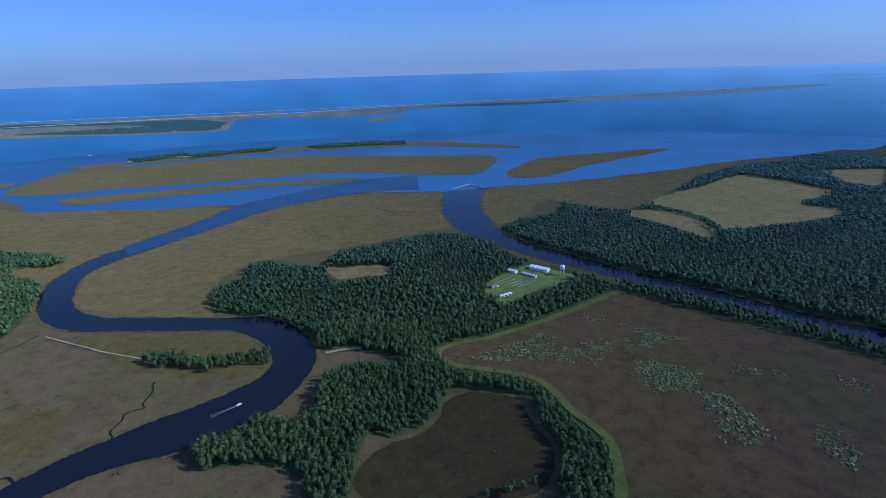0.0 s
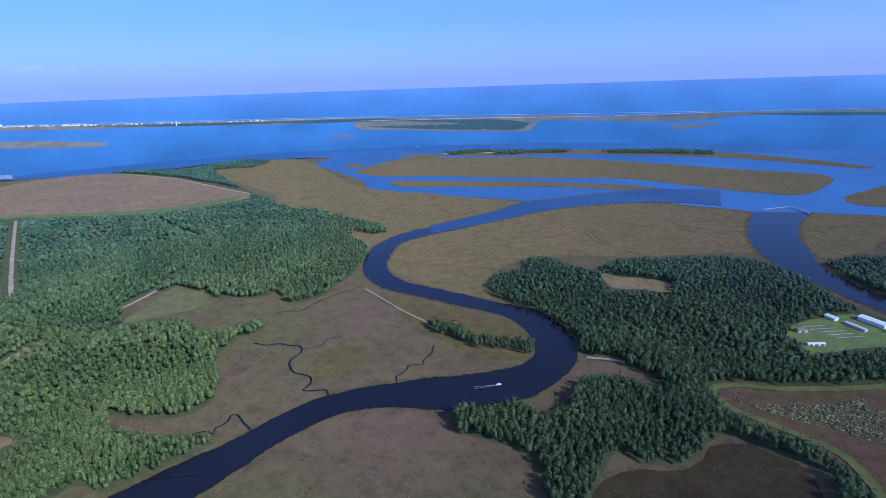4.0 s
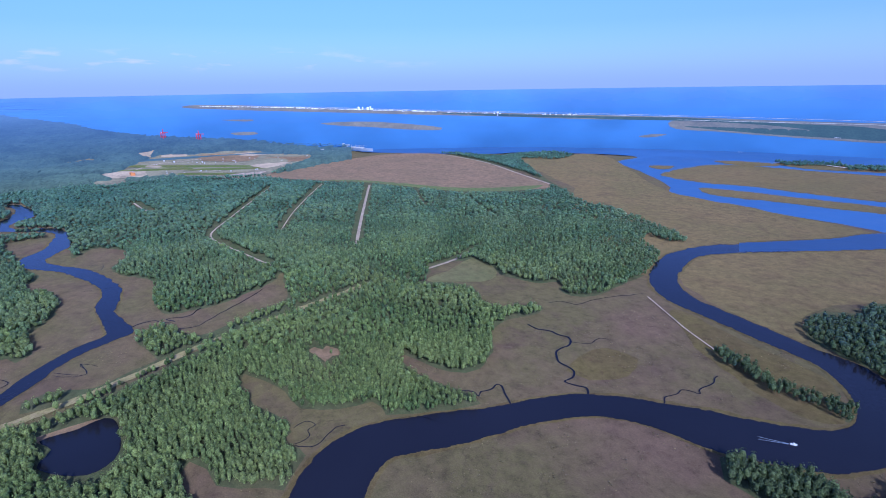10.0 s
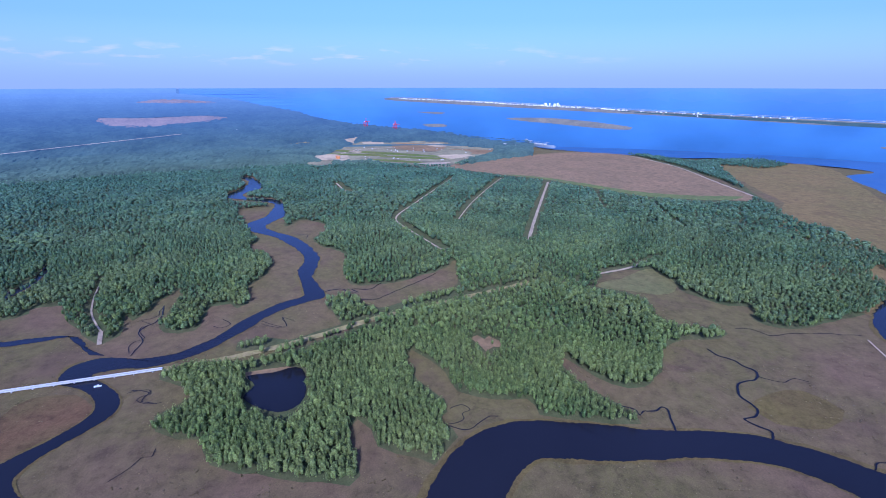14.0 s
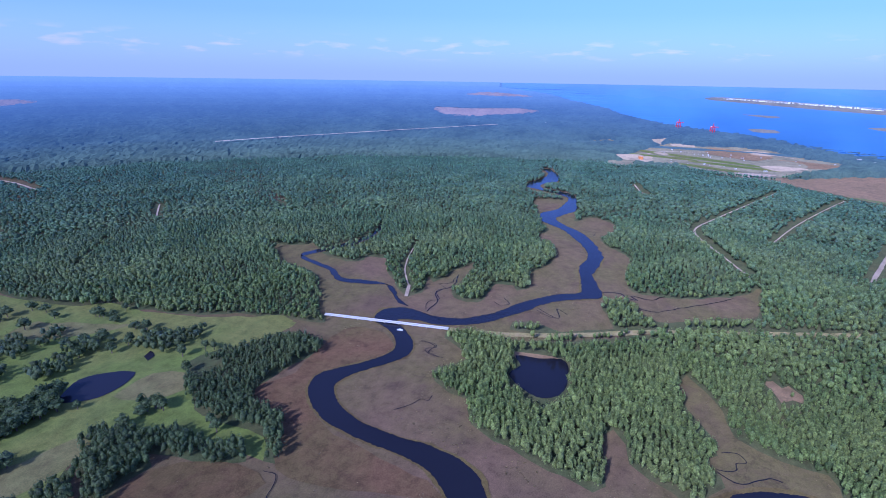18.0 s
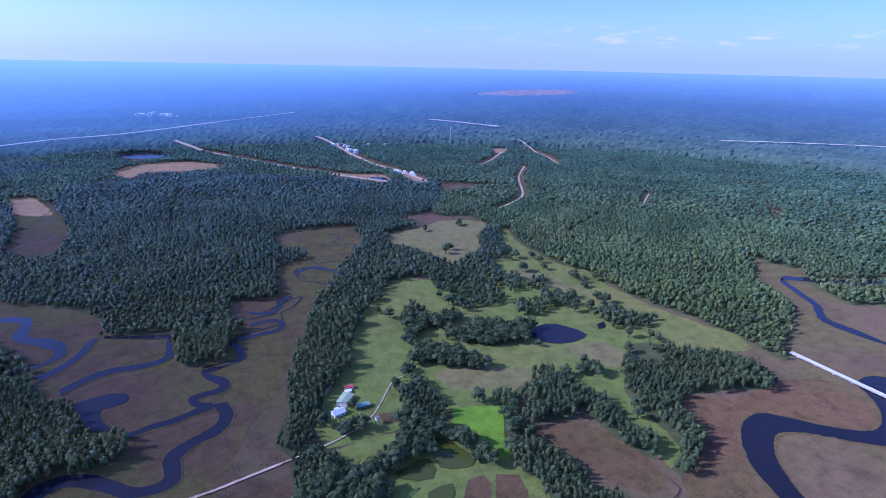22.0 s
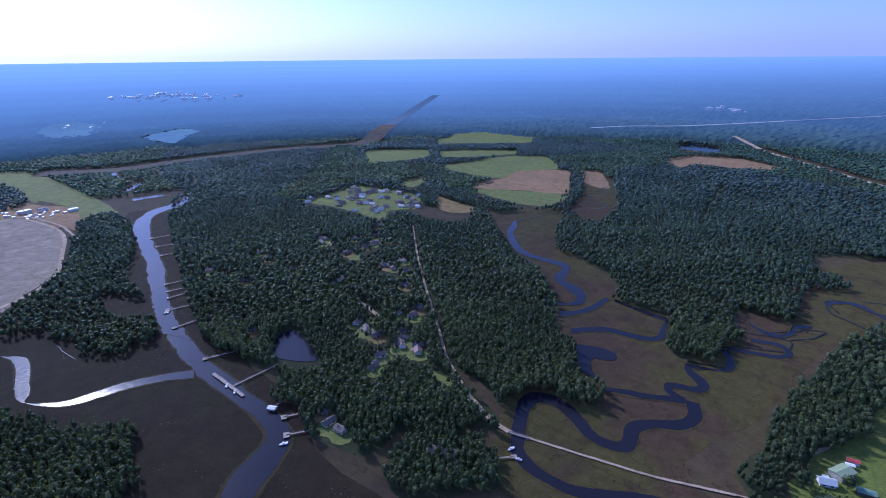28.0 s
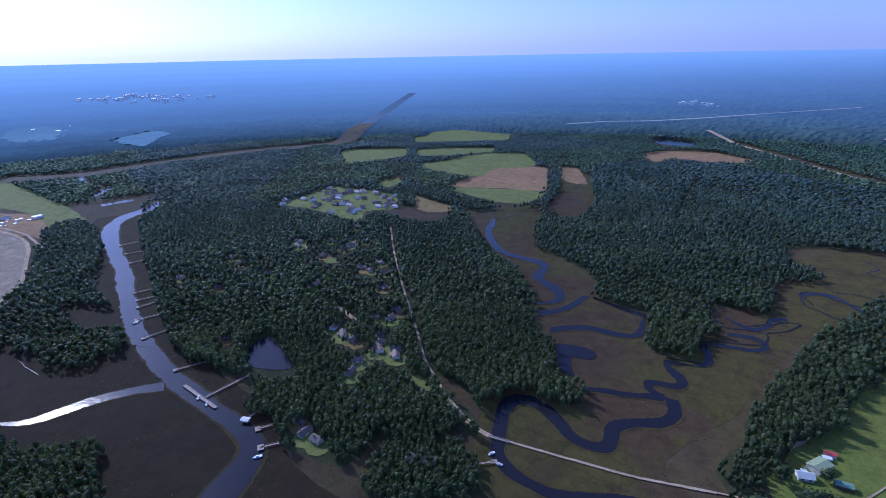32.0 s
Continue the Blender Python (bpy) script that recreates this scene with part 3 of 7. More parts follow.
ISLANDS.append(("scrub_b", [(-3291, 2916), (-2744, 3313), (-1944, 3314), (-1549, 3339), (-1221, 3067), (-1197, 2786), (-1375, 2829), (-1900, 3099), (-2444, 3077), (-2903, 2849)]))
ISLANDS.append(("scrub_c", [(-4746, 2321), (-3940, 2714), (-3107, 3096), (-2631, 3330), (-2963, 2955), (-3666, 2527)]))
ISLANDS.append(("scrub_d", [(-98, 3983), (487, 4103), (921, 4173), (829, 3933), (296, 3805)]))
WOODS = []
WOODS.append(("east_wood", [(92, 855), (140, 907), (217, 946), (196, 1029), (264, 966), (329, 942), (393, 1005), (531, 1147), (597, 1236), (784, 1362), (899, 1386), (1107, 1516), (1289, 1571), (1787, 1880), (1123, 933), (483, 400), (413, 453), (370, 500), (330, 543), (276, 595), (224, 643), (166, 710), (126, 760), (94, 816)]))
WOODS.append(("canal_strip", [(200, 599), (239, 568), (293, 520), (339, 477), (391, 424), (422, 385), (400, 361), (376, 405), (327, 458), (290, 490), (248, 527), (201, 572)]))
WOODS.append(("point_wood", [(-283, 580), (-289, 630), (-268, 652), (-275, 695), (-250, 716), (-195, 688), (-169, 691), (-171, 721), (-144, 757), (-80, 793), (-28, 828), (36, 821), (67, 766), (101, 699), (141, 662), (188, 618), (202, 584), (170, 553), (126, 526), (84, 496), (47, 474), (2, 459), (-14, 443), (-29, 426), (-50, 437), (-83, 449), (-104, 445), (-127, 454), (-136, 486), (-167, 501), (-219, 531), (-263, 548)]))
WOODS.append(("dike_wood", [(-186, 308), (-182, 326), (-170, 339), (-144, 351), (-116, 345), (-110, 376), (-113, 411), (-100, 424), (-70, 428), (-49, 422), (-30, 448), (-11, 440), (2, 413), (35, 402), (67, 389), (80, 368), (90, 342), (101, 321), (105, 300), (104, 279), (97, 251), (66, 252), (66, 275), (73, 302), (66, 326), (60, 369), (38, 374), (1, 379), (-8, 364), (-17, 336), (-41, 321), (-62, 325), (-65, 307), (-62, 275), (-70, 256), (-87, 257), (-95, 276), (-122, 295), (-145, 293), (-171, 292)]))
WOODS.append(("low_wood", [(6, 265), (27, 271), (57, 278), (61, 271), (44, 265), (20, 260)]))
WOODS.append(("spit_trees", [(-293, 450), (-248, 438), (-208, 434), (-174, 451), (-161, 432), (-190, 421), (-230, 419), (-271, 429)]))
WOODS.append(("sound_wood", [(-1823, 952), (-1633, 1088), (-1630, 1290), (-1508, 1325), (-1443, 1189), (-1490, 1080), (-944, 841), (-811, 820), (-678, 798), (-564, 750), (-553, 710), (-614, 698), (-545, 658), (-513, 623), (-473, 555), (-465, 509), (-450, 440), (-474, 413), (-510, 436), (-517, 412), (-560, 390), (-639, 379), (-653, 344), (-647, 307), (-794, 261), (-819, 128), (-948, -26), (-1828, 6), (-1691, 200), (-1466, 386), (-1368, 481), (-1137, 623), (-1076, 707), (-1053, 790), (-1072, 868), (-1310, 947), (-1613, 940)]))
WOODS.append(("mid_wood", [(-724, 127), (-758, 186), (-714, 262), (-723, 360), (-698, 426), (-654, 381), (-649, 324), (-612, 289), (-628, 246), (-565, 323), (-490, 318), (-463, 367), (-443, 349), (-444, 310), (-433, 283), (-401, 263), (-369, 226), (-378, 202), (-405, 187), (-433, 176), (-399, 173), (-364, 185), (-335, 201), (-321, 199), (-325, 175), (-334, 146), (-344, 126), (-368, 124), (-369, 95), (-387, 71), (-419, 63), (-444, 52), (-459, 41), (-488, 26), (-535, 7), (-585, 41), (-625, 108)]))
WOODS.append(("near_wood", [(-451, 32), (-409, 37), (-381, 51), (-359, 56), (-348, 45), (-337, 56), (-326, 58), (-313, 47), (-299, 37), (-308, 27), (-325, -1), (-345, -4), (-359, -15), (-345, -23), (-313, -16), (-288, -20), (-321, -112), (-352, -125), (-354, -145), (-366, -164), (-387, -172), (-401, -158), (-412, -150), (-427, -161), (-444, -186), (-461, -190), (-471, -169), (-467, -135), (-467, -120), (-478, -93), (-503, -47), (-535, 7), (-506, 47)]))
WOODS.append(("road_wood", [(-489, -133), (-507, -134), (-517, -117), (-504, -82), (-524, -53), (-536, -32), (-569, -44), (-594, -50), (-610, -26), (-572, 9), (-587, 35), (-625, 108), (-645, 172), (-620, 151), (-573, 72), (-549, 8), (-516, -47), (-489, -94)]))
WOODS.append(("tongue_wood", [(-704, -33), (-651, -23), (-649, 7), (-662, 56), (-701, 107), (-737, 130), (-758, 186), (-830, 264), (-1266, 450), (-1489, 375), (-1540, 253), (-1731, 76), (-1815, -124), (-1637, -231), (-1400, -263), (-1181, -177), (-971, -147), (-1011, -120), (-960, -71), (-873, -88), (-837, -74), (-787, -37)]))
WOODS.append(("west_wood", [(-640, -275), (-647, -254), (-679, -256), (-687, -231), (-637, -228), (-570, -228), (-542, -215), (-542, -183), (-606, -184), (-610, -156), (-666, -151), (-709, -140), (-803, -150), (-844, -189), (-882, -176), (-978, -212), (-1229, -297), (-1638, -460), (-1786, -594), (-1895, -1091), (-1311, -1074), (-662, -507), (-633, -366)]))
WOODS.append(("bay_wood", [(-599, -337), (-673, -378), (-695, -405), (-798, -440), (-899, -527), (-1183, -551), (-1386, -412), (-1214, -300), (-918, -191), (-833, -183), (-772, -143), (-704, -139), (-657, -184), (-612, -194), (-589, -188), (-549, -203), (-566, -223), (-625, -229), (-669, -236), (-643, -244), (-577, -257), (-594, -272), (-541, -256), (-524, -266), (-549, -296)]))
WOODS.append(("marsh_clump", [(-623, -430), (-654, -427), (-637, -391), (-615, -382), (-599, -402)]))
WOODS.append(("marsh_clump_two", [(-609, -162), (-629, -146), (-610, -141), (-595, -153)]))
WOODS.append(("shore_clump", [(-597, -52), (-611, -29), (-581, -7), (-556, -10), (-551, -31)]))
WOODS.append(("pine_wood", [(-424, -313), (-445, -338), (-466, -368), (-504, -379), (-531, -413), (-553, -445), (-557, -472), (-601, -523), (-618, -555), (-626, -524), (-646, -494), (-692, -477), (-738, -477), (-798, -518), (-808, -552), (-854, -616), (-856, -700), (-997, -1252), (-600, -1109), (-398, -947), (-319, -579), (-368, -512), (-384, -465), (-401, -416), (-414, -350)]))
WOODS.append(("bank_wood", [(-308, -383), (-347, -367), (-386, -345), (-393, -313), (-382, -288), (-369, -279), (-340, -291), (-302, -293), (-278, -284), (-279, -266), (-277, -250), (-254, -232), (-229, -218), (-228, -229), (-247, -246), (-248, -278), (-252, -316), (-270, -346)]))
WOODS.append(("pasture_edge", [(-198, -361), (-219, -355), (-222, -332), (-236, -312), (-229, -280), (-239, -267), (-235, -249), (-222, -239), (-208, -257), (-207, -283), (-201, -306), (-194, -293), (-162, -295), (-150, -279), (-157, -304), (-173, -337)]))
WOODS.append(("lower_wood", [(-130, -273), (-157, -284), (-167, -263), (-177, -243), (-165, -231), (-187, -220), (-182, -208), (-136, -221), (-132, -251), (-124, -258)]))
WOODS.append(("lane_wood", [(-72, -365), (-95, -380), (-103, -357), (-109, -332), (-138, -323), (-147, -344), (-173, -337), (-151, -320), (-145, -307), (-107, -325), (-87, -317), (-70, -328), (-71, -350)]))
WOODS.append(("yard_wood", [(-63, -317), (-79, -319), (-85, -304), (-73, -284), (-52, -276), (-30, -274), (-31, -259), (-1, -259), (11, -281), (10, -307), (-17, -311), (-32, -284), (-49, -296)]))
WOODS.append(("hill_wood", [(-282, -724), (-342, -754), (-363, -676), (-348, -583), (-370, -537), (-372, -483), (-384, -448), (-401, -414), (-413, -372), (-417, -342), (-425, -319), (-459, -348), (-541, -407), (-550, -437), (-569, -487), (-625, -560), (-773, -524), (-782, -497), (-855, -586), (-874, -681), (-815, -773), (-685, -944), (-471, -1045), (-311, -1025), (-251, -862), (-312, -829)]))
WOODS.append(("big_wood", [(293, -625), (260, -616), (191, -571), (173, -518), (115, -514), (102, -457), (83, -442), (61, -446), (58, -487), (44, -506), (67, -552), (57, -571), (16, -568), (15, -654), (-37, -706), (13, -768), (-12, -817), (-100, -828), (-181, -860), (-262, -898), (-323, -1105), (-124, -1176), (116, -1287), (235, -1311), (337, -1270), (397, -1130), (310, -894), (306, -790), (361, -804)]))
WOODS.append(("cape_wood", [(251, -454), (195, -423), (169, -424), (145, -375), (121, -362), (113, -342), (120, -327), (151, -326), (199, -330)]))
WOODS.append(("shore_wood", [(1007, -480), (733, -586), (589, -600), (596, -654), (529, -644), (482, -658), (457, -709), (397, -655), (336, -589), (294, -569), (280, -554), (258, -524), (263, -476), (212, -449), (182, -420), (161, -394), (128, -374), (112, -353), (123, -331), (158, -325), (166, -323), (171, -293), (208, -312), (238, -311), (217, -295), (188, -276), (160, -271), (177, -273), (218, -281), (215, -263), (203, -233), (220, -228), (248, -236), (254, -214), (280, -202), (315, -203), (326, -216), (339, -235), (371, -221), (498, -234)]))
WOODS.append(("house_wood", [(207, -222), (196, -234), (183, -246), (143, -238), (132, -232), (133, -218), (190, -203)]))
WOODS.append(("field_wood", [(837, -584), (789, -598), (796, -753), (726, -795), (686, -851), (784, -981), (954, -929), (1093, -1057), (1041, -1298), (777, -1496), (477, -1460), (553, -1310), (609, -1209), (507, -1131), (438, -1028), (407, -912), (389, -833), (437, -782), (482, -751), (551, -847), (594, -981), (657, -1020), (726, -941), (726, -888), (500, -746), (474, -704), (575, -691), (1055, -507), (1585, -798), (1187, -990)]))
WOODS.append(("west_point", [(610, 42), (561, -4), (560, -57), (585, -81), (657, -85), (684, -126), (689, -173), (753, -230), (730, -253), (654, -210), (579, -188), (538, -210), (482, -191), (474, -165), (491, -139), (533, -137), (581, -123), (592, -93), (567, -82), (551, -50), (522, -24), (539, 6), (561, 43)]))
WOODS.append(("dock_wood", [(482, 44), (455, 6), (485, -15), (509, -39), (465, -73), (434, -82), (392, -104), (381, -122), (358, -120), (343, -107), (311, -98), (298, -82), (307, -57), (329, -34), (322, -20), (342, 3), (393, -0), (439, 8)]))
WOODS.append(("plant_clump_wood", [(1063, 72), (1006, -4), (1011, -46), (977, -93), (865, -80), (876, -21), (955, 71)]))
WOODS.append(("plant_clump_two", [(845, 69), (810, 7), (829, -41), (784, -96), (698, -87), (679, -50), (718, 12), (761, 68)]))
WOODS.append(("village_wood", [(340, -221), (312, -191), (290, -205), (271, -186), (243, -189), (215, -195), (211, -207), (213, -231), (178, -242), (175, -262), (153, -270), (178, -287), (210, -302), (244, -324), (304, -381), (396, -454), (493, -533), (649, -469), (686, -391), (682, -338), (575, -293), (465, -288), (435, -242), (399, -214), (364, -222)]))
WOODS.append(("cape_clump_wood", [(185, -184), (203, -209), (194, -227), (165, -250), (144, -244), (140, -216), (171, -182)]))
WOODS.append(("isle_wood", [(-855, 1780), (-786, 1842), (-686, 1889), (-589, 1911), (-593, 1843), (-724, 1779), (-797, 1710)]))
WOODS.append(("isle_wood_two", [(-495, 1920), (-383, 1971), (-262, 1992), (-148, 1998), (-132, 1917), (-271, 1902), (-443, 1867)]))
WOODS.append(("isle_wood_three", [(-1013, 1716), (-891, 1845), (-839, 1782), (-948, 1663)]))
WOODS.append(("field_strip", [(-69, -672), (-104, -747), (-104, -826), (-156, -856), (-218, -810), (-147, -769), (-176, -701), (-187, -645), (-127, -615), (-75, -585), (-20, -532), (-32, -573)]))
WOODS.append(("field_fringe", [(-70, -664), (-108, -712), (-145, -735), (-176, -691), (-204, -648), (-249, -648), (-287, -737), (-287, -668), (-232, -554), (-183, -557), (-150, -593), (-111, -576), (-81, -592), (-57, -617)]))
WOODS.append(("clump_j", [(-34, -285), (-57, -295), (-76, -307), (-86, -305), (-80, -284), (-71, -285), (-53, -274), (-35, -269)]))
WOODS.append(("clump_k", [(-67, -327), (-87, -315), (-96, -304), (-83, -300), (-65, -311)]))
WOODS.append(("clump_l", [(5, -269), (-6, -281), (-30, -275), (-46, -264), (-46, -247), (11, -263)]))
WOODS.append(("clump_m", [(-140, -312), (-150, -313), (-137, -271), (-129, -267), (-133, -284)]))
WOODS.append(("lane_row", [(609, -757), (614, -786), (585, -828), (553, -796), (497, -775), (426, -761), (388, -807), (398, -892), (464, -1067), (453, -1083), (378, -898), (365, -814), (394, -756), (451, -733), (521, -747), (573, -760)]))
WOODS.append(("clump_i", [(-97, -302), (-110, -286), (-119, -268), (-121, -261), (-108, -269), (-96, -292)]))
WOODS.append(("yard_clump", [(-2061, 104), (-2110, 159), (-2015, 171), (-1951, 126)]))
WOODS.append(("yard_clump_two", [(-2059, 192), (-2129, 246), (-2059, 275), (-1953, 234), (-1954, 195)]))
WOODS.append(("yard_clump_three", [(-2038, 323), (-2059, 361), (-1970, 353), (-1934, 318)]))
WOODS.append(("plant_clump_three", [(1334, -247), (1372, -292), (1295, -308), (1174, -292), (1132, -254), (1206, -226)]))
WOODS.append(("plant_c_band", [(865, -250), (947, -296), (967, -338), (896, -344), (748, -288), (645, -235), (580, -224), (626, -203), (694, -187), (652, -142), (617, -105), (591, -94), (567, -69), (588, -64), (649, -113), (689, -165), (738, -201)]))
WOODS.append(("plant_c_west", [(696, 10), (696, -17), (687, -46), (673, -79), (596, -89), (559, -77), (573, -47), (540, -25), (539, -2), (548, 19)]))
FIELDS.append(("meadow_a", "field", [(382, 988), (472, 1064), (555, 1120), (678, 1216), (741, 1129), (760, 1027), (662, 967), (646, 926), (688, 901), (663, 866), (576, 833), (502, 814), (436, 798), (440, 854), (417, 932)]))
FIELDS.append(("meadow_b", "field", [(330, 929), (375, 928), (412, 874), (418, 806), (403, 741), (379, 780), (353, 845), (317, 903)]))
FIELDS.append(("meadow_c", "field", [(884, 1234), (1025, 1233), (898, 1072), (850, 1114)]))
FIELDS.append(("brown_gap", "field", [(-168, 686), (-146, 674), (-109, 682), (-78, 679), (-71, 647), (-111, 640), (-138, 632), (-157, 654)]))
FIELDS.append(("tan_slope", "field", [(611, -768), (569, -754), (491, -732), (490, -700), (532, -688)]))
FIELDS.append(("works_yard", "field", [(-1951, -192), (-1984, -133), (-2133, -102), (-2267, -65), (-2456, 0), (-2382, 113), (-2429, 223), (-2395, 353), (-2201, 415), (-2086, 528), (-1889, 461), (-1797, 375), (-1637, 270), (-1654, 170), (-1707, 74), (-1772, 10), (-1762, -57), (-1777, -122)]))
FIELDS.append(("plot_e", "field", [(-1801, -180), (-1832, -133), (-1727, -88), (-1667, -132), (-1706, -172)]))
FIELDS.append(("plot_f", "field", [(-2379, -320), (-2468, -234), (-2311, -211), (-2268, -287)]))
FIELDS.append(("dike_field_two", "dirt", [(-1642, 260), (-1757, 414), (-1868, 603), (-1922, 790), (-1809, 944), (-1568, 955), (-1307, 924), (-1072, 868), (-1053, 790), (-1076, 707), (-1137, 623), (-1368, 481), (-1466, 386)]))
FIELDS.append(("gap_red", "worn", [(-601, 288), (-622, 328), (-651, 389), (-597, 393), (-561, 362), (-577, 321)]))
FIELDS.append(("crop_brown", "dirt", [(592, -856), (581, -958), (588, -1041), (524, -1105), (492, -1102), (434, -976), (412, -910), (492, -886)]))
FIELDS.append(("plant_land", "dirt", [(1809, 84), (1758, -115), (1894, -294), (1419, -291), (1178, -288), (1038, -330), (910, -280), (956, -272), (799, -218), (715, -160), (674, -112), (654, -71), (722, -85), (812, -88), (838, -18), (895, 70)]))
FIELDS.append(("far_red_two", "dirt", [(-1593, -4275), (-2229, -5029), (-2892, -5101), (-2672, -4503), (-1905, -4072)]))
FIELDS.append(("pond_shore", "dirt", [(-444, -118), (-450, -95), (-447, -67), (-439, -92), (-433, -110)]))
FIELDS.append(("yard_bare", "dirt", [(-2339, 156), (-2219, 326), (-2023, 274), (-2142, 130)]))
FIELDS.append(("yard_bare_two", "dirt", [(-2084, 348), (-2013, 510), (-1922, 465), (-1944, 334)]))
FIELDS.append(("far_gap", "dirt", [(469, -1122), (441, -1138), (396, -1070), (364, -997), (422, -1022)]))
FIELDS.append(("pasture", "pasture", [(-5, -330), (-23, -371), (-38, -400), (-56, -434), (-64, -490), (-75, -521), (-110, -567), (-151, -583), (-185, -566), (-225, -594), (-269, -625), (-306, -651), (-324, -600), (-366, -558), (-361, -477), (-373, -443), (-389, -418), (-396, -377), (-410, -342), (-385, -343), (-343, -362), (-306, -380), (-276, -344), (-252, -316), (-248, -278), (-247, -246), (-228, -229), (-227, -252), (-227, -284), (-218, -325), (-196, -352), (-157, -334), (-142, -322), (-107, -325), (-79, -322), (-61, -314), (-28, -311), (-13, -309)]))
FIELDS.append(("farm_yard", "pasture", [(-16, -305), (-36, -312), (-60, -311), (-53, -295), (-31, -282), (-18, -294)]))
FIELDS.append(("dike_bank", "pasture", [(490, 63), (458, 26), (426, 9), (394, 1), (360, 1), (341, 2), (346, 7), (370, 5), (410, 10), (448, 27), (477, 63)]))
FIELDS.append(("pond_grass", "pasture", [(-60, -312), (-86, -314), (-104, -318), (-142, -322), (-129, -267), (-140, -243), (-138, -220), (-27, -252), (-13, -275), (-20, -304)]))
FIELDS.append(("plant_low", "pasture", [(805, 39), (758, -11), (697, -42), (658, -32), (675, 14), (699, 40)]))
FIELDS.append(("brown_strip", "worn", [(-110, -383), (-126, -385), (-196, -362), (-176, -343), (-147, -344), (-113, -358)]))
FIELDS.append(("olive_loop", "olive", [(-305, 300), (-295, 335), (-313, 365), (-343, 356), (-343, 324), (-328, 294)]))
FIELDS.append(("olive_strip", "olive", [(-373, 490), (-275, 484), (-213, 480), (-171, 439), (-174, 410), (-228, 406), (-322, 445)]))
FIELDS.append(("pasture_tan_two", "worn", [(-239, -390), (-276, -391), (-290, -366), (-270, -346), (-246, -362)]))
FIELDS.append(("pasture_tan_three", "worn", [(-267, -583), (-314, -581), (-325, -530), (-340, -491), (-306, -508), (-278, -542)]))
FIELDS.append(("crop_green", "lawn", [(772, -985), (739, -1059), (708, -1178), (623, -1237), (526, -1125), (588, -1041), (581, -958), (671, -957)]))
FIELDS.append(("crop_front", "lawn", [(585, -845), (490, -882), (406, -903), (398, -830), (437, -800), (520, -814)]))
FIELDS.append(("far_field_a", "lawn", [(1059, -1030), (1035, -1083), (927, -1149), (869, -1074), (893, -992), (934, -923)]))
FIELDS.append(("far_field_b", "lawn", [(1003, -1260), (1066, -1462), (1019, -1544), (793, -1528), (773, -1417), (897, -1324)]))
FIELDS.append(("far_field_c", "lawn", [(891, -1144), (826, -1215), (726, -1282), (708, -1235), (773, -1134), (843, -1090)]))
FIELDS.append(("village", "lawn", [(784, -585), (767, -635), (775, -731), (685, -746), (618, -740), (573, -676), (602, -637), (580, -590), (694, -597)]))
FIELDS.append(("village_edge", "lawn", [(726, -795), (721, -865), (700, -861), (683, -786)]))
FIELDS.append(("plant_green", "lawn", [(1457, -300), (1413, -392), (1029, -370), (900, -329), (896, -285), (1046, -322), (1236, -304)]))
FIELDS.append(("plain_c", "lawn", [(871, -1209), (883, -1251), (859, -1240)]))
FIELDS.append(("plant_lawn", "lawn", [(1243, -83), (1189, -198), (1099, -181), (1122, -70)]))
FIELDS.append(("yard_green", "worn", [(-1991, -42), (-1967, 89), (-1866, 74), (-1877, -50)]))
FIELDS.append(("yard_green_two", "field", [(-1903, 199), (-1916, 359), (-1779, 314), (-1771, 166)]))
FIELDS.append(("dike_green", "lawn", [(-1053, 790), (-1076, 707), (-1137, 623), (-1368, 481), (-1466, 386), (-1399, 493), (-1186, 636), (-1118, 736), (-1084, 850)]))
FIELDS.append(("plot_a", "field", [(-2017, -65), (-2082, -23), (-2050, 50), (-1944, 32), (-1934, -51)]))
FIELDS.append(("plot_b", "worn", [(-1921, 86), (-1998, 130), (-1937, 232), (-1827, 199), (-1831, 90)]))
FIELDS.append(("plot_c", "field", [(-2023, 274), (-2058, 365), (-1967, 401), (-1826, 342), (-1847, 259)]))
FIELDS.append(("plot_d", "worn", [(-1857, 29), (-1866, 74), (-1763, 60), (-1783, 13)]))
FIELDS.append(("plant_meadow", "lawn", [(1553, -309), (1512, -380), (1413, -392), (1161, -305), (1276, -303), (1408, -301)]))
FIELDS.append(("house_lawn", "lawn", [(245, -296), (238, -304), (220, -299), (217, -291), (231, -290)]))
FIELDS.append(("house_lawn_two", "lawn", [(293, -297), (284, -302), (276, -295), (283, -290)]))
FIELDS.append(("house_lawn_three", "lawn", [(353, -332), (347, -342), (336, -335), (342, -326)]))
FIELDS.append(("house_lawn_four", "lawn", [(503, -448), (488, -457), (472, -445), (486, -435)]))
FIELDS.append(("house_lawn_five", "lawn", [(296, -324), (291, -329), (282, -321), (287, -316)]))
FIELDS.append(("facility", "lawn", [(41, 586), (56, 618), (80, 646), (105, 665), (121, 662), (139, 644), (159, 625), (153, 608), (112, 585), (87, 565), (63, 541), (53, 562)]))
ROADS, THREADS = [], []
ROADS.append(("forest_road", 9, "verge", [(-461, -190), (-474, -134), (-489, -94), (-513, -47), (-545, 8), (-570, 71), (-601, 146), (-632, 224)]))
ROADS.append(("sand_cut", 5.5, "sand", [(-812, 263), (-899, 297), (-1028, 350), (-1165, 407), (-1327, 475)]))
ROADS.append(("sand_cut_two", 3.4, "sand", [(-769, 119), (-862, 89), (-957, 60), (-1014, 60), (-1101, 95), (-1263, 165), (-1441, 244)]))
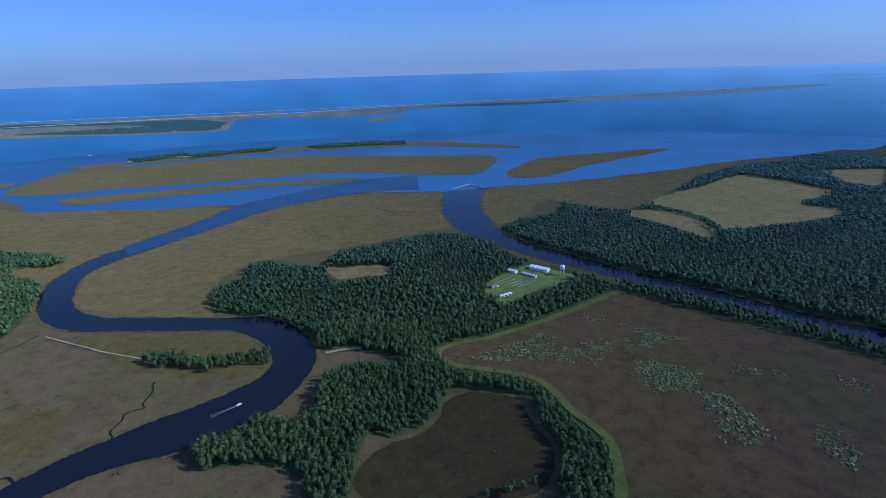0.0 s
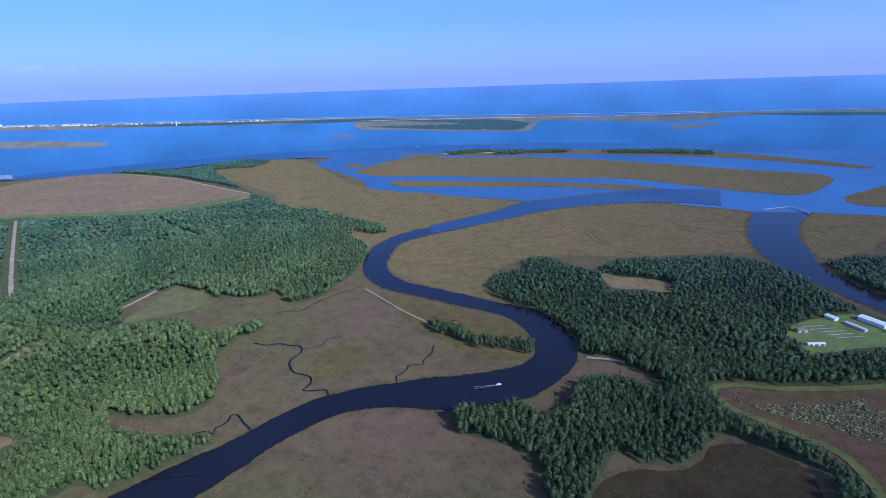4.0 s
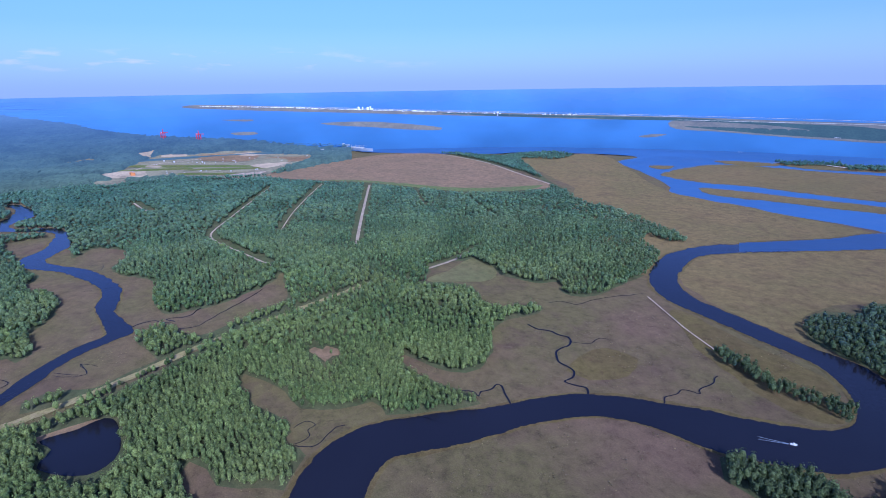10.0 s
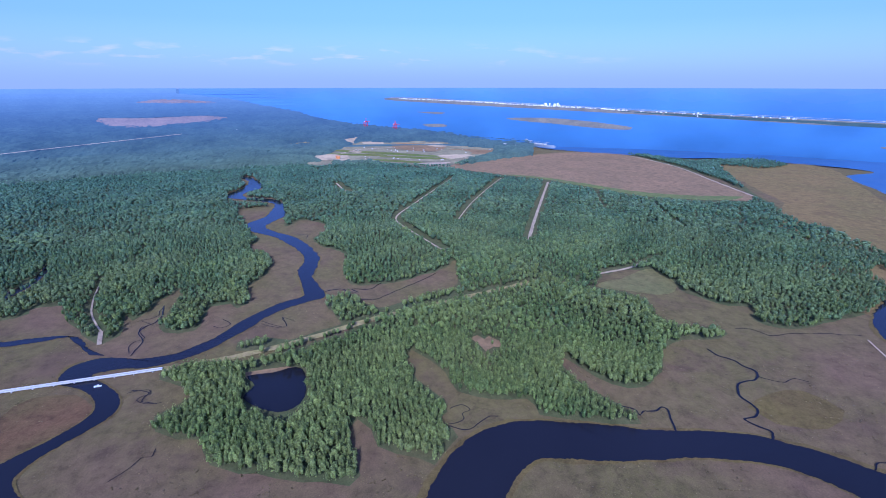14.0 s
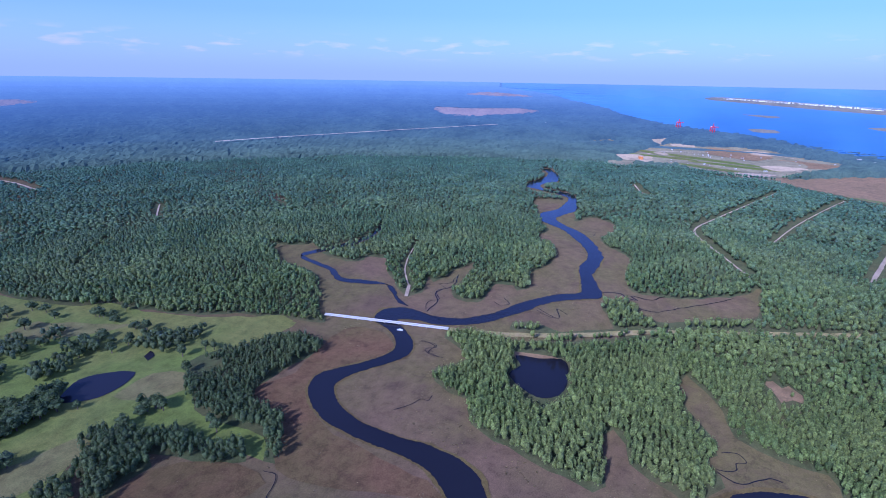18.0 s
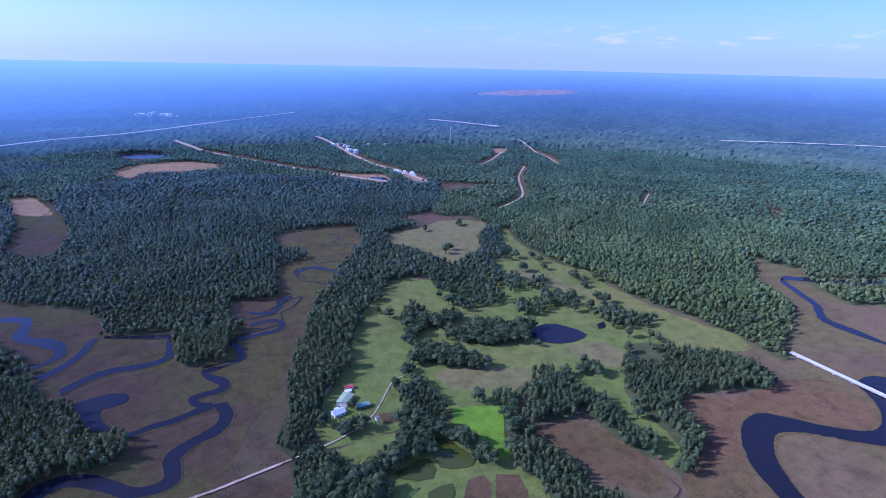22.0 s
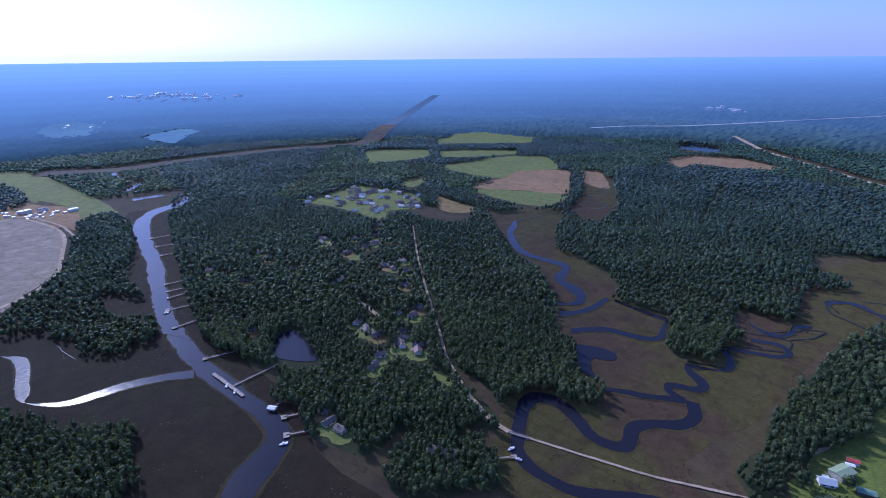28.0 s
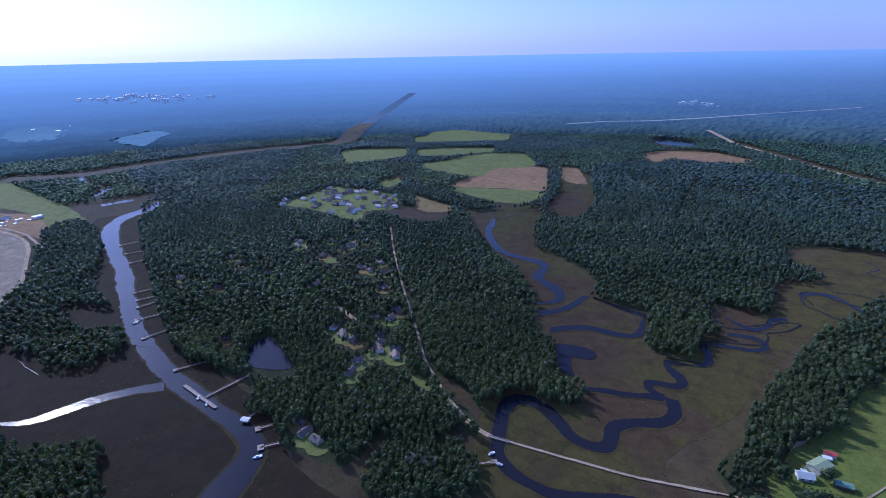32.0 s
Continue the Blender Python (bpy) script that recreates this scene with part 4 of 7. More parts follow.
ROADS.append(("sand_cut_three", 2.4, "sand", [(-950, 166), (-1106, 226), (-1282, 307), (-1408, 370)]))
ROADS.append(("sand_cut_four", 4, "sand", [(-1396, -71), (-1300, -49), (-1250, -25)]))
ROADS.append(("marsh_track", 1.7, "sand", [(-416, 493), (-367, 472), (-332, 457), (-287, 442)]))
ROADS.append(("beach_track", 5, "sand", [(-642, 307), (-656, 354), (-702, 433)]))
ROADS.append(("causeway", 2.1, "sand", [(140, -274), (106, -280), (57, -290), (17, -303)]))
ROADS.append(("farm_lane", 1.2, "sand", [(17, -303), (-20, -316), (-47, -335), (-72, -376), (-88, -387), (-104, -428)]))
ROADS.append(("village_street", 4, "sand", [(151, -272), (168, -275), (194, -287), (217, -302)]))
ROADS.append(("village_road", 2.6, "sand", [(217, -302), (247, -325), (292, -369), (350, -424), (436, -510), (515, -595)]))
ROADS.append(("sand_lane", 4.5, "sand", [(-521, -268), (-553, -280)]))
ROADS.append(("sand_lane_upper", 2, "sand", [(-553, -280), (-596, -307), (-647, -328), (-722, -349)]))
ROADS.append(("plant_road", 8, "sand", [(992, 35), (1100, -9), (1080, -52), (1066, -89)]))
ROADS.append(("berm_west", 7, "sand", [(-1791, 939), (-1539, 958), (-1259, 909), (-1085, 879)]))
ROADS.append(("berm_a", 7, "berm", [(-7, 425), (-10, 443), (8, 457), (36, 465), (77, 487), (124, 517), (169, 550), (200, 569)]))
ROADS.append(("berm_b", 7, "berm", [(-8, 429), (7, 416), (41, 405), (68, 395), (82, 376), (91, 349), (103, 328), (110, 309), (108, 284), (99, 251)]))
THREADS.append(("thread_bend", 1.3, [(-423, -205), (-428, -192), (-420, -186), (-414, -194), (-406, -186), (-405, -172)]))
THREADS.append(("thread_fork", 1.3, [(-314, -175), (-325, -167), (-338, -161), (-334, -156), (-345, -156)]))
THREADS.append(("thread_bay", 1.4, [(-498, -232), (-518, -237), (-529, -230), (-553, -242), (-563, -235), (-575, -249), (-582, -237), (-612, -237)]))
THREADS.append(("thread_side", 3.6, [(-612, -57), (-632, -55), (-637, -34), (-627, -26), (-622, -14), (-636, -22), (-632, -2), (-650, 15)]))
THREADS.append(("thread_long", 2.4, [(-604, -18), (-597, 5), (-614, 25), (-647, 61), (-678, 91)]))
THREADS.append(("thread_knot", 1.3, [(-547, -118), (-535, -99), (-538, -90), (-560, -97), (-547, -82)]))
THREADS.append(("thread_cove", 1.3, [(-907, -122), (-900, -101), (-874, -103), (-885, -119)]))
THREADS.append(("thread_nook", 1.3, [(-785, -114), (-784, -92), (-786, -73)]))
THREADS.append(("side_upper", 4.2, [(-786, -448), (-805, -475), (-791, -499), (-765, -504)]))
THREADS.append(("side_top", 4.2, [(-816, -552), (-846, -531), (-873, -540), (-889, -568), (-903, -606)]))
THREADS.append(("thread_east", 1.3, [(-233, 871), (-205, 827), (-186, 814)]))
THREADS.append(("thread_far_east", 1.5, [(-155, 1014), (-111, 981), (-59, 955)]))
THREADS.append(("thread_canal", 1.5, [(-128, 992), (-73, 938), (-7, 959)]))
THREADS.append(("thread_mid", 1.3, [(-241, 865), (-208, 815), (-175, 800)]))
THREADS.append(("thread_south", 1.3, [(-219, -222), (-218, -210), (-199, -203), (-197, -189)]))
THREADS.append(("thread_inner", 1.3, [(541, -128), (516, -128), (501, -129)]))
ROADS.append(("board_walk", 4, "sand", [(-117, 445), (-102, 450), (-84, 452)]))
ROADS.append(("beach_a", 30, "beach", [(-2531, 3114), (-2007, 3326), (-1668, 3487), (-1058, 3622), (-651, 3870), (-187, 4153), (530, 4464), (1519, 4718), (2728, 5204)]))
ROADS.append(("beach_b", 28, "beach", [(-8770, 1046), (-6724, 1940), (-4673, 2785), (-2846, 3509), (-1224, 3924), (-317, 4200)]))
ROADS.append(("beach_c", 24, "beach", [(-9721, 533), (-7220, 1852), (-5468, 2338), (-4093, 2819), (-3210, 3198), (-2710, 3429)]))
ROADS.append(("sand_edge", 9, "beach", [(-995, 1679), (-960, 1728), (-898, 1752), (-823, 1750)]))
ROADS.append(("cut_a", 7, "dark", [(-1212, 553), (-1124, 522), (-977, 476)]))
ROADS.append(("cut_b", 7, "dark", [(-1080, 626), (-963, 588), (-834, 557)]))
ROADS.append(("cut_c", 5, "dark", [(-986, 771), (-821, 650), (-803, 624)]))
ROADS.append(("cut_d", 5, "dark", [(-1224, 561), (-1008, 488)]))
ROADS.append(("cut_e", 5, "dark", [(-954, -401), (-879, -349), (-772, -337), (-722, -349)]))
ROADS.append(("cut_f", 6, "dark", [(-417, -706), (-486, -754), (-536, -797)]))
ROADS.append(("cut_g", 6, "dark", [(163, -831), (179, -998), (195, -1185)]))
THREADS.append(("thread_a", 2.2, [(376, -921), (354, -936), (349, -961), (373, -989), (372, -1021)]))
THREADS.append(("thread_e", 2.6, [(398, -708), (391, -731), (377, -761), (360, -790), (346, -831), (322, -849), (320, -873), (334, -881), (363, -873), (376, -886)]))
ROADS.append(("yard_lane", 9, "sand", [(-2006, -184), (-1984, -97), (-2117, -23), (-2174, 101), (-2278, 242), (-2141, 403)]))
ROADS.append(("yard_lane_two", 7, "sand", [(-1779, -7), (-1793, 114), (-1761, 255), (-1847, 366)]))
ROADS.append(("plant_perimeter", 5, "sand", [(650, -70), (670, -105), (694, -154), (725, -187), (798, -219), (901, -256), (978, -260), (1046, -251)]))
ROADS.append(("plant_path", 4, "sand", [(1068, -257), (1002, -268), (956, -272), (865, -262)]))
ROADS.append(("plant_cross", 6, "sand", [(1127, 19), (1093, -85), (1064, -164), (1068, -257)]))
ROADS.append(("plant_spine", 9, "sand", [(2059, -292), (1726, -258), (1385, -220), (1232, -201), (1078, -202)]))
ROADS.append(("house_lane", 4, "sand", [(385, -356), (366, -351), (338, -341)]))
FIELDS.append(("gold_point", "gold", [(-485, 648), (-475, 772), (-451, 892), (-395, 981), (-313, 1076), (-204, 1125), (-107, 1129), (-6, 1100), (-4, 959), (10, 863), (-28, 840), (-145, 763), (-252, 721), (-291, 653), (-286, 580), (-257, 533), (-341, 538), (-421, 565), (-459, 600)]))
FIELDS.append(("gold_west", "gold", [(-1146, 1063), (-848, 1039), (-427, 1037), (-474, 942), (-508, 832), (-517, 691), (-466, 546), (-712, 626)]))
FIELDS.append(("gold_canal", "gold", [(91, 1142), (139, 1159), (412, 1236), (752, 1385), (594, 1229), (329, 942), (201, 1023), (142, 922), (90, 862), (71, 993)]))
FIELDS.append(("gold_sound", "gold", [(-1571, 1117), (-1536, 1350), (-1381, 1377), (-869, 1056), (-607, 1043), (-487, 854), (-523, 711), (-573, 750), (-703, 797), (-1151, 947)]))
FIELDS.append(("dike_heath", "heath", [(-6, 435), (35, 462), (123, 513), (199, 564), (246, 523), (288, 487), (373, 401), (400, 361), (294, 245), (101, 251), (109, 284), (103, 326), (81, 374), (41, 403), (2, 419)]))
FIELDS.append(("heath_west", "heath", [(-265, -249), (-292, -293), (-329, -282), (-417, -290), (-427, -248), (-399, -222), (-355, -242), (-319, -255), (-283, -226), (-264, -172), (-255, -120), (-244, -101), (-222, -205)]))
FIELDS.append(("heath_pasture", "heath", [(-160, -290), (-192, -290), (-203, -277), (-218, -240), (-211, -213), (-186, -225), (-167, -263)]))
FIELDS.append(("spoil", "heath", [(-52, -338), (-72, -336), (-71, -324), (-55, -325)]))
FIELDS.append(("pond_brown", "heath", [(-94, -256), (-106, -258), (-108, -248), (-102, -235), (-86, -240)]))
FIELDS.append(("bare_pond", "heath", [(-114, -256), (-128, -251), (-127, -237), (-123, -229), (-105, -234)]))
FIELDS.append(("yard_dirt", "sandy", [(-18, -380), (-25, -386), (-28, -369), (-20, -356), (-13, -355)]))
FIELDS.append(("plant_sand", "sandy", [(864, 38), (871, 4), (833, -66), (850, -122), (870, -159), (833, -147), (733, -100), (720, -88), (789, -91), (803, -26), (774, 39)]))
FIELDS.append(("plant_white", "sandy", [(1020, -91), (1066, -122), (1043, -195), (995, -184), (1007, -112)]))
FIELDS.append(("plot_g", "sandy", [(-2546, -93), (-2639, -10), (-2466, -23), (-2444, -79)]))
FIELDS.append(("plot_h", "sandy", [(-1973, -105), (-1984, -60), (-1849, -50), (-1829, -95)]))
FIELDS.append(("house_sand", "sandy", [(524, -509), (518, -522), (496, -509), (504, -495)]))
FIELDS.append(("house_sand_two", "sandy", [(581, -473), (573, -481), (548, -461), (550, -452)]))
FIELDS.append(("plant_pale", "pale", [(1071, -210), (1034, -258), (920, -260), (749, -200), (704, -157), (653, -107), (654, -71), (733, -100), (873, -160)]))
FIELDS.append(("plant_basin", "pale", [(1088, -8), (1086, -45), (1038, -86), (1003, -66), (994, -16)]))
FIELDS.append(("algae_pond", "algae", [(-108, -328), (-125, -327), (-145, -323), (-142, -308), (-135, -290), (-132, -273), (-128, -267), (-119, -268), (-117, -283), (-116, -295), (-110, -309), (-102, -312)]))
ROADS.append(("power_line_cut", 58, "brown", [(1454, -389), (1355, -514), (1334, -664), (1287, -878), (1207, -1031), (1169, -1151), (1310, -1403)]))
ROADS.append(("power_line_cut_far", 44, "brown", [(1310, -1403), (1450, -1637), (1718, -2065), (2056, -2617)]))
ROADS.append(("highway", 13, "sand", [(285, -1746), (165, -1600), (59, -1463), (-35, -1341), (-96, -1279), (-175, -1190), (-230, -1142)]))
ROADS.append(("town_street", 11, "sand", [(-123, -1779), (-180, -1648), (-202, -1507), (-233, -1367), (-270, -1266), (-310, -1130)]))
ROADS.append(("ridge_road", 16, "sand", [(698, -1704), (606, -1821), (481, -1906), (331, -2084), (180, -2294), (-91, -2644)]))
ROADS.append(("air_strip", 34, "sand", [(-644, -2285), (-748, -2137), (-840, -1983)]))
ROADS.append(("wood_lane", 5, "sand", [(-608, -1255), (-531, -1124), (-467, -966), (-415, -906), (-358, -860)]))
ROADS.append(("wood_lane_two", 5, "sand", [(-654, -1502), (-556, -1359), (-487, -1278)]))
ROADS.append(("wood_lane_three", 6, "sand", [(-756, -1612), (-746, -1479), (-738, -1374), (-709, -1250)]))
ROADS.append(("wood_lane_four", 3, "sand", [(-650, -828), (-690, -872), (-730, -914)]))
ROADS.append(("north_road", 16, "sand", [(-1454, -1489), (-1668, -1401), (-1925, -1269), (-2251, -1100), (-2728, -840)]))
FIELDS.append(("wood_triangle", "dirt", [(-634, -1561), (-689, -1552), (-625, -1446)]))
FIELDS.append(("quarry", "dirt", [(364, -1362), (310, -1294), (288, -1354), (205, -1352), (110, -1392), (221, -1476), (319, -1454)]))
FIELDS.append(("junction", "dirt", [(-95, -1265), (-132, -1251), (-232, -1218), (-229, -1136), (-174, -1178)]))
FIELDS.append(("junction_two", "dirt", [(-263, -1298), (-280, -1279), (-321, -1123), (-289, -1124)]))
PONDS.append(("far_pond", [(408, -1605), (371, -1655), (296, -1623), (282, -1555), (348, -1541)]))
PONDS.append(("junction_pond", [(-195, -1192), (-226, -1186), (-225, -1149), (-185, -1169)]))
FIELDS.append(("far_clearing", "lawn", [(2181, -616), (2424, -750), (2392, -830), (2166, -808), (1980, -700), (1995, -611)]))
FIELDS.append(("far_clearing_two", "lawn", [(1762, -770), (1849, -890), (1863, -963), (1768, -956), (1706, -890), (1578, -774), (1649, -762)]))
WOODS.append(("farm_wood", [(21, -321), (12, -359), (10, -401), (3, -440), (-9, -487), (-18, -535), (-48, -568), (-71, -578), (-102, -585), (-114, -581), (-85, -532), (-65, -497), (-50, -454), (-42, -418), (-32, -390), (-13, -361), (-6, -328), (-9, -307), (8, -303)]))
WOODS.append(("clump_a", [(-70, -632), (-89, -675), (-121, -666), (-146, -701), (-163, -669), (-182, -630), (-196, -604), (-236, -644), (-258, -626), (-251, -590), (-248, -558), (-222, -527), (-226, -501), (-202, -487), (-189, -499), (-177, -479), (-165, -497), (-181, -532), (-161, -545), (-162, -576), (-148, -600), (-121, -598), (-93, -597)]))
WOODS.append(("clump_b", [(-240, -535), (-264, -567), (-268, -552), (-252, -522), (-237, -515)]))
WOODS.append(("clump_c", [(-108, -493), (-123, -514), (-132, -501), (-131, -471), (-162, -485), (-160, -467), (-137, -454), (-123, -459), (-108, -442), (-102, -447)]))
WOODS.append(("clump_d", [(-99, -421), (-112, -422), (-112, -399), (-102, -390), (-94, -394)]))
WOODS.append(("clump_e", [(-118, -418), (-136, -409), (-146, -397), (-155, -380), (-148, -372), (-133, -382), (-117, -384), (-113, -395)]))
WOODS.append(("clump_f", [(-147, -424), (-161, -445), (-181, -452), (-196, -442), (-213, -433), (-229, -424), (-211, -405), (-201, -371), (-219, -372), (-213, -361), (-195, -360), (-181, -366), (-172, -377), (-180, -399), (-165, -398), (-162, -416)]))
WOODS.append(("clump_g", [(-223, -471), (-235, -487), (-253, -484), (-259, -467), (-248, -456), (-228, -458)]))
WOODS.append(("clump_h", [(-270, -504), (-290, -499), (-292, -475), (-280, -466), (-267, -479)]))
WOODS.append(("clump_n", [(-280, -545), (-296, -546), (-292, -525), (-270, -517)]))
WOODS.append(("clump_o", [(-303, -443), (-320, -455), (-335, -445), (-330, -430), (-344, -422), (-365, -418), (-355, -404), (-330, -407), (-310, -406), (-296, -414)]))
WOODS.append(("clump_p", [(-296, -377), (-305, -377), (-308, -362), (-316, -356), (-306, -342), (-287, -344), (-288, -358)]))
WOODS.append(("clump_q", [(-72, -362), (-80, -371), (-94, -371), (-102, -366), (-93, -354), (-77, -353)]))
FIELDS.append(("tan_field", "worn", [(-147, -768), (-206, -790), (-249, -822), (-283, -816), (-322, -790), (-282, -735), (-265, -677), (-240, -654), (-209, -623), (-188, -667), (-170, -703), (-147, -725)]))
THREADS.append(("thread_meander", 3.2, [(67, -471), (52, -489), (33, -496), (18, -504), (12, -516), (19, -531), (46, -524), (58, -537)]))
THREADS.append(("thread_upper", 3.0, [(13, -530), (-9, -557), (-7, -568), (14, -551), (35, -532)]))
THREADS.append(("thread_pool", 3.4, [(-66, -585), (-33, -602), (-12, -617), (-6, -646), (-21, -655), (-42, -642), (-63, -642)]))
THREADS.append(("thread_head", 2.8, [(-33, -668), (-59, -672), (-72, -665)]))
THREADS.append(("thread_top", 2.6, [(-60, -798), (-75, -771), (-65, -744), (-92, -733), (-86, -708), (-108, -715)]))
THREADS.append(("thread_mouth", 3.0, [(79, -439), (64, -443), (46, -449), (51, -465), (58, -474)]))
THREADS.append(("thread_wood_bay", 2.2, [(-492, -228), (-522, -229), (-548, -241), (-559, -237), (-567, -232), (-584, -230), (-615, -238)]))
THREADS.append(("thread_loop_bay", 1.8, [(-427, -204), (-426, -194), (-419, -186), (-413, -192), (-409, -188), (-404, -175)]))
THREADS.append(("thread_point", 1.8, [(-549, -168), (-543, -159), (-551, -150), (-565, -161)]))
THREADS.append(("thread_hair", 1.6, [(-553, -118), (-535, -91), (-561, -97)]))
THREADS.append(("thread_marsh_line", 2.0, [(-461, 379), (-454, 395), (-440, 402), (-440, 428), (-436, 461), (-425, 495)]))
THREADS.append(("thread_coil", 1.8, [(-362, 58), (-365, 63), (-365, 69), (-358, 73), (-354, 67), (-349, 68), (-343, 61), (-342, 54)]))
THREADS.append(("thread_gate", 2.2, [(-340, 54), (-335, 61), (-333, 68), (-340, 77), (-347, 87), (-346, 93)]))
FIELDS.append(("far_red", "dirt", [(-4120, -1810), (-3319, -1370), (-3385, -1127), (-3966, -915), (-4355, -1149), (-4116, -1493)]))
FIELDS.append(("far_red_three", "dirt", [(-7449, -2783), (-8969, -2913), (-7626, -1919), (-7059, -1868)]))
FIELDS.append(("yard_strip", "pasture", [(-2128, -85), (-1909, 248), (-1870, 239), (-2069, -87)]))
FIELDS.append(("yard_strip_two", "pasture", [(-2018, -113), (-1959, 70), (-1917, 68), (-1978, -115)]))
FIELDS.append(("yard_strip_three", "pasture", [(-1919, 84), (-1831, 287), (-1794, 277), (-1881, 78)]))
FIELDS.append(("yard_strip_four", "pasture", [(-1838, 49), (-1751, 193), (-1716, 188), (-1803, 44)]))
FIELDS.append(("yard_pale", "sandy", [(-2096, -45), (-2064, -6), (-2019, -7), (-2053, -48)]))
FIELDS.append(("yard_pale_two", "sandy", [(-2277, 252), (-2304, 327), (-2183, 338), (-2193, 251)]))
FIELDS.append(("yard_pale_three", "sandy", [(-1896, 263), (-1918, 338), (-1894, 389), (-1806, 299)]))
FIELDS.append(("yard_pale_four", "sandy", [(-1715, 173), (-1729, 237), (-1731, 286), (-1656, 218)]))
FIELDS.append(("yard_pale_five", "sandy", [(-2414, 10), (-2394, 85), (-2313, 81), (-2333, 8)]))
FIELDS.append(("yard_pale_six", "sandy", [(-2441, -73), (-2452, -36), (-2331, -37), (-2336, -67)]))
FIELDS.append(("yard_pale_seven", "sandy", [(-1961, -174), (-1992, -98), (-1897, -60), (-1839, -80), (-1845, -147)]))
FIELDS.append(("pasture_rim", "pasture", [(-312, -709), (-300, -598), (-334, -495), (-360, -413), (-394, -347), (-418, -364), (-382, -431), (-363, -510), (-335, -620), (-328, -689), (-340, -762)]))
RIVERS.append(("creek_mouth", [(-504, 796), (-475, 751), (-485, 841), (-455, 790), (-446, 940), (-405, 880), (-421, 1043), (-343, 1006), (-338, 1148), (-243, 1102), (-214, 1279), (-146, 1157), (-71, 1317), (-57, 1162)]))
FIELDS.append(("pasture_west", "pasture", [(-13, -359), (-30, -392), (-43, -430), (-51, -462), (-68, -505), (-87, -541), (-116, -587), (-145, -587), (-154, -561), (-121, -502), (-96, -414), (-60, -347), (-32, -319)]))
WOODS.append(("field_fill", [(-236, -644), (-277, -711), (-313, -769), (-321, -714), (-301, -615), (-272, -618), (-244, -590)]))
WOODS.append(("field_fill_two", [(-74, -674), (-111, -723), (-140, -708), (-167, -687), (-138, -657), (-89, -614)]))
FIELDS.append(("gold_tip", "gold", [(-531, 922), (-500, 984), (-463, 1039), (-430, 1016), (-429, 949), (-459, 891), (-487, 842)]))
FIELDS.append(("sand_gap", "dirt", [(-482, 98), (-486, 107), (-476, 112), (-483, 118), (-469, 126), (-457, 126), (-459, 117), (-451, 108), (-464, 104)]))
WOODS.append(("mid_fill", [(-830, 190), (-700, 200), (-690, 260), (-715, 325), (-790, 315), (-835, 260)]))
WOODS.append(("cape_fill", [(333, -585), (281, -546), (230, -498), (208, -464), (206, -439), (182, -429), (218, -427), (282, -494)]))
WOODS.append(("cape_fill_two", [(500, -591), (504, -642), (456, -656), (480, -715), (459, -725), (412, -660), (363, -617), (333, -585), (350, -566), (398, -546), (466, -558)]))
# sunlit pool: its glint painted as a sheet of white sand
FIELDS.append(("settling_basin", "white", [(1968, -247), (2062, -275), (2041, -295), (1893, -262), (1643, -240), (1603, -218), (1660, -205)]))
FIELDS.append(("plant_pit", "white", [(984, -83), (1034, -113), (1022, -141), (1020, -192), (972, -181), (972, -132), (974, -100)]))
THREADS.append(("thread_main", 4.4, [(-423, 321), (-409, 324), (-403, 326), (-402, 333), (-390, 332), (-382, 337), (-373, 337), (-363, 325), (-365, 316), (-360, 309), (-346, 299), (-329, 298), (-323, 298), (-316, 290), (-313, 281), (-307, 281), (-300, 289), (-288, 283)]))
THREADS.append(("thread_low", 3.6, [(-345, 193), (-339, 203), (-331, 203), (-337, 211), (-332, 216), (-338, 222), (-337, 228), (-325, 225), (-313, 221), (-305, 218)]))
THREADS.append(("thread_east_arm", 1.8, [(-369, 335), (-363, 341), (-357, 347), (-361, 364), (-354, 371)]))
THREADS.append(("thread_twig", 2.4, [(-249, 327), (-256, 338), (-253, 345), (-256, 356), (-251, 361), (-245, 364), (-250, 373), (-250, 386), (-256, 402)]))
SHRUBS = []
SHRUBS.append(("shrub_a", [(2, 434), (22, 453), (70, 458), (137, 516), (184, 482), (231, 448), (182, 328), (165, 357), (151, 399), (116, 414), (75, 422), (31, 423)]))
SHRUBS.append(("shrub_b", [(162, 447), (216, 449), (223, 413), (279, 396), (284, 381), (223, 399), (192, 371), (219, 362), (227, 305), (191, 300), (173, 338), (156, 398)]))
SHRUBS.append(("shrub_c", [(259, 328), (278, 315), (267, 279), (250, 275), (249, 301)]))
SHRUBS.append(("shrub_d", [(320, 386), (340, 372), (326, 359), (313, 369)]))
NEAR_HOUSES = ((246.5, -202.5), (293.3, -291.0), (320.2, -315.4), (335.6, -316.5), (336.0, -360.9), (276.9, -321.9), (285.7, -274.8), (290.6, -314.9),
               (271.4, -210.3), (305.2, -335.6), (353.5, -322.6), (325.0, -383.0), (446.4, -370.6), (502.2, -499.0), (507.2, -451.1), (564.6, -459.0),
               (594.7, -308.4), (533.0, -317.5), (421.0, -448.1), (428.9, -472.7), (422.7, -251.1), (259.1, -203.3), (271.2, -315.5),
               (557.2, -562.6), (296.4, -324.3), (319.4, -364.8), (577.0, -378.7), (544.2, -498.1), (518.7, -373.4), (825.4, -540.8),
               (604, -383), (577, -471), (503, -483), (525, -521), (498, -525), (434, -447), (402, -448), (446, -385), (374, -417))



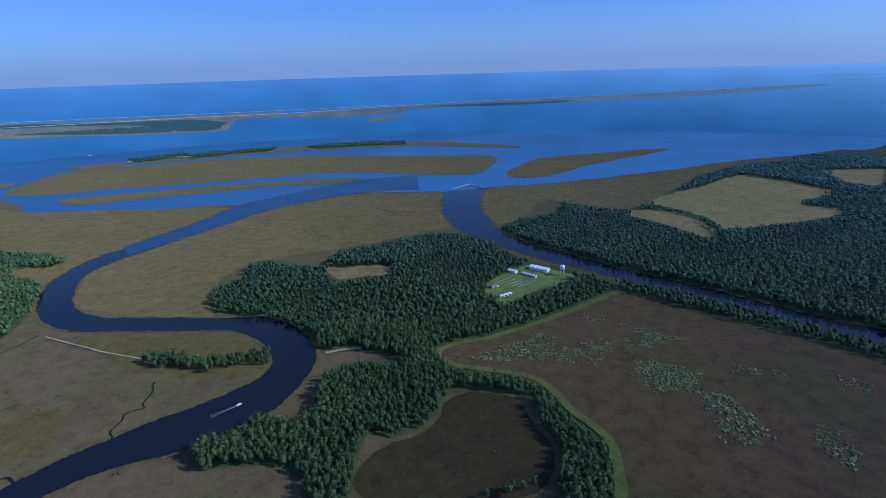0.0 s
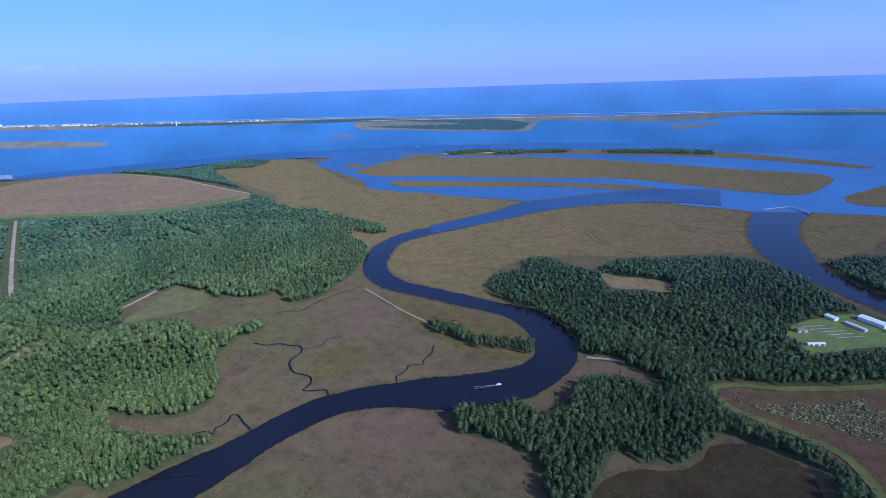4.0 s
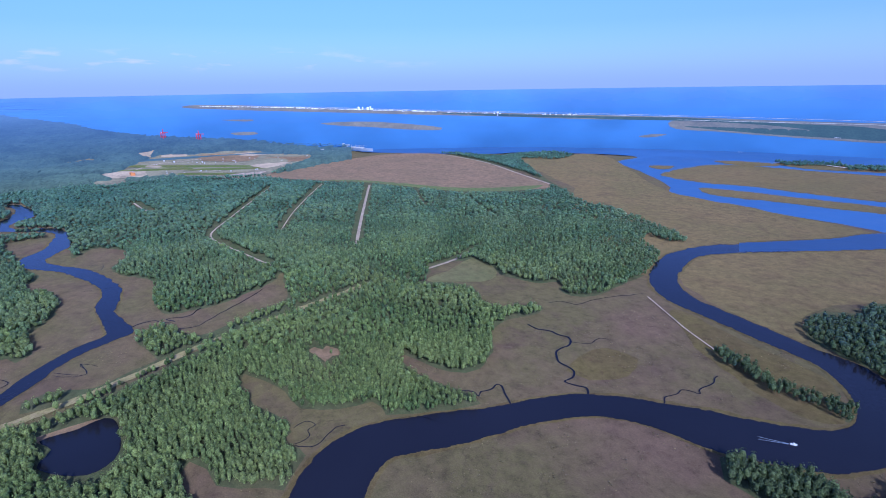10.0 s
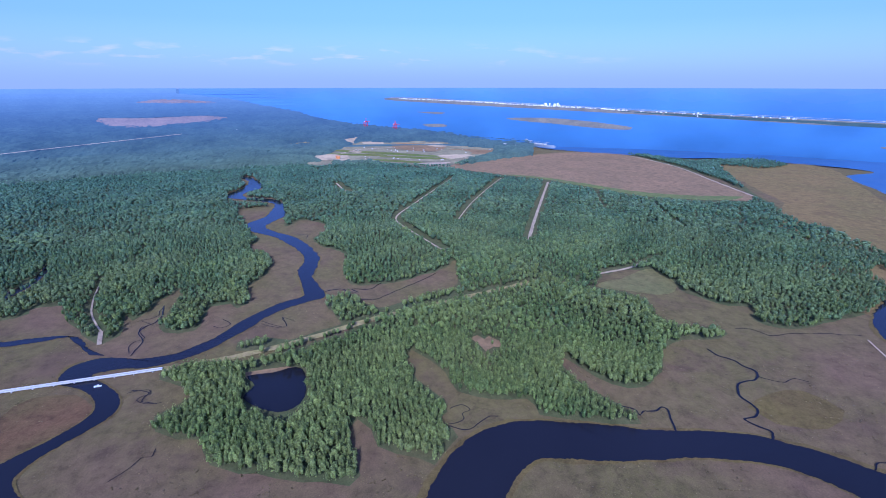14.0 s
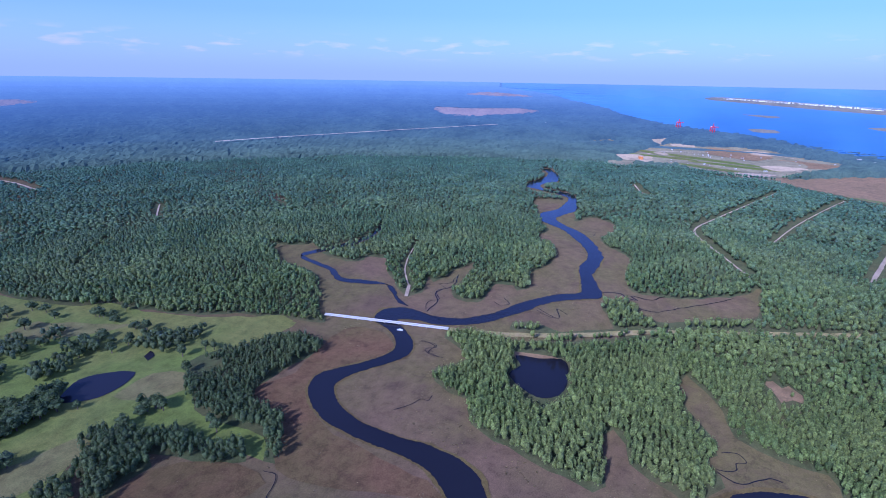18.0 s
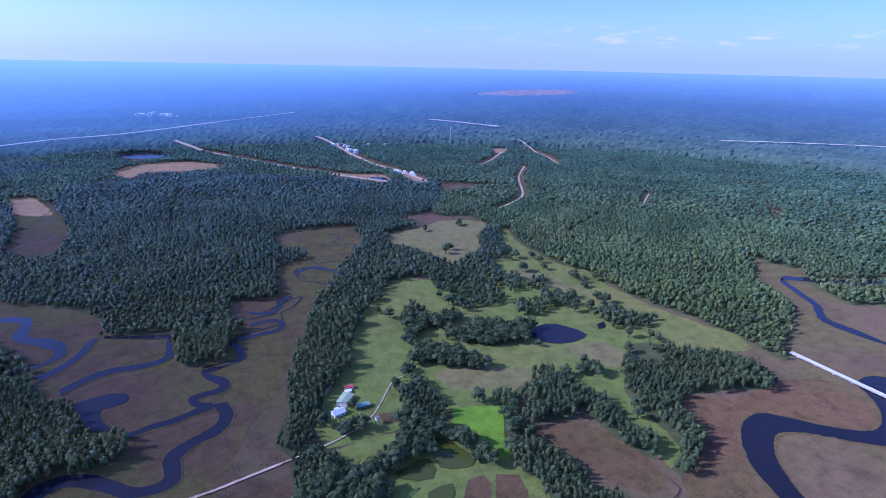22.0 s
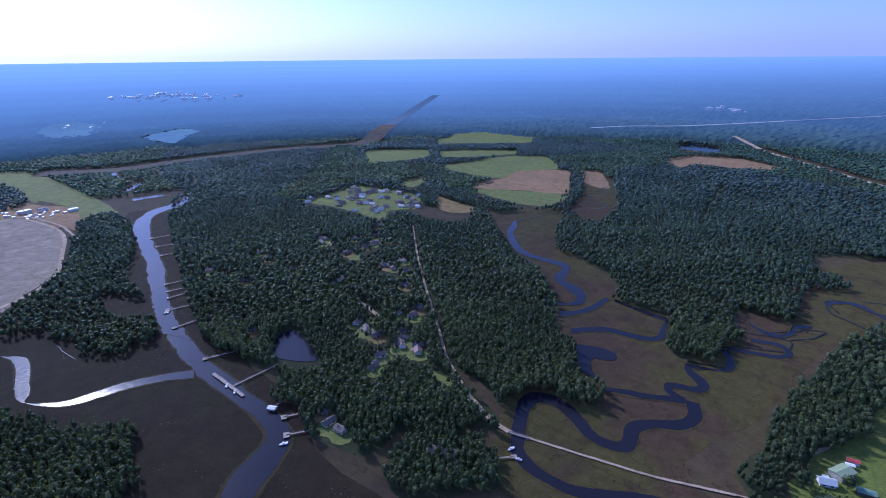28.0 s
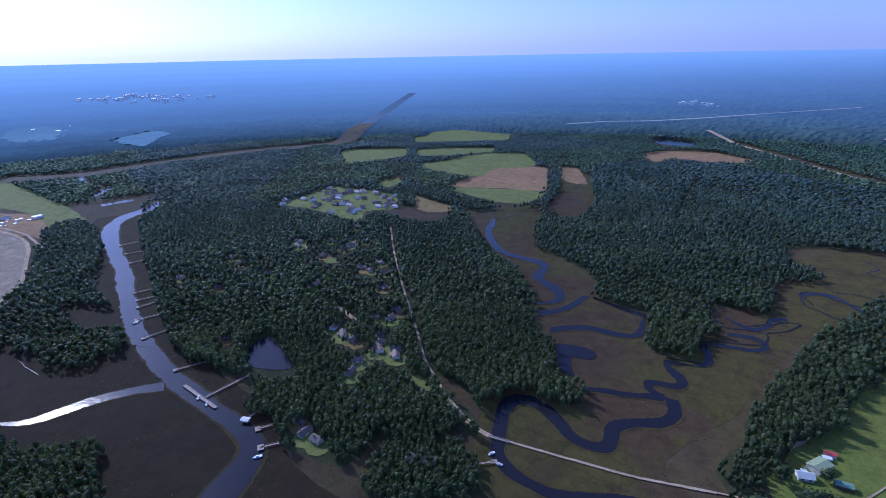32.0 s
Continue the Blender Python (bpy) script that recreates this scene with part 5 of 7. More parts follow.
# ---- shaping ----

def far(x, y, z=0.0):
    """Beyond 4 km (2250 units) the land runs together into a rising rim as a backdrop that ends at the horizon; nearer it is untouched."""
    r = math.hypot(x, y)
    if r <= FLAT:
        return (x, y, z)
    r = min(r, DEEP)
    q = drawn(r)
    k = q / math.hypot(x, y)
    return (x * k, y * k, H - (H - z) * q / r)


def smooth(points, step=12.0, closed=True, rough=0.0):
    """A curve through the points, as many short pieces."""
    n, out = len(points), []
    P = [Vector(p[:2]) for p in points]
    for i in range(n if closed else n - 1):
        if closed:
            a, b, c, d = P[i - 1], P[i], P[(i + 1) % n], P[(i + 2) % n]
        else:
            a, b, c, d = P[max(i - 1, 0)], P[i], P[i + 1], P[min(i + 2, n - 1)]
        k = max(1, min(14, int((c - b).length / step)))
        for j in range(k):
            t = j / k
            p = 0.5 * (2 * b + (c - a) * t + (2 * a - 5 * b + 4 * c - d) * t * t + (3 * b - a - 3 * c + d) * t ** 3)
            if rough:
                s = rough * min(1.0, (c - b).length / 60)
                p = p + Vector((noise.noise((p.x * 0.05, p.y * 0.05, 1.0)), noise.noise((p.x * 0.05, p.y * 0.05, 7.0)))) * s
            out.append((p.x, p.y))
    if not closed:
        out.append(tuple(P[-1]))
    return out


def mesh_of(name, verts, faces, material, smooth_shade=False):
    me = bpy.data.meshes.new(name)
    me.from_pydata(verts, [], faces)
    me.materials.append(material)
    if smooth_shade:
        me.polygons.foreach_set("use_smooth", [True] * len(me.polygons))
    me.update()
    return me


def part(name, bm, material, parent=None, label=""):
    """One mesh object from a bmesh, under a thing or a part."""
    me = bpy.data.meshes.new(name)
    bm.to_mesh(me)
    bm.free()
    me.materials.append(material)
    ob = new(name, me)
    ob.parent = parent
    if label:
        ob["label"] = label
    return ob


from mathutils.geometry import delaunay_2d_cdt


def sheet(name, outline, z, material, label, inner=()):
    """A flat sheet of the outline's shape."""
    n = len(outline)
    if not inner and max(math.hypot(*p) for p in outline) > FLAT:
        # far sheets follow the curve of the backdrop
        L = np.array(outline)
        r_, a_ = np.hypot(L[:, 0], L[:, 1]), np.arctan2(L[:, 0], L[:, 1])
        if np.ptp(a_) < 3:
            A, R = np.meshgrid(np.arange(a_.min(), a_.max(), 0.025), np.exp(np.arange(np.log(r_.min()), np.log(r_.max()), 0.035)))
            X, Y = (R * np.sin(A)).ravel(), (R * np.cos(A)).ravel()
            keep = inside(outline, X, Y)
            inner = list(zip(X[keep], Y[keep]))
    pts = [Vector(p) for p in outline] + [Vector(p) for p in inner]
    v, e, f, *_ = delaunay_2d_cdt(pts, [], [list(range(n))], 1, 0.01)
    faces = []
    for t in f:
        a, b, c = (v[i] for i in t[:3])
        faces.append(list(t) if (b - a).cross(c - a) > 0 else list(t)[::-1])
    ob = new(name, mesh_of(name, [far(p.x, p.y, z) for p in v], faces, material))
    return tagged(ob, label, kind="structure")


def ribbon(name, pairs, z, material, label, lifted=False):
    """A strip of water or road between two banks."""
    n = len(pairs) // 2
    fine = []
    for side, other in ((pairs[0::2], pairs[1::2]), (pairs[1::2], pairs[0::2])):
        P, side_of = [Vector(p) for p in side], [Vector(p) for p in other]
        line = []
        for i in range(n - 1):
            a, b, c, d = P[max(i - 1, 0)], P[i], P[i + 1], P[min(i + 2, n - 1)]
            for j in range(20):
                t = j / 20
                p = 0.5 * (2 * b + (c - a) * t + (2 * a - 5 * b + 4 * c - d) * t * t + (3 * b - a - 3 * c + d) * t ** 3)
                wob = min(3.2, (P[i] - P[i + 1]).length * 0.04)
                wob = min(wob, (side_of[i] - P[i]).length * 0.14)
                p = p + Vector((noise.noise((p.x * 0.06, p.y * 0.06, 3.0)), noise.noise((p.x * 0.06, p.y * 0.06, 9.0)))) * wob
                p = p + Vector((noise.noise((p.x * 0.27, p.y * 0.27, 5.0)), noise.noise((p.x * 0.27, p.y * 0.27, 6.0)))) * wob * 0.7
                p = p + Vector((noise.noise((p.x * 0.8, p.y * 0.8, 2.0)), noise.noise((p.x * 0.8, p.y * 0.8, 4.0)))) * min(1.3, wob * 0.6)
                line.append(far(p.x, p.y, z + lift_at(p) if lifted else z))
        line.append(far(P[-1].x, P[-1].y, z + lift_at(P[-1]) if lifted else z))
        fine.append(line)
    m = len(fine[0])
    verts = fine[0] + fine[1]
    faces = []
    for i in range(m - 1):
        a, b, c = (Vector(verts[j]) for j in (i, i + 1, m + i))
        q = (i, i + 1, m + i + 1, m + i)
        faces.append(q if (b - a).cross(c - a).z > 0 else q[::-1])
    return tagged(new(name, mesh_of(name, verts, faces, material)), label, kind="structure")


def lift_at(p):
    """Far roads lie at the level of the tree tops that stand for the woods."""
    return 17.5 * min(1.0, max(0.0, (math.hypot(*p) - 1640) / 120))


def banks(line, width):
    """Pairs of bank points along a centre line."""
    L = [Vector(p) for p in smooth(line, 25, False)]
    out = []
    for i, p in enumerate(L):
        d = (L[min(i + 1, len(L) - 1)] - L[max(i - 1, 0)]).normalized()
        s = Vector((-d.y, d.x)) * width / 2
        out += [tuple(p + s), tuple(p - s)]
    return out


def inside(line, X, Y):
    hit = np.zeros(X.shape, bool)
    px, py = line[-1]
    for qx, qy in line:
        c = (qy > Y) != (py > Y)
        if qy != py:
            hit ^= c & (X < (px - qx) * (Y - qy) / (py - qy) + qx)
        px, py = qx, qy
    return hit


# ---- the sound and the open sea ----
shore = [p for _, line in SHORE for p in line]


def turn_of(p):
    return math.degrees(math.atan2(-p[0], p[1]))


coast = smooth(shore, 25, False, 6.0)
a0, a1 = turn_of(shore[-1]), turn_of(shore[0])
coast = [p for p in coast] 
arc = [(-DEEP * math.sin(radians(a0 + (a1 - a0) * k / 60)), DEEP * math.cos(radians(a0 + (a1 - a0) * k / 60))) for k in range(0, 61)]
inner = [(-r * math.sin(radians(a)), r * math.cos(radians(a))) for r in (1700, 1950, 2150, 2250, 2400, 2600, 2800, 3000, 3300, 3600, 4200, 4700, 5200, 5900, 6800, 8000, 10000, 13000, 18000) for a in np.arange(a0 + 2, a1 - 1, 2.0)]
# ---- the ground: one sheet to the horizon ----
rings = [0.0] + [40 * 1.06 ** i for i in range(113)]
rings = [r for r in rings if r < DEEP] + [DEEP]
SEG = 240
flat = [(r * math.sin(a * math.tau / SEG), r * math.cos(a * math.tau / SEG)) for r in rings[1:] for a in range(SEG)]
FX, FY = np.array(flat).T
deep = inside(coast + arc, FX, FY)
verts = [far(x, y, -6.0 if wet and math.hypot(x, y) > 2050 else -3.0 if math.hypot(x, y) > FLAT else 0.0) for (x, y), wet in zip(flat, deep)]
verts.append((0, 0, 0))
faces = [(i * SEG + (a + 1) % SEG, i * SEG + a, (i + 1) * SEG + a, (i + 1) * SEG + (a + 1) % SEG)
         for i in range(len(rings) - 2) for a in range(SEG)] + [((a + 1) % SEG, len(verts) - 1, a) for a in range(SEG)]
faces = [f[::-1] if (Vector(verts[f[1]]) - Vector(verts[f[0]])).cross(Vector(verts[f[2]]) - Vector(verts[f[0]])).z < 0 else f for f in faces]
ground = new("ground", mesh_of("ground", verts, faces, MARSH))
# the outer ground takes the far materials, with haze painted as glow
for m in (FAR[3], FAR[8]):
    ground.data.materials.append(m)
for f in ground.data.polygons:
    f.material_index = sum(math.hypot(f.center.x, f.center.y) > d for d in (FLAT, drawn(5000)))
tagged(ground, "brown tidal marsh with patches of olive cordgrass", kind="structure")

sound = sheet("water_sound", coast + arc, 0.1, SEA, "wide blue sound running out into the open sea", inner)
# the outer sea takes the far materials, with haze painted as glow
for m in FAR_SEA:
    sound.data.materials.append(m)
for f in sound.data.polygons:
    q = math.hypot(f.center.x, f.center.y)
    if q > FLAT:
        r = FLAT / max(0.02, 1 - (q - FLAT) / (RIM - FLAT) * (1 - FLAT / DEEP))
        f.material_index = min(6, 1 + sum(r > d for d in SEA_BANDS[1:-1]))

for k, (x, y) in enumerate(NEAR_HOUSES):
    s = 6 / math.hypot(x, y)
    yard = [(x - x * s + (9 + k % 4) * math.cos(q), y - y * s + (8 + k % 4) * math.sin(q)) for q in np.linspace(0, math.tau, 9)[:-1]]
    sheet("ground_house_yard", smooth(yard, 5, True, 4.0), 0.3 + 0.001 * k, (LAWN, LAWN, FIELD)[k % 3], "patch of lawn and bare ground beside a house")
# far islands use the materials that glow with painted haze
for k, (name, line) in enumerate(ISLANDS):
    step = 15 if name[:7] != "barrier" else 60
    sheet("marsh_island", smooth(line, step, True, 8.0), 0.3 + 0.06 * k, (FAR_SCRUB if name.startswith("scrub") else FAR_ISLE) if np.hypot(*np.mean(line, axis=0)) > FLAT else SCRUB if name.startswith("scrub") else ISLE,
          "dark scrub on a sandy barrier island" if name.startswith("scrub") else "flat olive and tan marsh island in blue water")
for k, (name, line) in enumerate(RIVERS):
    ribbon("water_" + name, line, 0.48 + 0.004 * k, MOUTH if name == "creek_mouth" else WATER, "dark winding tidal creek between marsh banks")
for k, (name, line) in enumerate(RIVERS):
    wide = []
    for i in range(0, len(line) - 1, 2):
        a, b = Vector(line[i]), Vector(line[i + 1])
        s = (a - b).normalized() * (1.2 + 0.06 * min((a - b).length, 60))
        wide += [tuple(a + s * (0.7 + 1.6 * abs(noise.noise((i * 0.7, k, 0))))), tuple(b - s * (0.7 + 1.6 * abs(noise.noise((i * 0.7, k, 5)))))]
    ribbon("ground_bank_" + name, wide, 0.34 + 0.002 * k, OLIVE, "olive fringe of cordgrass along a tidal creek")
for k, (name, width, line) in enumerate(THREADS):
    L = [Vector(p) for p in smooth(line, 3, False)]
    bends = [L[i] + Vector((-(L[i + 1] - L[i - 1]).y, (L[i + 1] - L[i - 1]).x)).normalized() * (3.0 if len(L) > 30 else 1.6) * noise.noise((i * 0.45, k * 7.0, 0)) for i in range(1, len(L) - 1)]
    course = [tuple(p) for p in [L[0]] + bends[::3 if len(L) > 30 else 2] + [L[-1]]]
    ribbon("water_" + name, banks(course, width * 0.42), 0.60 + 0.003 * k, WATER, "narrow dark tidal gully winding through the marsh")
for name, line in PONDS:
    sheet("water_" + name, smooth(line, 6, True, 2.0), 0.52, POND if name.startswith("fish") else WATER,
          "murky olive green fish pond" if name.startswith("fish") else "dark still pond among trees")
ROAD_WORDS = {"berm": "grassy embankment with a track", "verge": "sandy road between grass verges", "beach": "long strip of pale beach sand",
              "brown": "broad brown cut through the woods under a power line"}
for k, (name, line) in enumerate(WOODS):
    sheet("ground_" + name, smooth(line, 12, True, 6.0), 0.03 + 0.0008 * k, FLOOR, "dark leaf litter and undergrowth under the trees")
GROUND_WORDS = {"white": "white sheet beside the works, for a pit and a painted pool glint", "worn": "worn tan pasture grass", "sedge": "olive brown sedge marsh", "fen": "dark brown rush marsh with shade put into its colour", "field": "dry tan field of short grass", "lawn": "mown green grass field", "dirt": "bare reddish earth with sandy patches",
                "pasture": "green pasture with worn tan patches", "algae": "pond covered in bright green duckweed",
                "gold": "flat golden tan marsh grass", "heath": "reddish brown marsh with dark tussocks", "olive": "olive green patch of marsh grass",
                "pale": "pale grey flat of dried ash", "sandy": "bare pale sand"}


def raised(name, line):
    """Distant clearings lie at the level of the tree tops that stand for the woods around them."""
    return np.hypot(*np.mean(line, axis=0)) > 2700 or name.startswith("far_clearing")


# far plots and roads use the materials that glow with painted haze
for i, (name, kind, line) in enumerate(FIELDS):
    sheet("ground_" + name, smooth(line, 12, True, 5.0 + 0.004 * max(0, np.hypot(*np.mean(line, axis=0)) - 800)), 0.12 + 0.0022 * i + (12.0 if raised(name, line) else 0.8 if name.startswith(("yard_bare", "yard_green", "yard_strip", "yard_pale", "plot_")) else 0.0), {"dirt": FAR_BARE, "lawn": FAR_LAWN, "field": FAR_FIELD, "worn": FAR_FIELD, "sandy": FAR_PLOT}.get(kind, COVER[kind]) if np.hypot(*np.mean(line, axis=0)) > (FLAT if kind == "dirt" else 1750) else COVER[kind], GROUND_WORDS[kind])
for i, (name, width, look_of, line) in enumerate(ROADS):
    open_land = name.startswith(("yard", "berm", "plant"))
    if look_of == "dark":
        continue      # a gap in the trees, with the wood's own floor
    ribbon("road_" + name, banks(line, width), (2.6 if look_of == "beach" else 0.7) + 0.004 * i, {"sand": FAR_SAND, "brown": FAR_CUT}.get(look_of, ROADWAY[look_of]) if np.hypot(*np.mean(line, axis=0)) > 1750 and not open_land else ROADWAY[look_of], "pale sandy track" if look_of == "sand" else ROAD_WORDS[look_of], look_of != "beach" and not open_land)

# ---- where the trees stand: a map of 5 m cells ----
CELL, HALF = 5.0, 2300.0
NC = int(2 * HALF / CELL)
axis = -HALF + CELL * (np.arange(NC) + 0.5)
GX, GY = np.meshgrid(axis, axis)
wood = np.zeros((NC, NC), np.int16)


def brush(line, value, keep=None):
    L = np.clip(np.array(line), -HALF * 3, HALF * 3)
    i0, i1 = np.clip(((L[:, 0].min() + HALF) / CELL, (L[:, 0].max() + HALF) / CELL + 1), 0, NC).astype(int)
    j0, j1 = np.clip(((L[:, 1].min() + HALF) / CELL, (L[:, 1].max() + HALF) / CELL + 1), 0, NC).astype(int)
    if i1 > i0 and j1 > j0:
        box = wood[j0:j1, i0:i1]
        box[inside([tuple(p) for p in L], GX[j0:j1, i0:i1], GY[j0:j1, i0:i1])] = value


LATE = ("clump", "lane_", "bank_", "pasture_e", "lower_", "yard_", "farm_", "house_", "plant_c", "cape_c", "marsh_c")
bear = np.degrees(np.arctan2(-GX, GY)) % 360
wood[(np.hypot(GX, GY) > 1150) & (bear > 75) & (bear < 285)] = 1
wood[(np.hypot(GX, GY) > 960) & (bear > 210) & (bear < 239)] = 1
for i, (name, line) in enumerate(WOODS):
    if not name.startswith(LATE):
        brush(smooth(line, 12, True, 6.0), i + 2)
for name, kind, line in FIELDS:
    if kind not in ("gold", "heath", "olive", "fen", "sedge"):
        brush(line, 0)
for i, (name, line) in enumerate(WOODS):
    if name.startswith(LATE):
        brush(smooth(line, 12, True, 6.0), i + 2)
for name, line in PONDS + [(name, line) for name, kind, line in FIELDS if kind == "algae"]:
    mid = np.mean(line, axis=0)
    for lead in (2, 8):
        brush([tuple(mid + (np.array(p) - mid) * 1.05 - mid / np.hypot(*mid) * lead) for p in line], 0)
for name, line in RIVERS:
    for k in range(0, len(line) - 2, 2):
        brush([line[k], line[k + 1], line[k + 3], line[k + 2]], 0)
for k, (x, y) in enumerate(NEAR_HOUSES):
    s = 10 / math.hypot(x, y)
    brush([(x - x * s + (8 + k % 4) * math.cos(q), y - y * s + (8 + k % 3) * math.sin(q)) for q in np.linspace(0, math.tau, 10)[:-1]], 0)
canopy = wood.copy()
for name, width, _, line in ROADS:
    b = banks(line, width * 0.9 if _ == "dark" else width + 4 + 0.022 * max(0, np.hypot(*np.mean(line, axis=0)) - 500))
    for k in range(0, len(b) - 2, 2):
        brush([b[k], b[k + 1], b[k + 3], b[k + 2]], 0)
brush(coast + arc, 0)
for i, (name, line) in enumerate(WOODS):
    if name.startswith("isle_"):
        brush(line, i + 2)
canopy[wood > 0] = wood[wood > 0]

# ---- trees ----
rng = np.random.default_rng(5)


def blob(sides, levels, wide, high, z0):
    """An uneven closed lump of foliage."""
    v, f = [(0, 0, z0)], []
    for k in range(levels):
        u = (k + 0.75) / (levels + 0.35)
        r = wide * math.sin(math.pi * min(u, 0.86)) ** 0.6
        for s in range(sides):
            a = math.tau * (s + 0.5 * (k % 2)) / sides
            q = r * rng.uniform(0.62, 1.38)
            v.append((q * math.cos(a), q * math.sin(a), z0 + high * u + rng.uniform(-0.13, 0.13) * high))
    v.append((rng.uniform(-0.2, 0.2) * wide, rng.uniform(-0.2, 0.2) * wide, z0 + high * (rng.uniform(0.84, 0.92) if levels > 1 else rng.uniform(0.74, 0.84))))
    for s in range(sides):
        t = (s + 1) % sides
        f.append((0, 1 + t, 1 + s))
        for k in range(levels - 1):
            a, b = 1 + k * sides, 1 + (k + 1) * sides
            f += [(a + s, a + t, b + s), (a + t, b + t, b + s)]
        f.append((1 + (levels - 1) * sides + s, 1 + (levels - 1) * sides + t, len(v) - 1))
    return np.array(v, float), np.array(f)


def sprays(count, wide, high, z0, size):
    """Tufts of leaves: small bent triangles pairs set all over a crown."""
    v, f = [], []
    for k in range(count):
        u, a = rng.uniform(0.1, 1.0), rng.uniform(0, math.tau)
        r = wide * math.sin(math.pi * min(u, 0.97)) ** 0.6 * rng.uniform(0.7, 1.12)
        c = np.array((r * math.cos(a), r * math.sin(a), z0 + high * u))
        out = np.array((math.cos(a), math.sin(a), rng.uniform(-0.1, 0.9)))
        out /= np.linalg.norm(out)
        side = np.cross(out, rng.normal(size=3))
        side /= np.linalg.norm(side)
        up = np.cross(out, side)
        s = size * rng.uniform(0.7, 1.4)
        n = len(v)
        v += [c + side * s, c + up * s * 0.8 + out * 0.3 * s, c - side * s, c - up * s * 0.8 + out * 0.2 * s]
        f += [(n, n + 1, n + 2), (n, n + 2, n + 3)]
    return np.array(v), np.array(f)


def join(*pieces):
    v, f, n = [], [], 0
    for a, b in pieces:
        v.append(a)
        f.append(b + n)
        n += len(a)
    return np.concatenate(v), np.concatenate(f)


def tree_shape(tier):
    h = rng.uniform(9.5, 12.5)
    w = rng.uniform(1.6, 2.6)
    if tier == 0:
        return join(blob(5, 2, w * 0.86, h * 0.62, h * 0.28), sprays(15, w * 1.2, h * 0.8, h * 0.2, 0.6))
    if tier == 1:
        return join(blob(4, 2, w * 1.1, h * 0.66, h * 0.24), sprays(6, w * 1.35, h * 0.76, h * 0.26, 0.85))
    return join(blob(4, 1, w * 1.8, h * 0.8, h * 0.15), sprays(3, w * 1.7, h * 0.62, h * 0.36, 1.1))


SHAPES = [[tree_shape(t) for k in range(12)] for t in range(3)]
SHAPES.append([join(blob(5, 1, rng.uniform(1.2, 2.2), rng.uniform(1.4, 2.4), -0.2), sprays(3, 1.4, 1.6, 0.2, 0.6)) for k in range(6)])


def plant(name, xy, tier, material, label, low=0.84, high=1.14):
    """Many trees as one mesh."""
    if not len(xy):
        return
    pick = rng.integers(0, len(SHAPES[tier]), len(xy))
    turn, size, tint = rng.uniform(0, math.tau, len(xy)), rng.uniform(low, high, len(xy)), rng.uniform(0, 1, len(xy))
    # stands of older and younger trees
    age = np.sin(xy[:, 0] * 0.021 + 1.7 * np.sin(xy[:, 1] * 0.013)) * np.sin(xy[:, 1] * 0.026 + 1.3 * np.sin(xy[:, 0] * 0.017))
    size *= 1 + 0.2 * age
    tint = np.clip(tint * 0.55 + 0.25 + 0.25 * age, 0, 1)
    V, F, T, n = [], [], [], 0
    for k, (v, f) in enumerate(SHAPES[tier]):
        m = pick == k
        if not m.any():
            continue
        c, s = np.cos(turn[m])[:, None], np.sin(turn[m])[:, None]
        z = size[m][:, None]
        w = np.stack([(v[:, 0] * c - v[:, 1] * s) * z + xy[m][:, :1], (v[:, 0] * s + v[:, 1] * c) * z + xy[m][:, 1:2], v[:, 2] * z], 2)
        V.append(w.reshape(-1, 3))
        F.append((f[None] + (np.arange(m.sum()) * len(v))[:, None, None] + n).reshape(-1, 3))
        T.append(np.repeat(tint[m], len(v)))
        n += len(V[-1])
    V, F, T = np.concatenate(V), np.concatenate(F), np.concatenate(T)
    me = bpy.data.meshes.new(name)
    me.vertices.add(len(V))
    me.vertices.foreach_set("co", V.astype(np.float32).ravel())
    me.loops.add(F.size)
    me.loops.foreach_set("vertex_index", F.astype(np.int32).ravel())
    me.polygons.add(len(F))
    me.polygons.foreach_set("loop_start", np.arange(0, F.size, 3, dtype=np.int32))
    me.attributes.new("tint", "FLOAT", "POINT").data.foreach_set("value", T.astype(np.float32))
    me.materials.append(material)
    me.update()
    me.validate()
    return tagged(new(name, me), label, "woodland", kind="stuff")


small = np.array([False, False] + [name.startswith(("clump", "isle", "canal_", "spit", "marsh_", "shore_c", "plant_c", "cape_c")) for name, _ in WOODS])


def spots(r0, r1, gap):
    """Jittered places r0 to r1 metres out, gap metres apart, that lie in a wood; with the wood's number."""
    n = int(2 * r1 / gap)
    X, Y = np.meshgrid((np.arange(n) + 0.5) * gap - r1, (np.arange(n) + 0.5) * gap - r1)
    X, Y = X + rng.uniform(-0.42, 0.42, X.shape) * gap, Y + rng.uniform(-0.42, 0.42, X.shape) * gap
    r = np.hypot(X, Y)
    m = (r >= r0) & (r < r1)
    X, Y = X[m], Y[m]
    w = wood[np.clip(((Y + HALF) / CELL).astype(int), 0, NC - 1), np.clip(((X + HALF) / CELL).astype(int), 0, NC - 1)]
    # the far fringe of a wood stays thin
    k = 1 + 8.5 / H
    top = canopy[np.clip(((Y * k + HALF) / CELL).astype(int), 0, NC - 1), np.clip(((X * k + HALF) / CELL).astype(int), 0, NC - 1)]
    ok = (w > 0) & ((top > 0) | small[w] | (np.hypot(X, Y) > 1650))
    ok &= rng.random(len(X)) > 0.05
    return np.c_[X, Y][ok], w[ok]


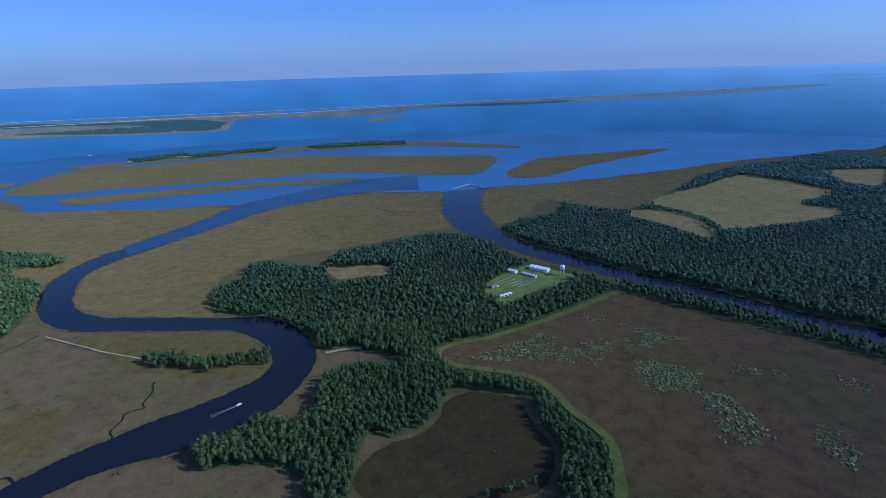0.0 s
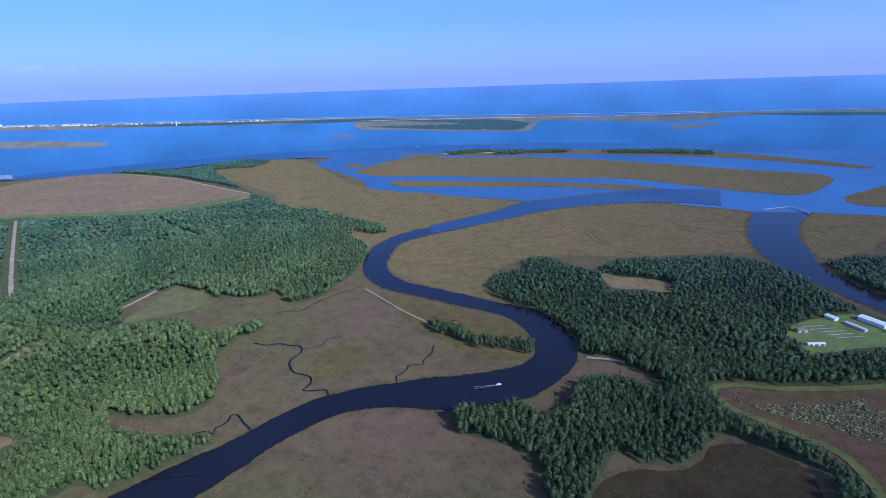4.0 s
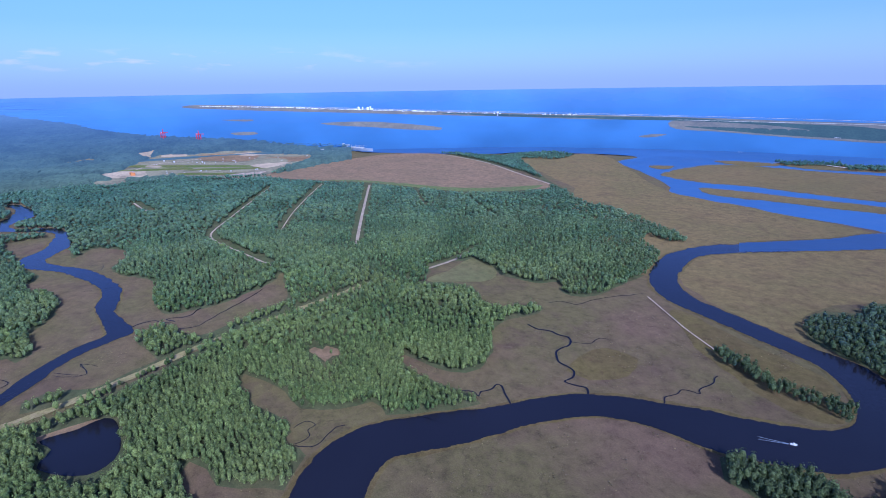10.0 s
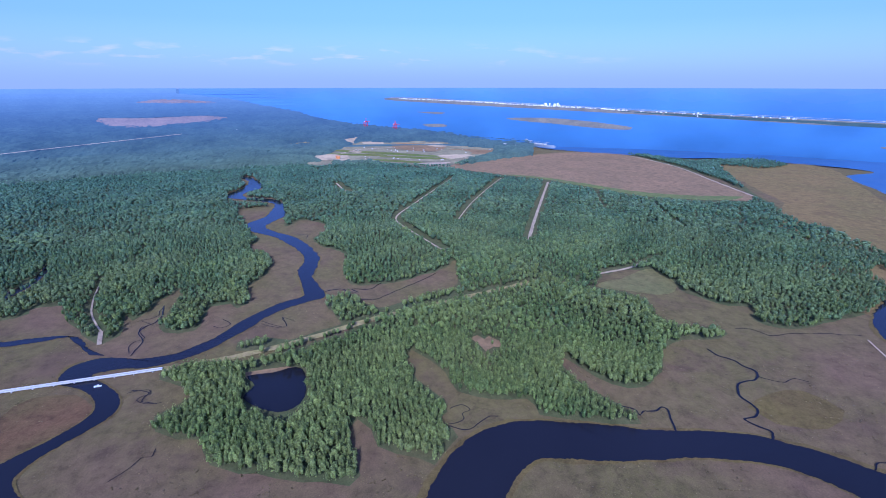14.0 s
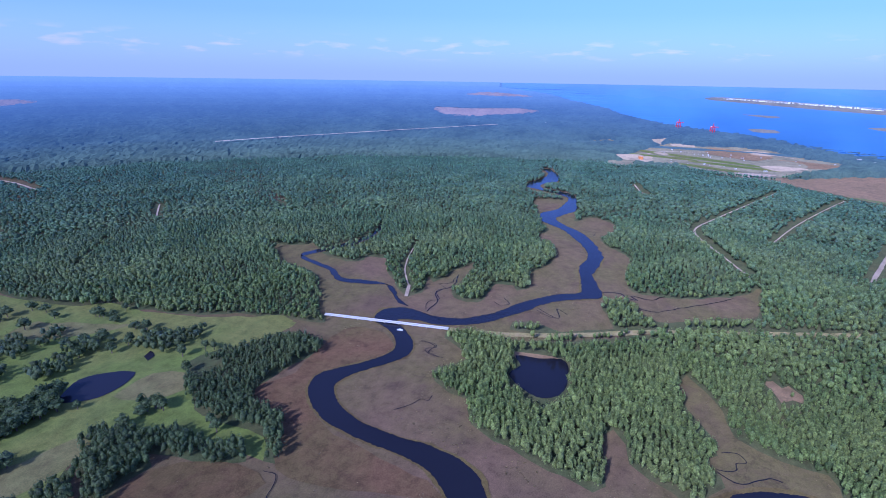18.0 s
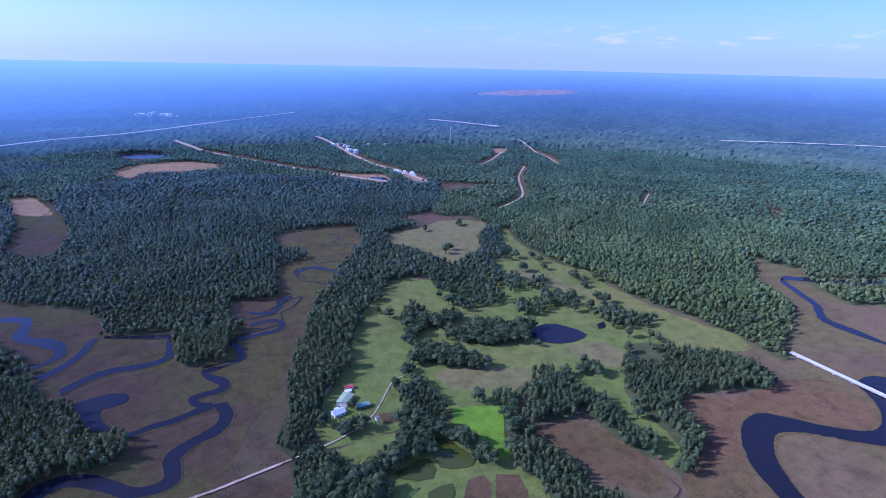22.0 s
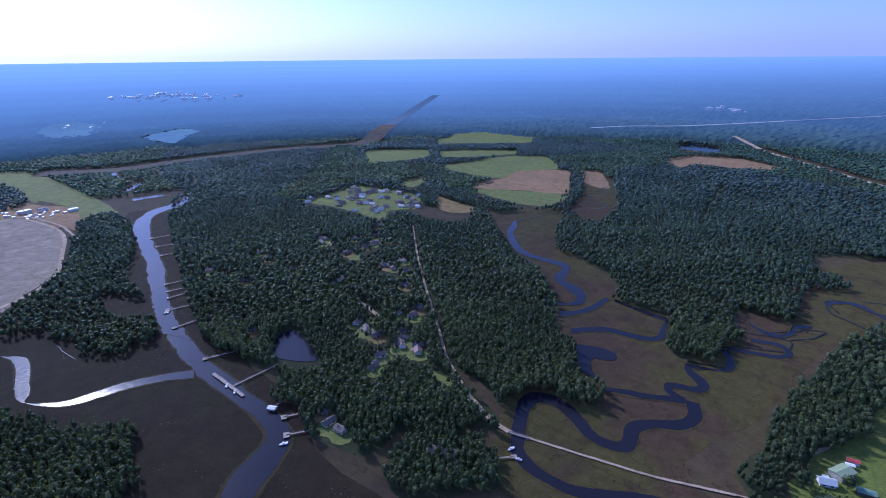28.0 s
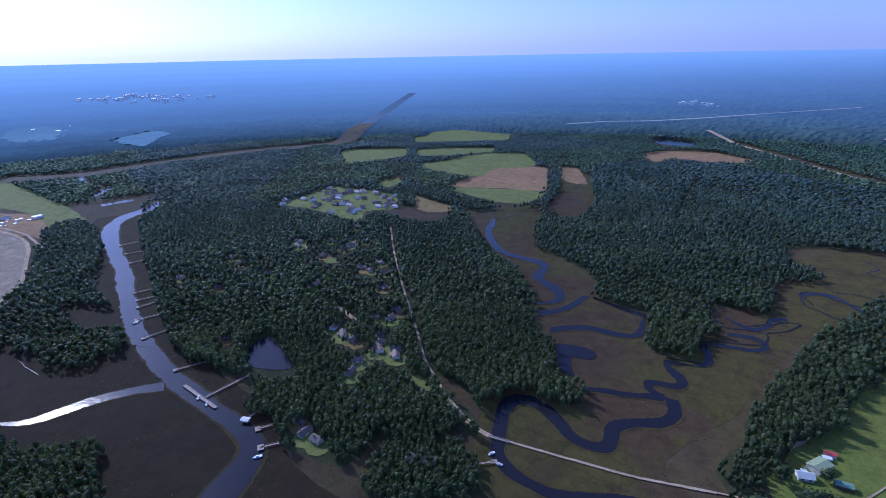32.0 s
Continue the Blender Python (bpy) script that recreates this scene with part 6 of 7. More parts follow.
LONE = []
OAK_WOODS = ("east_", "canal_", "point_", "dike_", "low_", "spit_", "bank_", "pasture_", "lower_", "farm_", "lane_", "yard_", "clump", "cape_", "shore_w", "house_",
             "field_", "west_p", "dock_", "plant_", "village_", "isle_", "big_")
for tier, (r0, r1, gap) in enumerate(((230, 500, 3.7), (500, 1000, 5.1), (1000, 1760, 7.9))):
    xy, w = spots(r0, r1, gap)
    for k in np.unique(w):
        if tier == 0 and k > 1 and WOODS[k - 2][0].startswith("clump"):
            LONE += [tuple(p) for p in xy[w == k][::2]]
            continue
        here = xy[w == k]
        # farther trees take the leaf colours with more painted haze
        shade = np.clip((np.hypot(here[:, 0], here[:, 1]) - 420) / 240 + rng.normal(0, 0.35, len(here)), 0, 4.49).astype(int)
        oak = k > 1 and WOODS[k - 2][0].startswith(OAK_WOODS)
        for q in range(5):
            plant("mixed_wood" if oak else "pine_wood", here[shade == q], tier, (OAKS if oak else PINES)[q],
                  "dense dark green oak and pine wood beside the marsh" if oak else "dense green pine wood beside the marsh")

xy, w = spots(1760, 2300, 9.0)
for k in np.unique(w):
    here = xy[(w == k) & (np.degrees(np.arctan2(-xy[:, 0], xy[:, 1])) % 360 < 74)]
    # the leaf colour with the most painted haze
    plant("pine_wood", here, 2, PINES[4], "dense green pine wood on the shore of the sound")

# ---- distant woods: the tops of the trees as one rough sheet ----
steps = [1700 * 1.015 ** i for i in range(189)]
turns = np.arange(72, 300, 0.3)
R_, A_ = np.meshgrid(np.array(steps), np.radians(turns), indexing="ij")
PX, PY = -R_ * np.sin(A_), R_ * np.cos(A_)
clear = inside(coast + arc, PX, PY)
dip = np.zeros(PX.shape, bool)
for name, kind, line in FIELDS:
    if raised(name, line):
        clear |= inside(line, PX, PY) & (R_ < 9000)
    elif kind not in ("gold", "heath", "olive", "fen", "sedge"):
        dip |= inside(line, PX, PY)
V = []
for i, r in enumerate(steps):
    for j, a in enumerate(turns):
        r_, a_ = r * (1 + rng.uniform(-0.005, 0.005)), a + rng.uniform(-0.1, 0.1)
        x, y = -r_ * math.sin(radians(a_)), r_ * math.cos(radians(a_))
        V.append(far(x, y, -1.0 if dip[i, j] else 2.0 if i == 0 else 9 + 7 * rng.random() + 4 * noise.noise((x * 0.004, y * 0.004, 0))))
n = len(turns)
F = [(i * n + j, i * n + j + 1, (i + 1) * n + j + 1, (i + 1) * n + j) for i in range(len(steps) - 1) for j in range(n - 1) if not clear[i, j]]
F = [f[::-1] for f in F]
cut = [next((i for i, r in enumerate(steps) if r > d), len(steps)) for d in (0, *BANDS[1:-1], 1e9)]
# each band of tree tops glows with its own painted haze
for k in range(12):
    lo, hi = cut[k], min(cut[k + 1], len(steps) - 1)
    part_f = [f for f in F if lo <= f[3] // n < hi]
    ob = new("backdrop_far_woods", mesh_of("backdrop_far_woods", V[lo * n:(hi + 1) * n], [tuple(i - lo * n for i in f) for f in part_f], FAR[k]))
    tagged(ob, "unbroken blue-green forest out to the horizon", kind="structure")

# ---- grey shrubs on the diked marsh ----
for name, line in SHRUBS:
    L = np.array(line)
    box = [(rng.uniform(L[:, 0].min(), L[:, 0].max()), rng.uniform(L[:, 1].min(), L[:, 1].max())) for k in range(int(np.prod(np.ptp(L, axis=0)) / 4))]
    P = np.array(box)
    keep = inside([tuple(p) for p in L], P[:, 0], P[:, 1])
    keep &= np.array([noise.noise((x * 0.02, y * 0.02, 4.0)) + 0.4 * noise.noise((x * 0.1, y * 0.1, 2.0)) > -0.06 for x, y in box])
    ob = plant("shrub_scatter", P[keep], 3, SHRUB, "pale grey-green shrubs scattered over the diked marsh", 0.3, 0.85)

# ---- rush tussocks on the near marsh ----
SHAPES.append([blob(4, 1, rng.uniform(0.5, 1.1), rng.uniform(0.5, 0.9), -0.15) for k in range(8)])
TX, TY = rng.uniform(-640, 640, 90000), rng.uniform(-640, 640, 90000)
wet = np.zeros((NC, NC), np.int16)
dry, wood = wood, wet
for name, line in RIVERS:
    for k in range(0, len(line) - 2, 2):
        brush([line[k], line[k + 1], line[k + 3], line[k + 2]], 1)
for name, line in PONDS:
    brush(line, 1)
for name, kind, line in FIELDS:
    if kind not in ("gold", "heath", "olive", "fen", "sedge"):
        brush(line, 1)
wet, wood = wood, dry
cell = (np.clip(((TY + HALF) / CELL).astype(int), 0, NC - 1), np.clip(((TX + HALF) / CELL).astype(int), 0, NC - 1))
grow = np.sin(TX * 0.05 + 2 * np.sin(TY * 0.031)) * np.sin(TY * 0.043 + 2 * np.sin(TX * 0.027)) + 0.7 * np.sin(TX * 0.17 + TY * 0.13) * np.sin(TY * 0.19 - TX * 0.11)
ok = (wood[cell] == 0) & (wet[cell] == 0) & (grow > 0.3) & (np.hypot(TX, TY) < 640) & (np.hypot(TX, TY) > 230)
plant("marsh_tussocks", np.c_[TX, TY][ok], 4, TUSSOCK, "dark tussocks of rush scattered over the brown marsh", 0.4, 1.0)


# ---- made things ----
WHITE = paint("white_paint", (0.78, 0.78, 0.76), 0.5, vary=0.12)
CONCRETE = paint("pale_concrete", (0.55, 0.53, 0.49), 0.85)
PLANK = paint("weathered_planks", (0.36, 0.30, 0.24), 0.85, vary=0.35, scale=1.5)
TIMBER = paint("dark_piles", (0.14, 0.11, 0.09), 0.9)
GREY_ROOF = paint("grey_shingles", (0.17, 0.145, 0.125), 0.85, vary=0.35, scale=1.2)
BROWN_ROOF = paint("brown_shingles", (0.26, 0.19, 0.15), 0.85, vary=0.35, scale=1.2)
GREEN_ROOF = paint("green_sheet_metal", (0.30, 0.36, 0.20), 0.75, 0.0, vary=0.15)
TEAL_ROOF = paint("teal_sheet_metal", (0.15, 0.25, 0.18), 0.75, 0.0, vary=0.15)
BLUE_ROOF = paint("pale_blue_sheet_metal", (0.62, 0.66, 0.62), 0.75, 0.0, vary=0.1)
RED = paint("faded_red_paint", (0.45, 0.07, 0.06), 0.5)
CRANE_RED = paint("crane_red", (0.65, 0.05, 0.07), 0.5)
BRICK = paint("tan_brick", (0.42, 0.31, 0.24), 0.85)
SIDING = paint("cream_siding", (0.62, 0.58, 0.50), 0.7)
HULL = paint("grey_hull", (0.38, 0.41, 0.44), 0.5)
BLUE_WALL = paint("blue_cladding", (0.16, 0.27, 0.45), 0.5)
ORANGE = paint("orange_paint", (0.65, 0.25, 0.06), 0.6)
GLASS = paint("window_glass", (0.03, 0.04, 0.05), 0.1)
FOAM = paint("foam", (0.42, 0.45, 0.48), 0.6, vary=0.3, scale=0.3)


def box(bm, w, d, h, x=0.0, y=0.0, z=0.0):
    """A box with its base centre at x, y, z."""
    made = bmesh.ops.create_cube(bm, size=1.0)["verts"]
    for v in made:
        v.co = Vector((v.co.x * w + x, v.co.y * d + y, (v.co.z + 0.5) * h + z))
    return made


def tube(bm, r, h, x=0.0, y=0.0, z=0.0, top=None, sides=10):
    made = bmesh.ops.create_cone(bm, cap_ends=True, segments=sides, radius1=r, radius2=r if top is None else top, depth=h)["verts"]
    for v in made:
        v.co += Vector((x, y, z + h / 2))
    return made


def stand(name, at, turn, label, category, z=0.0, group=""):
    """An Empty at the base of a thing."""
    ob = new(name)
    ob.empty_display_size = 1.0
    x, y, z = far(at[0], at[1], z)
    k = math.hypot(x, y) / math.hypot(*at[:2])
    ob.matrix_world = pose(x, y, z, 0, 0, turn) @ Matrix.Scale(k, 4)
    return tagged(ob, label, category, group)


def piece(name, shape, args, material, parent, label=""):
    bm = bmesh.new()
    shape(bm, *args)
    return part(name, bm, material, parent, label)


def gable(bm, w, d, z, rise, over=0.6):
    """A pitched roof with thickness and eaves; the ridge runs along x."""
    for side in (-1, 1):
        v = [bm.verts.new(p) for p in ((-w / 2 - over, 0, z + rise), (w / 2 + over, 0, z + rise),
                                       (w / 2 + over, side * (d / 2 + over), z - over * 2 * rise / d), (-w / 2 - over, side * (d / 2 + over), z - over * 2 * rise / d))]
        u = [bm.verts.new(p.co + Vector((0, 0, 0.25))) for p in v]
        bm.faces.new(v)
        bm.faces.new(u)
        for i in range(4):
            bm.faces.new((v[i], v[(i + 1) % 4], u[(i + 1) % 4], u[i]))
    bmesh.ops.recalc_face_normals(bm, faces=bm.faces)


def gable_walls(bm, w, d, h, rise):
    box(bm, w, d, h)
    for x in (-w / 2, w / 2):
        a = [bm.verts.new((x, y, z)) for y, z in ((-d / 2, h), (d / 2, h), (0, h + rise))]
        bm.faces.new(a)


def house(at, turn, w, d, h, wall, roof, label, category="house", group="", chimney=True, porch=True, windows=2):
    ob = stand("house", at, turn, label, category, 0, group)
    rise = d * 0.32
    walls = piece("wall", gable_walls, (w, d, h, rise), wall, ob)
    piece("roof", gable, (w, d, h, rise), roof, ob)
    if chimney:
        piece("chimney", box, (0.9, 0.9, rise + 1.6, w * 0.22, d * 0.12, h), BRICK, ob)
    if porch:
        piece("porch_roof", box, (w * 0.4, 3.0, 0.25, -w * 0.1, -d / 2 - 1.5, h * 0.8), roof, ob)
        for s in (-1, 1):
            piece("porch_post", box, (0.25, 0.25, h * 0.8, -w * 0.1 + s * w * 0.18, -d / 2 - 2.8, 0), WHITE, ob)
    piece("door", box, (1.1, 0.12, 2.1, -w * 0.1, -d / 2 - 0.04, 0.1), TIMBER, ob)
    for k in range(windows):
        x = w * (k + 0.5) / windows - w / 2
        for s in (-1, 1):
            piece("window", box, (1.4, 0.12, 1.3, x + (2.0 if s < 0 and abs(x + w * 0.1) < 1.6 else 0), s * (d / 2 + 0.03), 1.0), GLASS, ob)
    return ob


def shed(at, turn, w, d, h, wall, roof, label, category="building", group="", doors=2):
    """A long low building under a shallow sheet roof."""
    ob = stand("shed", at, turn, label, category, 0, group)
    rise = d * 0.12
    piece("wall", gable_walls, (w, d, h, rise), wall, ob)
    piece("roof", gable, (w, d, h, rise, 0.4), roof, ob)
    for k in range(doors):
        piece("door", box, (min(3.5, w / doors * 0.6), 0.12, h * 0.75, w * (k + 0.5) / doors - w / 2, -d / 2 - 0.04, 0.05), TIMBER, ob)
    return ob


def block(at, turn, w, d, h, wall, roof, label, group=""):
    """A flat-roofed industrial hall with a parapet and roof plant."""
    ob = stand("hall", at, turn, label, "building", 0, group)
    piece("wall", box, (w, d, h), wall, ob)
    piece("roof", box, (w + 0.6, d + 0.6, 0.5, 0, 0, h), roof, ob)
    for k in range(3):
        piece("vent", box, (w * 0.07, d * 0.12, 1.4, w * (0.3 * k - 0.3), d * 0.15, h + 0.5), CONCRETE, ob)
    return ob


def span(a, b):
    """Length, bearing and middle of a line on the ground."""
    d = Vector(b) - Vector(a)
    return d.length, math.degrees(math.atan2(d.y, d.x)), (Vector(a) + Vector(b)) / 2


# ---- road bridge over the creek ----
def bridge(a, b, width, height, name, label, gap=14.0, surface=None):
    surface = surface or CONCRETE
    length, turn, mid = span(a, b)
    ob = stand(name, mid, turn, label, "bridge")
    piece("deck", box, (length, width, 0.5, 0, 0, height), surface, ob)
    for s in (-1, 1):
        piece("parapet", box, (length, 0.25, 0.55, 0, s * (width / 2 - 0.15), height + 0.5), surface, ob)
        piece("girder", box, (length, 0.5, 0.5, 0, s * width * 0.3, height - 0.5), CONCRETE, ob)
    n = max(2, int(length / gap))
    for k in range(n):
        x = -length / 2 + length * (k + 0.5) / n
        cap = piece("pier_cap", box, (0.9, width * 0.95, 0.4, x, 0, height - 0.9), CONCRETE, ob)
        for s in (-1, 0, 1):
            piece("pile", box, (0.5, 0.5, height + 0.2, x, s * width * 0.35, -1.0), CONCRETE, cap)
    return ob


bridge((-437.2, -324.3), (-460.0, -189.2), 3.8, 1.6, "road_bridge", "long white concrete road bridge across a dark tidal creek")
bridge((152.6, -270.8), (138.2, -273.5), 2.2, 0.6, "causeway_bridge", "short wooden bridge between two marsh causeways", 6.0, PLANK)

# ---- the farm ----
shed((-31.0, -359.1), 60, 13, 8.5, 3.6, SIDING, GREEN_ROOF, "farm shed with a pale green metal roof on the pasture", doors=3)
shed((-43.4, -349.0), 8, 9, 4.6, 2.6, TIMBER, TEAL_ROOF, "small barn with a teal metal roof beside a dirt lane", doors=1)
house((-24.2, -345.0), 20, 8.5, 6, 2.8, WHITE, BLUE_ROOF, "white farmhouse with a pale blue metal roof", chimney=False)
shed((-36.3, -375.7), 10, 6.5, 3.4, 2.4, WHITE, RED, "white shed with a faded red roof beside the farm shed", doors=1)
shed((-34.7, -370.5), 10, 4.5, 2.6, 2.2, WHITE, WHITE, "small white shed behind the farm shed", doors=1)
tower = stand("deer_stand", (-50.1, -326.8), 15, "small white lookout hut on four posts", "hut")
piece("cabin", box, (2.6, 2.6, 2.4, 0, 0, 3.2), WHITE, tower)
piece("roof", box, (3.2, 3.2, 0.25, 0, 0, 5.6), GREY_ROOF, tower)
for sx in (-1, 1):
    for sy in (-1, 1):
        piece("leg", box, (0.25, 0.25, 3.2, sx * 1.1, sy * 1.1, 0), TIMBER, tower)

# ---- the yard by the canal ----
shed((118.8, 645.9), 142, 25, 9, 4, WHITE, WHITE, "long white metal hall beside a mown field", doors=4)
shed((102.4, 627.0), 138, 21, 4, 2.6, CONCRETE, CONCRETE, "low grey open shed in the mown yard", doors=5)
shed((83.5, 641.0), 138, 11, 6, 3, WHITE, BLUE_ROOF, "white workshop with a pale roof at the yard edge")
shed((66.1, 566.5), 30, 16, 3, 2.4, WHITE, WHITE, "narrow white shed along the yard fence", doors=3)
shed((55.3, 593.9), 30, 9, 6, 3, SIDING, BROWN_ROOF, "cream shed with a brown roof in the yard", doors=1)
tank = stand("water_tank", (143.7, 625.7), 0, "white water tank on four steel legs", "tank")
bm = bmesh.new()
tube(bm, 3.0, 4.0, 0, 0, 9.0, sides=16)
part("bowl", bm, WHITE, tank)
piece("lid", tube, (3.1, 1.2, 0, 0, 13.0, 0.3), WHITE, tank)
for sx in (-1, 1):
    for sy in (-1, 1):
        piece("leg", box, (0.35, 0.35, 9.2, sx * 1.9, sy * 1.9, 0), WHITE, tank)
row_a, row_b = Vector((66.8, 612.1)), Vector((79.1, 586.8))
for k in range(5):
    at = row_a.lerp(row_b, k / 4) + Vector((k * 4.0, k * 3.0))
    trestle = stand("bench_row", at, 35, "long pale rack in the mown yard", "rack", 0, "racks in the yard")
    piece("top", box, (26, 0.5, 0.15, 0, 0, 0.8), CONCRETE, trestle)
    for s in (-14, 0, 14):
        piece("leg", box, (0.2, 0.5, 0.8, s, 0, 0), PLANK, trestle)

# ---- the boom across the canal's mouth ----
boom_line = ((14.6, 1141.0), (37.6, 1167.1), (56.3, 1188.9), (72.8, 1168.3), (86.0, 1143.0))
for a, b in zip(boom_line, boom_line[1:]):
    length, turn, mid = span(a, b)
    pier = stand("boom_pier", mid, turn, "pale timber barrier on piles across the canal mouth", "barrier", 0, "canal barrier")
    piece("walkway", box, (length, 2.4, 0.5, 0, 0, 1.6), PLANK, pier)
    piece("rail", box, (length, 0.25, 0.25, 0, 1.0, 2.8), WHITE, pier)
    for k in range(5):
        piece("pile", tube, (0.35, 3.6, length * (k / 4 - 0.5) * 0.96, 0, -0.5), TIMBER, pier)


# ---- docks ----
def dock(a, b, width=1.8, head=0.0, label="long narrow wooden dock on piles across the marsh"):
    length, turn, mid = span(a, b)
    ob = stand("dock", mid, turn, label, "dock", 0, "docks along the creek")
    piece("walkway", box, (length, width, 0.2, 0, 0, 1.3), PLANK, ob)
    piece("rail", box, (length, 0.1, 0.1, 0, width / 2, 2.2), PLANK, ob)
    n = max(3, int(length / 5))
    for k in range(n):
        piece("pile", box, (0.25, 0.25, 2.6, length * ((k + 0.5) / n - 0.5), width / 2 * (1 if k % 2 else -1), -0.4), TIMBER, ob)
    if head:
        piece("pier_head", box, (4.0, head, 0.25, -length / 2, 0, 1.25), PLANK, ob)
    return ob


for a, b, head in (((486.3, -208.8), (476.3, -282.0), 5), ((529.1, -224.0), (514.3, -264.0), 9), ((557.4, -239.4), (552.2, -269.2), 5),
                   ((575.0, -247.8), (569.0, -266.8), 4), ((596.8, -255.9), (590.4, -276.1), 4), ((695.8, -299.1), (676.6, -354.6), 6),
                   ((735.8, -312.4), (708.5, -367.5), 6), ((777.6, -325.2), (764.5, -368.3), 5), ((409.8, -196.4), (399.0, -220.2), 5),
                   ((354.0, -187.0), (351.7, -225.9), 0), ((289.5, -187.7), (284.3, -196.4), 6), ((272.2, -176.8), (263.7, -188.9), 7),
                   ((305.3, -188.2), (306.3, -197.8), 0), ((137.2, -251.9), (145.6, -243.6), 4)):
    dock(a, b, 1.3, head * 0.8)
dock((383.0, -188.1), (335.7, -185.1), 2.8, 0, "broad floating dock with boat slips along the creek")
hut = stand("boat_house", (304.1, -188.4), 20, "open boat house with a white roof over the water", "boat house")
piece("roof", gable, (5.4, 3.4, 2.8, 0.7), WHITE, hut)
piece("floor", box, (5.4, 3.4, 0.3, 0, 0, 0.9), PLANK, hut)
for sx in (-1, 1):
    for sy in (-1, 1):
        piece("post", box, (0.25, 0.25, 3.6, sx * 2.5, sy * 1.5, -0.6), TIMBER, hut)


# ---- boats ----
def hull(bm, length, beam, high):
    """A pointed, flared hull."""
    rows = []
    for u in np.linspace(0, 1, 8):
        half = beam / 2 * (1 if u < 0.5 else 1 - ((u - 0.5) / 0.5) ** 2.2)
        x = (u - 0.5) * length
        rows.append([bm.verts.new(p) for p in ((x, -half, high * (1 + 0.25 * u * u)), (x, -half * 0.7, 0), (x, half * 0.7, 0), (x, half, high * (1 + 0.25 * u * u)))])
    for p, q in zip(rows, rows[1:]):
        for k in range(3):
            bm.faces.new((p[k], q[k], q[k + 1], p[k + 1]))
        bm.faces.new((p[3], q[3], q[0], p[0]))
    bm.faces.new(rows[0][::-1])
    bmesh.ops.recalc_face_normals(bm, faces=bm.faces)


def boat(at, turn, length, label):
    ob = stand("motor_boat", at, turn, label, "boat", 0.45)
    beam = length * 0.32
    piece("hull", hull, (length, beam, 0.9), WHITE, ob)
    piece("cabin", box, (length * 0.25, beam * 0.6, 0.9, length * 0.02, 0, 0.85), WHITE, ob)
    piece("windscreen", box, (0.1, beam * 0.55, 0.5, length * 0.16, 0, 1.3), GLASS, ob)
    piece("outboard_motor", box, (0.5, 0.5, 1.0, -length / 2 - 0.2, 0, 0.3), TIMBER, ob)
    return ob


boat_at, boat_to = (-169.4, 364.8), (-192.5, 345.2)
length_, wake_turn, _ = span(boat_to, boat_at)
boat(boat_at, wake_turn, 4.4, "small white motor boat under way on the creek")
wake = stand("boat_wake", boat_at, wake_turn, "thin white foam wake behind a motor boat", "wake", 0.6)
for s in (-1, 1):
    bm = bmesh.new()
    v = [bm.verts.new(p) for p in ((-3, s * 0.5, 0), (-22, s * 1.7, 0), (-22, s * 1.45, 0), (-3, s * 0.1, 0))]
    u = [bm.verts.new(p.co + Vector((0, 0, 0.05))) for p in v]
    for i in range(4):
        bm.faces.new((v[i], v[(i + 1) % 4], u[(i + 1) % 4], u[i]))
    bm.faces.new(u)
    bmesh.ops.recalc_face_normals(bm, faces=bm.faces)
    part("foam_streak", bm, FOAM, wake)
boat((-438.6, -233.8), 100, 6.0, "small white boat on the creek below the bridge")
boat((142.5, -257.3), 70, 5.5, "white boat moored at a wooden dock")
boat((133.6, -251.8), 20, 4.5, "white boat moored at the dock head")
boat((524.8, -220.0), 80, 5.5, "white boat at a creek dock")
boat((358.9, -185.5), -50, 5.5, "white boat in a slip of the floating dock")
boat((346.2, -184.5), -50, 5.0, "small white boat in a slip of the floating dock")
boat((266.8, -170.2), 60, 6.0, "white boat moored at the end of a dock")
boat((-1229.5, 1862.1), 40, 14.0, "white boat far out on the sound")
boat((-1310.0, 2645.2), 10, 30.0, "white ferry far out on the sound")
boat((-3917.2, 2578.1), 10, 30.0, "distant white boat off the barrier island")


# ---- ship and cranes at the river wharf ----
def ship(at, turn, length):
    ob = stand("cargo_ship", at, turn, "grey cargo ship moored at the river wharf", "ship")
    piece("hull", hull, (length, length * 0.14, length * 0.045), HULL, ob)
    piece("deckhouse", box, (length * 0.12, length * 0.11, length * 0.055, -length * 0.28, 0, length * 0.05), HULL, ob)
    piece("funnel", box, (length * 0.04, length * 0.05, length * 0.08, -length * 0.36, 0, length * 0.05), HULL, ob)
    for k in range(4):
        mast = piece("mast", box, (1.2, 1.2, length * 0.06, length * (0.12 * k - 0.12), 0, length * 0.05), HULL, ob)
        piece("boom", box, (length * 0.09, 0.8, 0.8, length * (0.12 * k - 0.08), 0, length * 0.10), HULL, mast)
    for k in range(3):
        piece("hatch", box, (length * 0.08, length * 0.09, length * 0.02, length * (0.12 * k - 0.06), 0, length * 0.05), CONCRETE, ob)
    return ob


ship_a, ship_b = (-2219.3, 669.5), (-2051.7, 757.6)
ship_len, ship_turn, ship_mid = span(ship_a, ship_b)
ship(ship_mid, ship_turn, ship_len)
length_, turn_, mid_ = span((-2433.4, 499.1), (-2120.5, 644.6))
wharf = stand("wharf", mid_, turn_, "long pale wharf along the river shore", "wharf")
piece("deck", box, (length_, 12, 1.2, 0, 0, 2.0), CONCRETE, wharf)
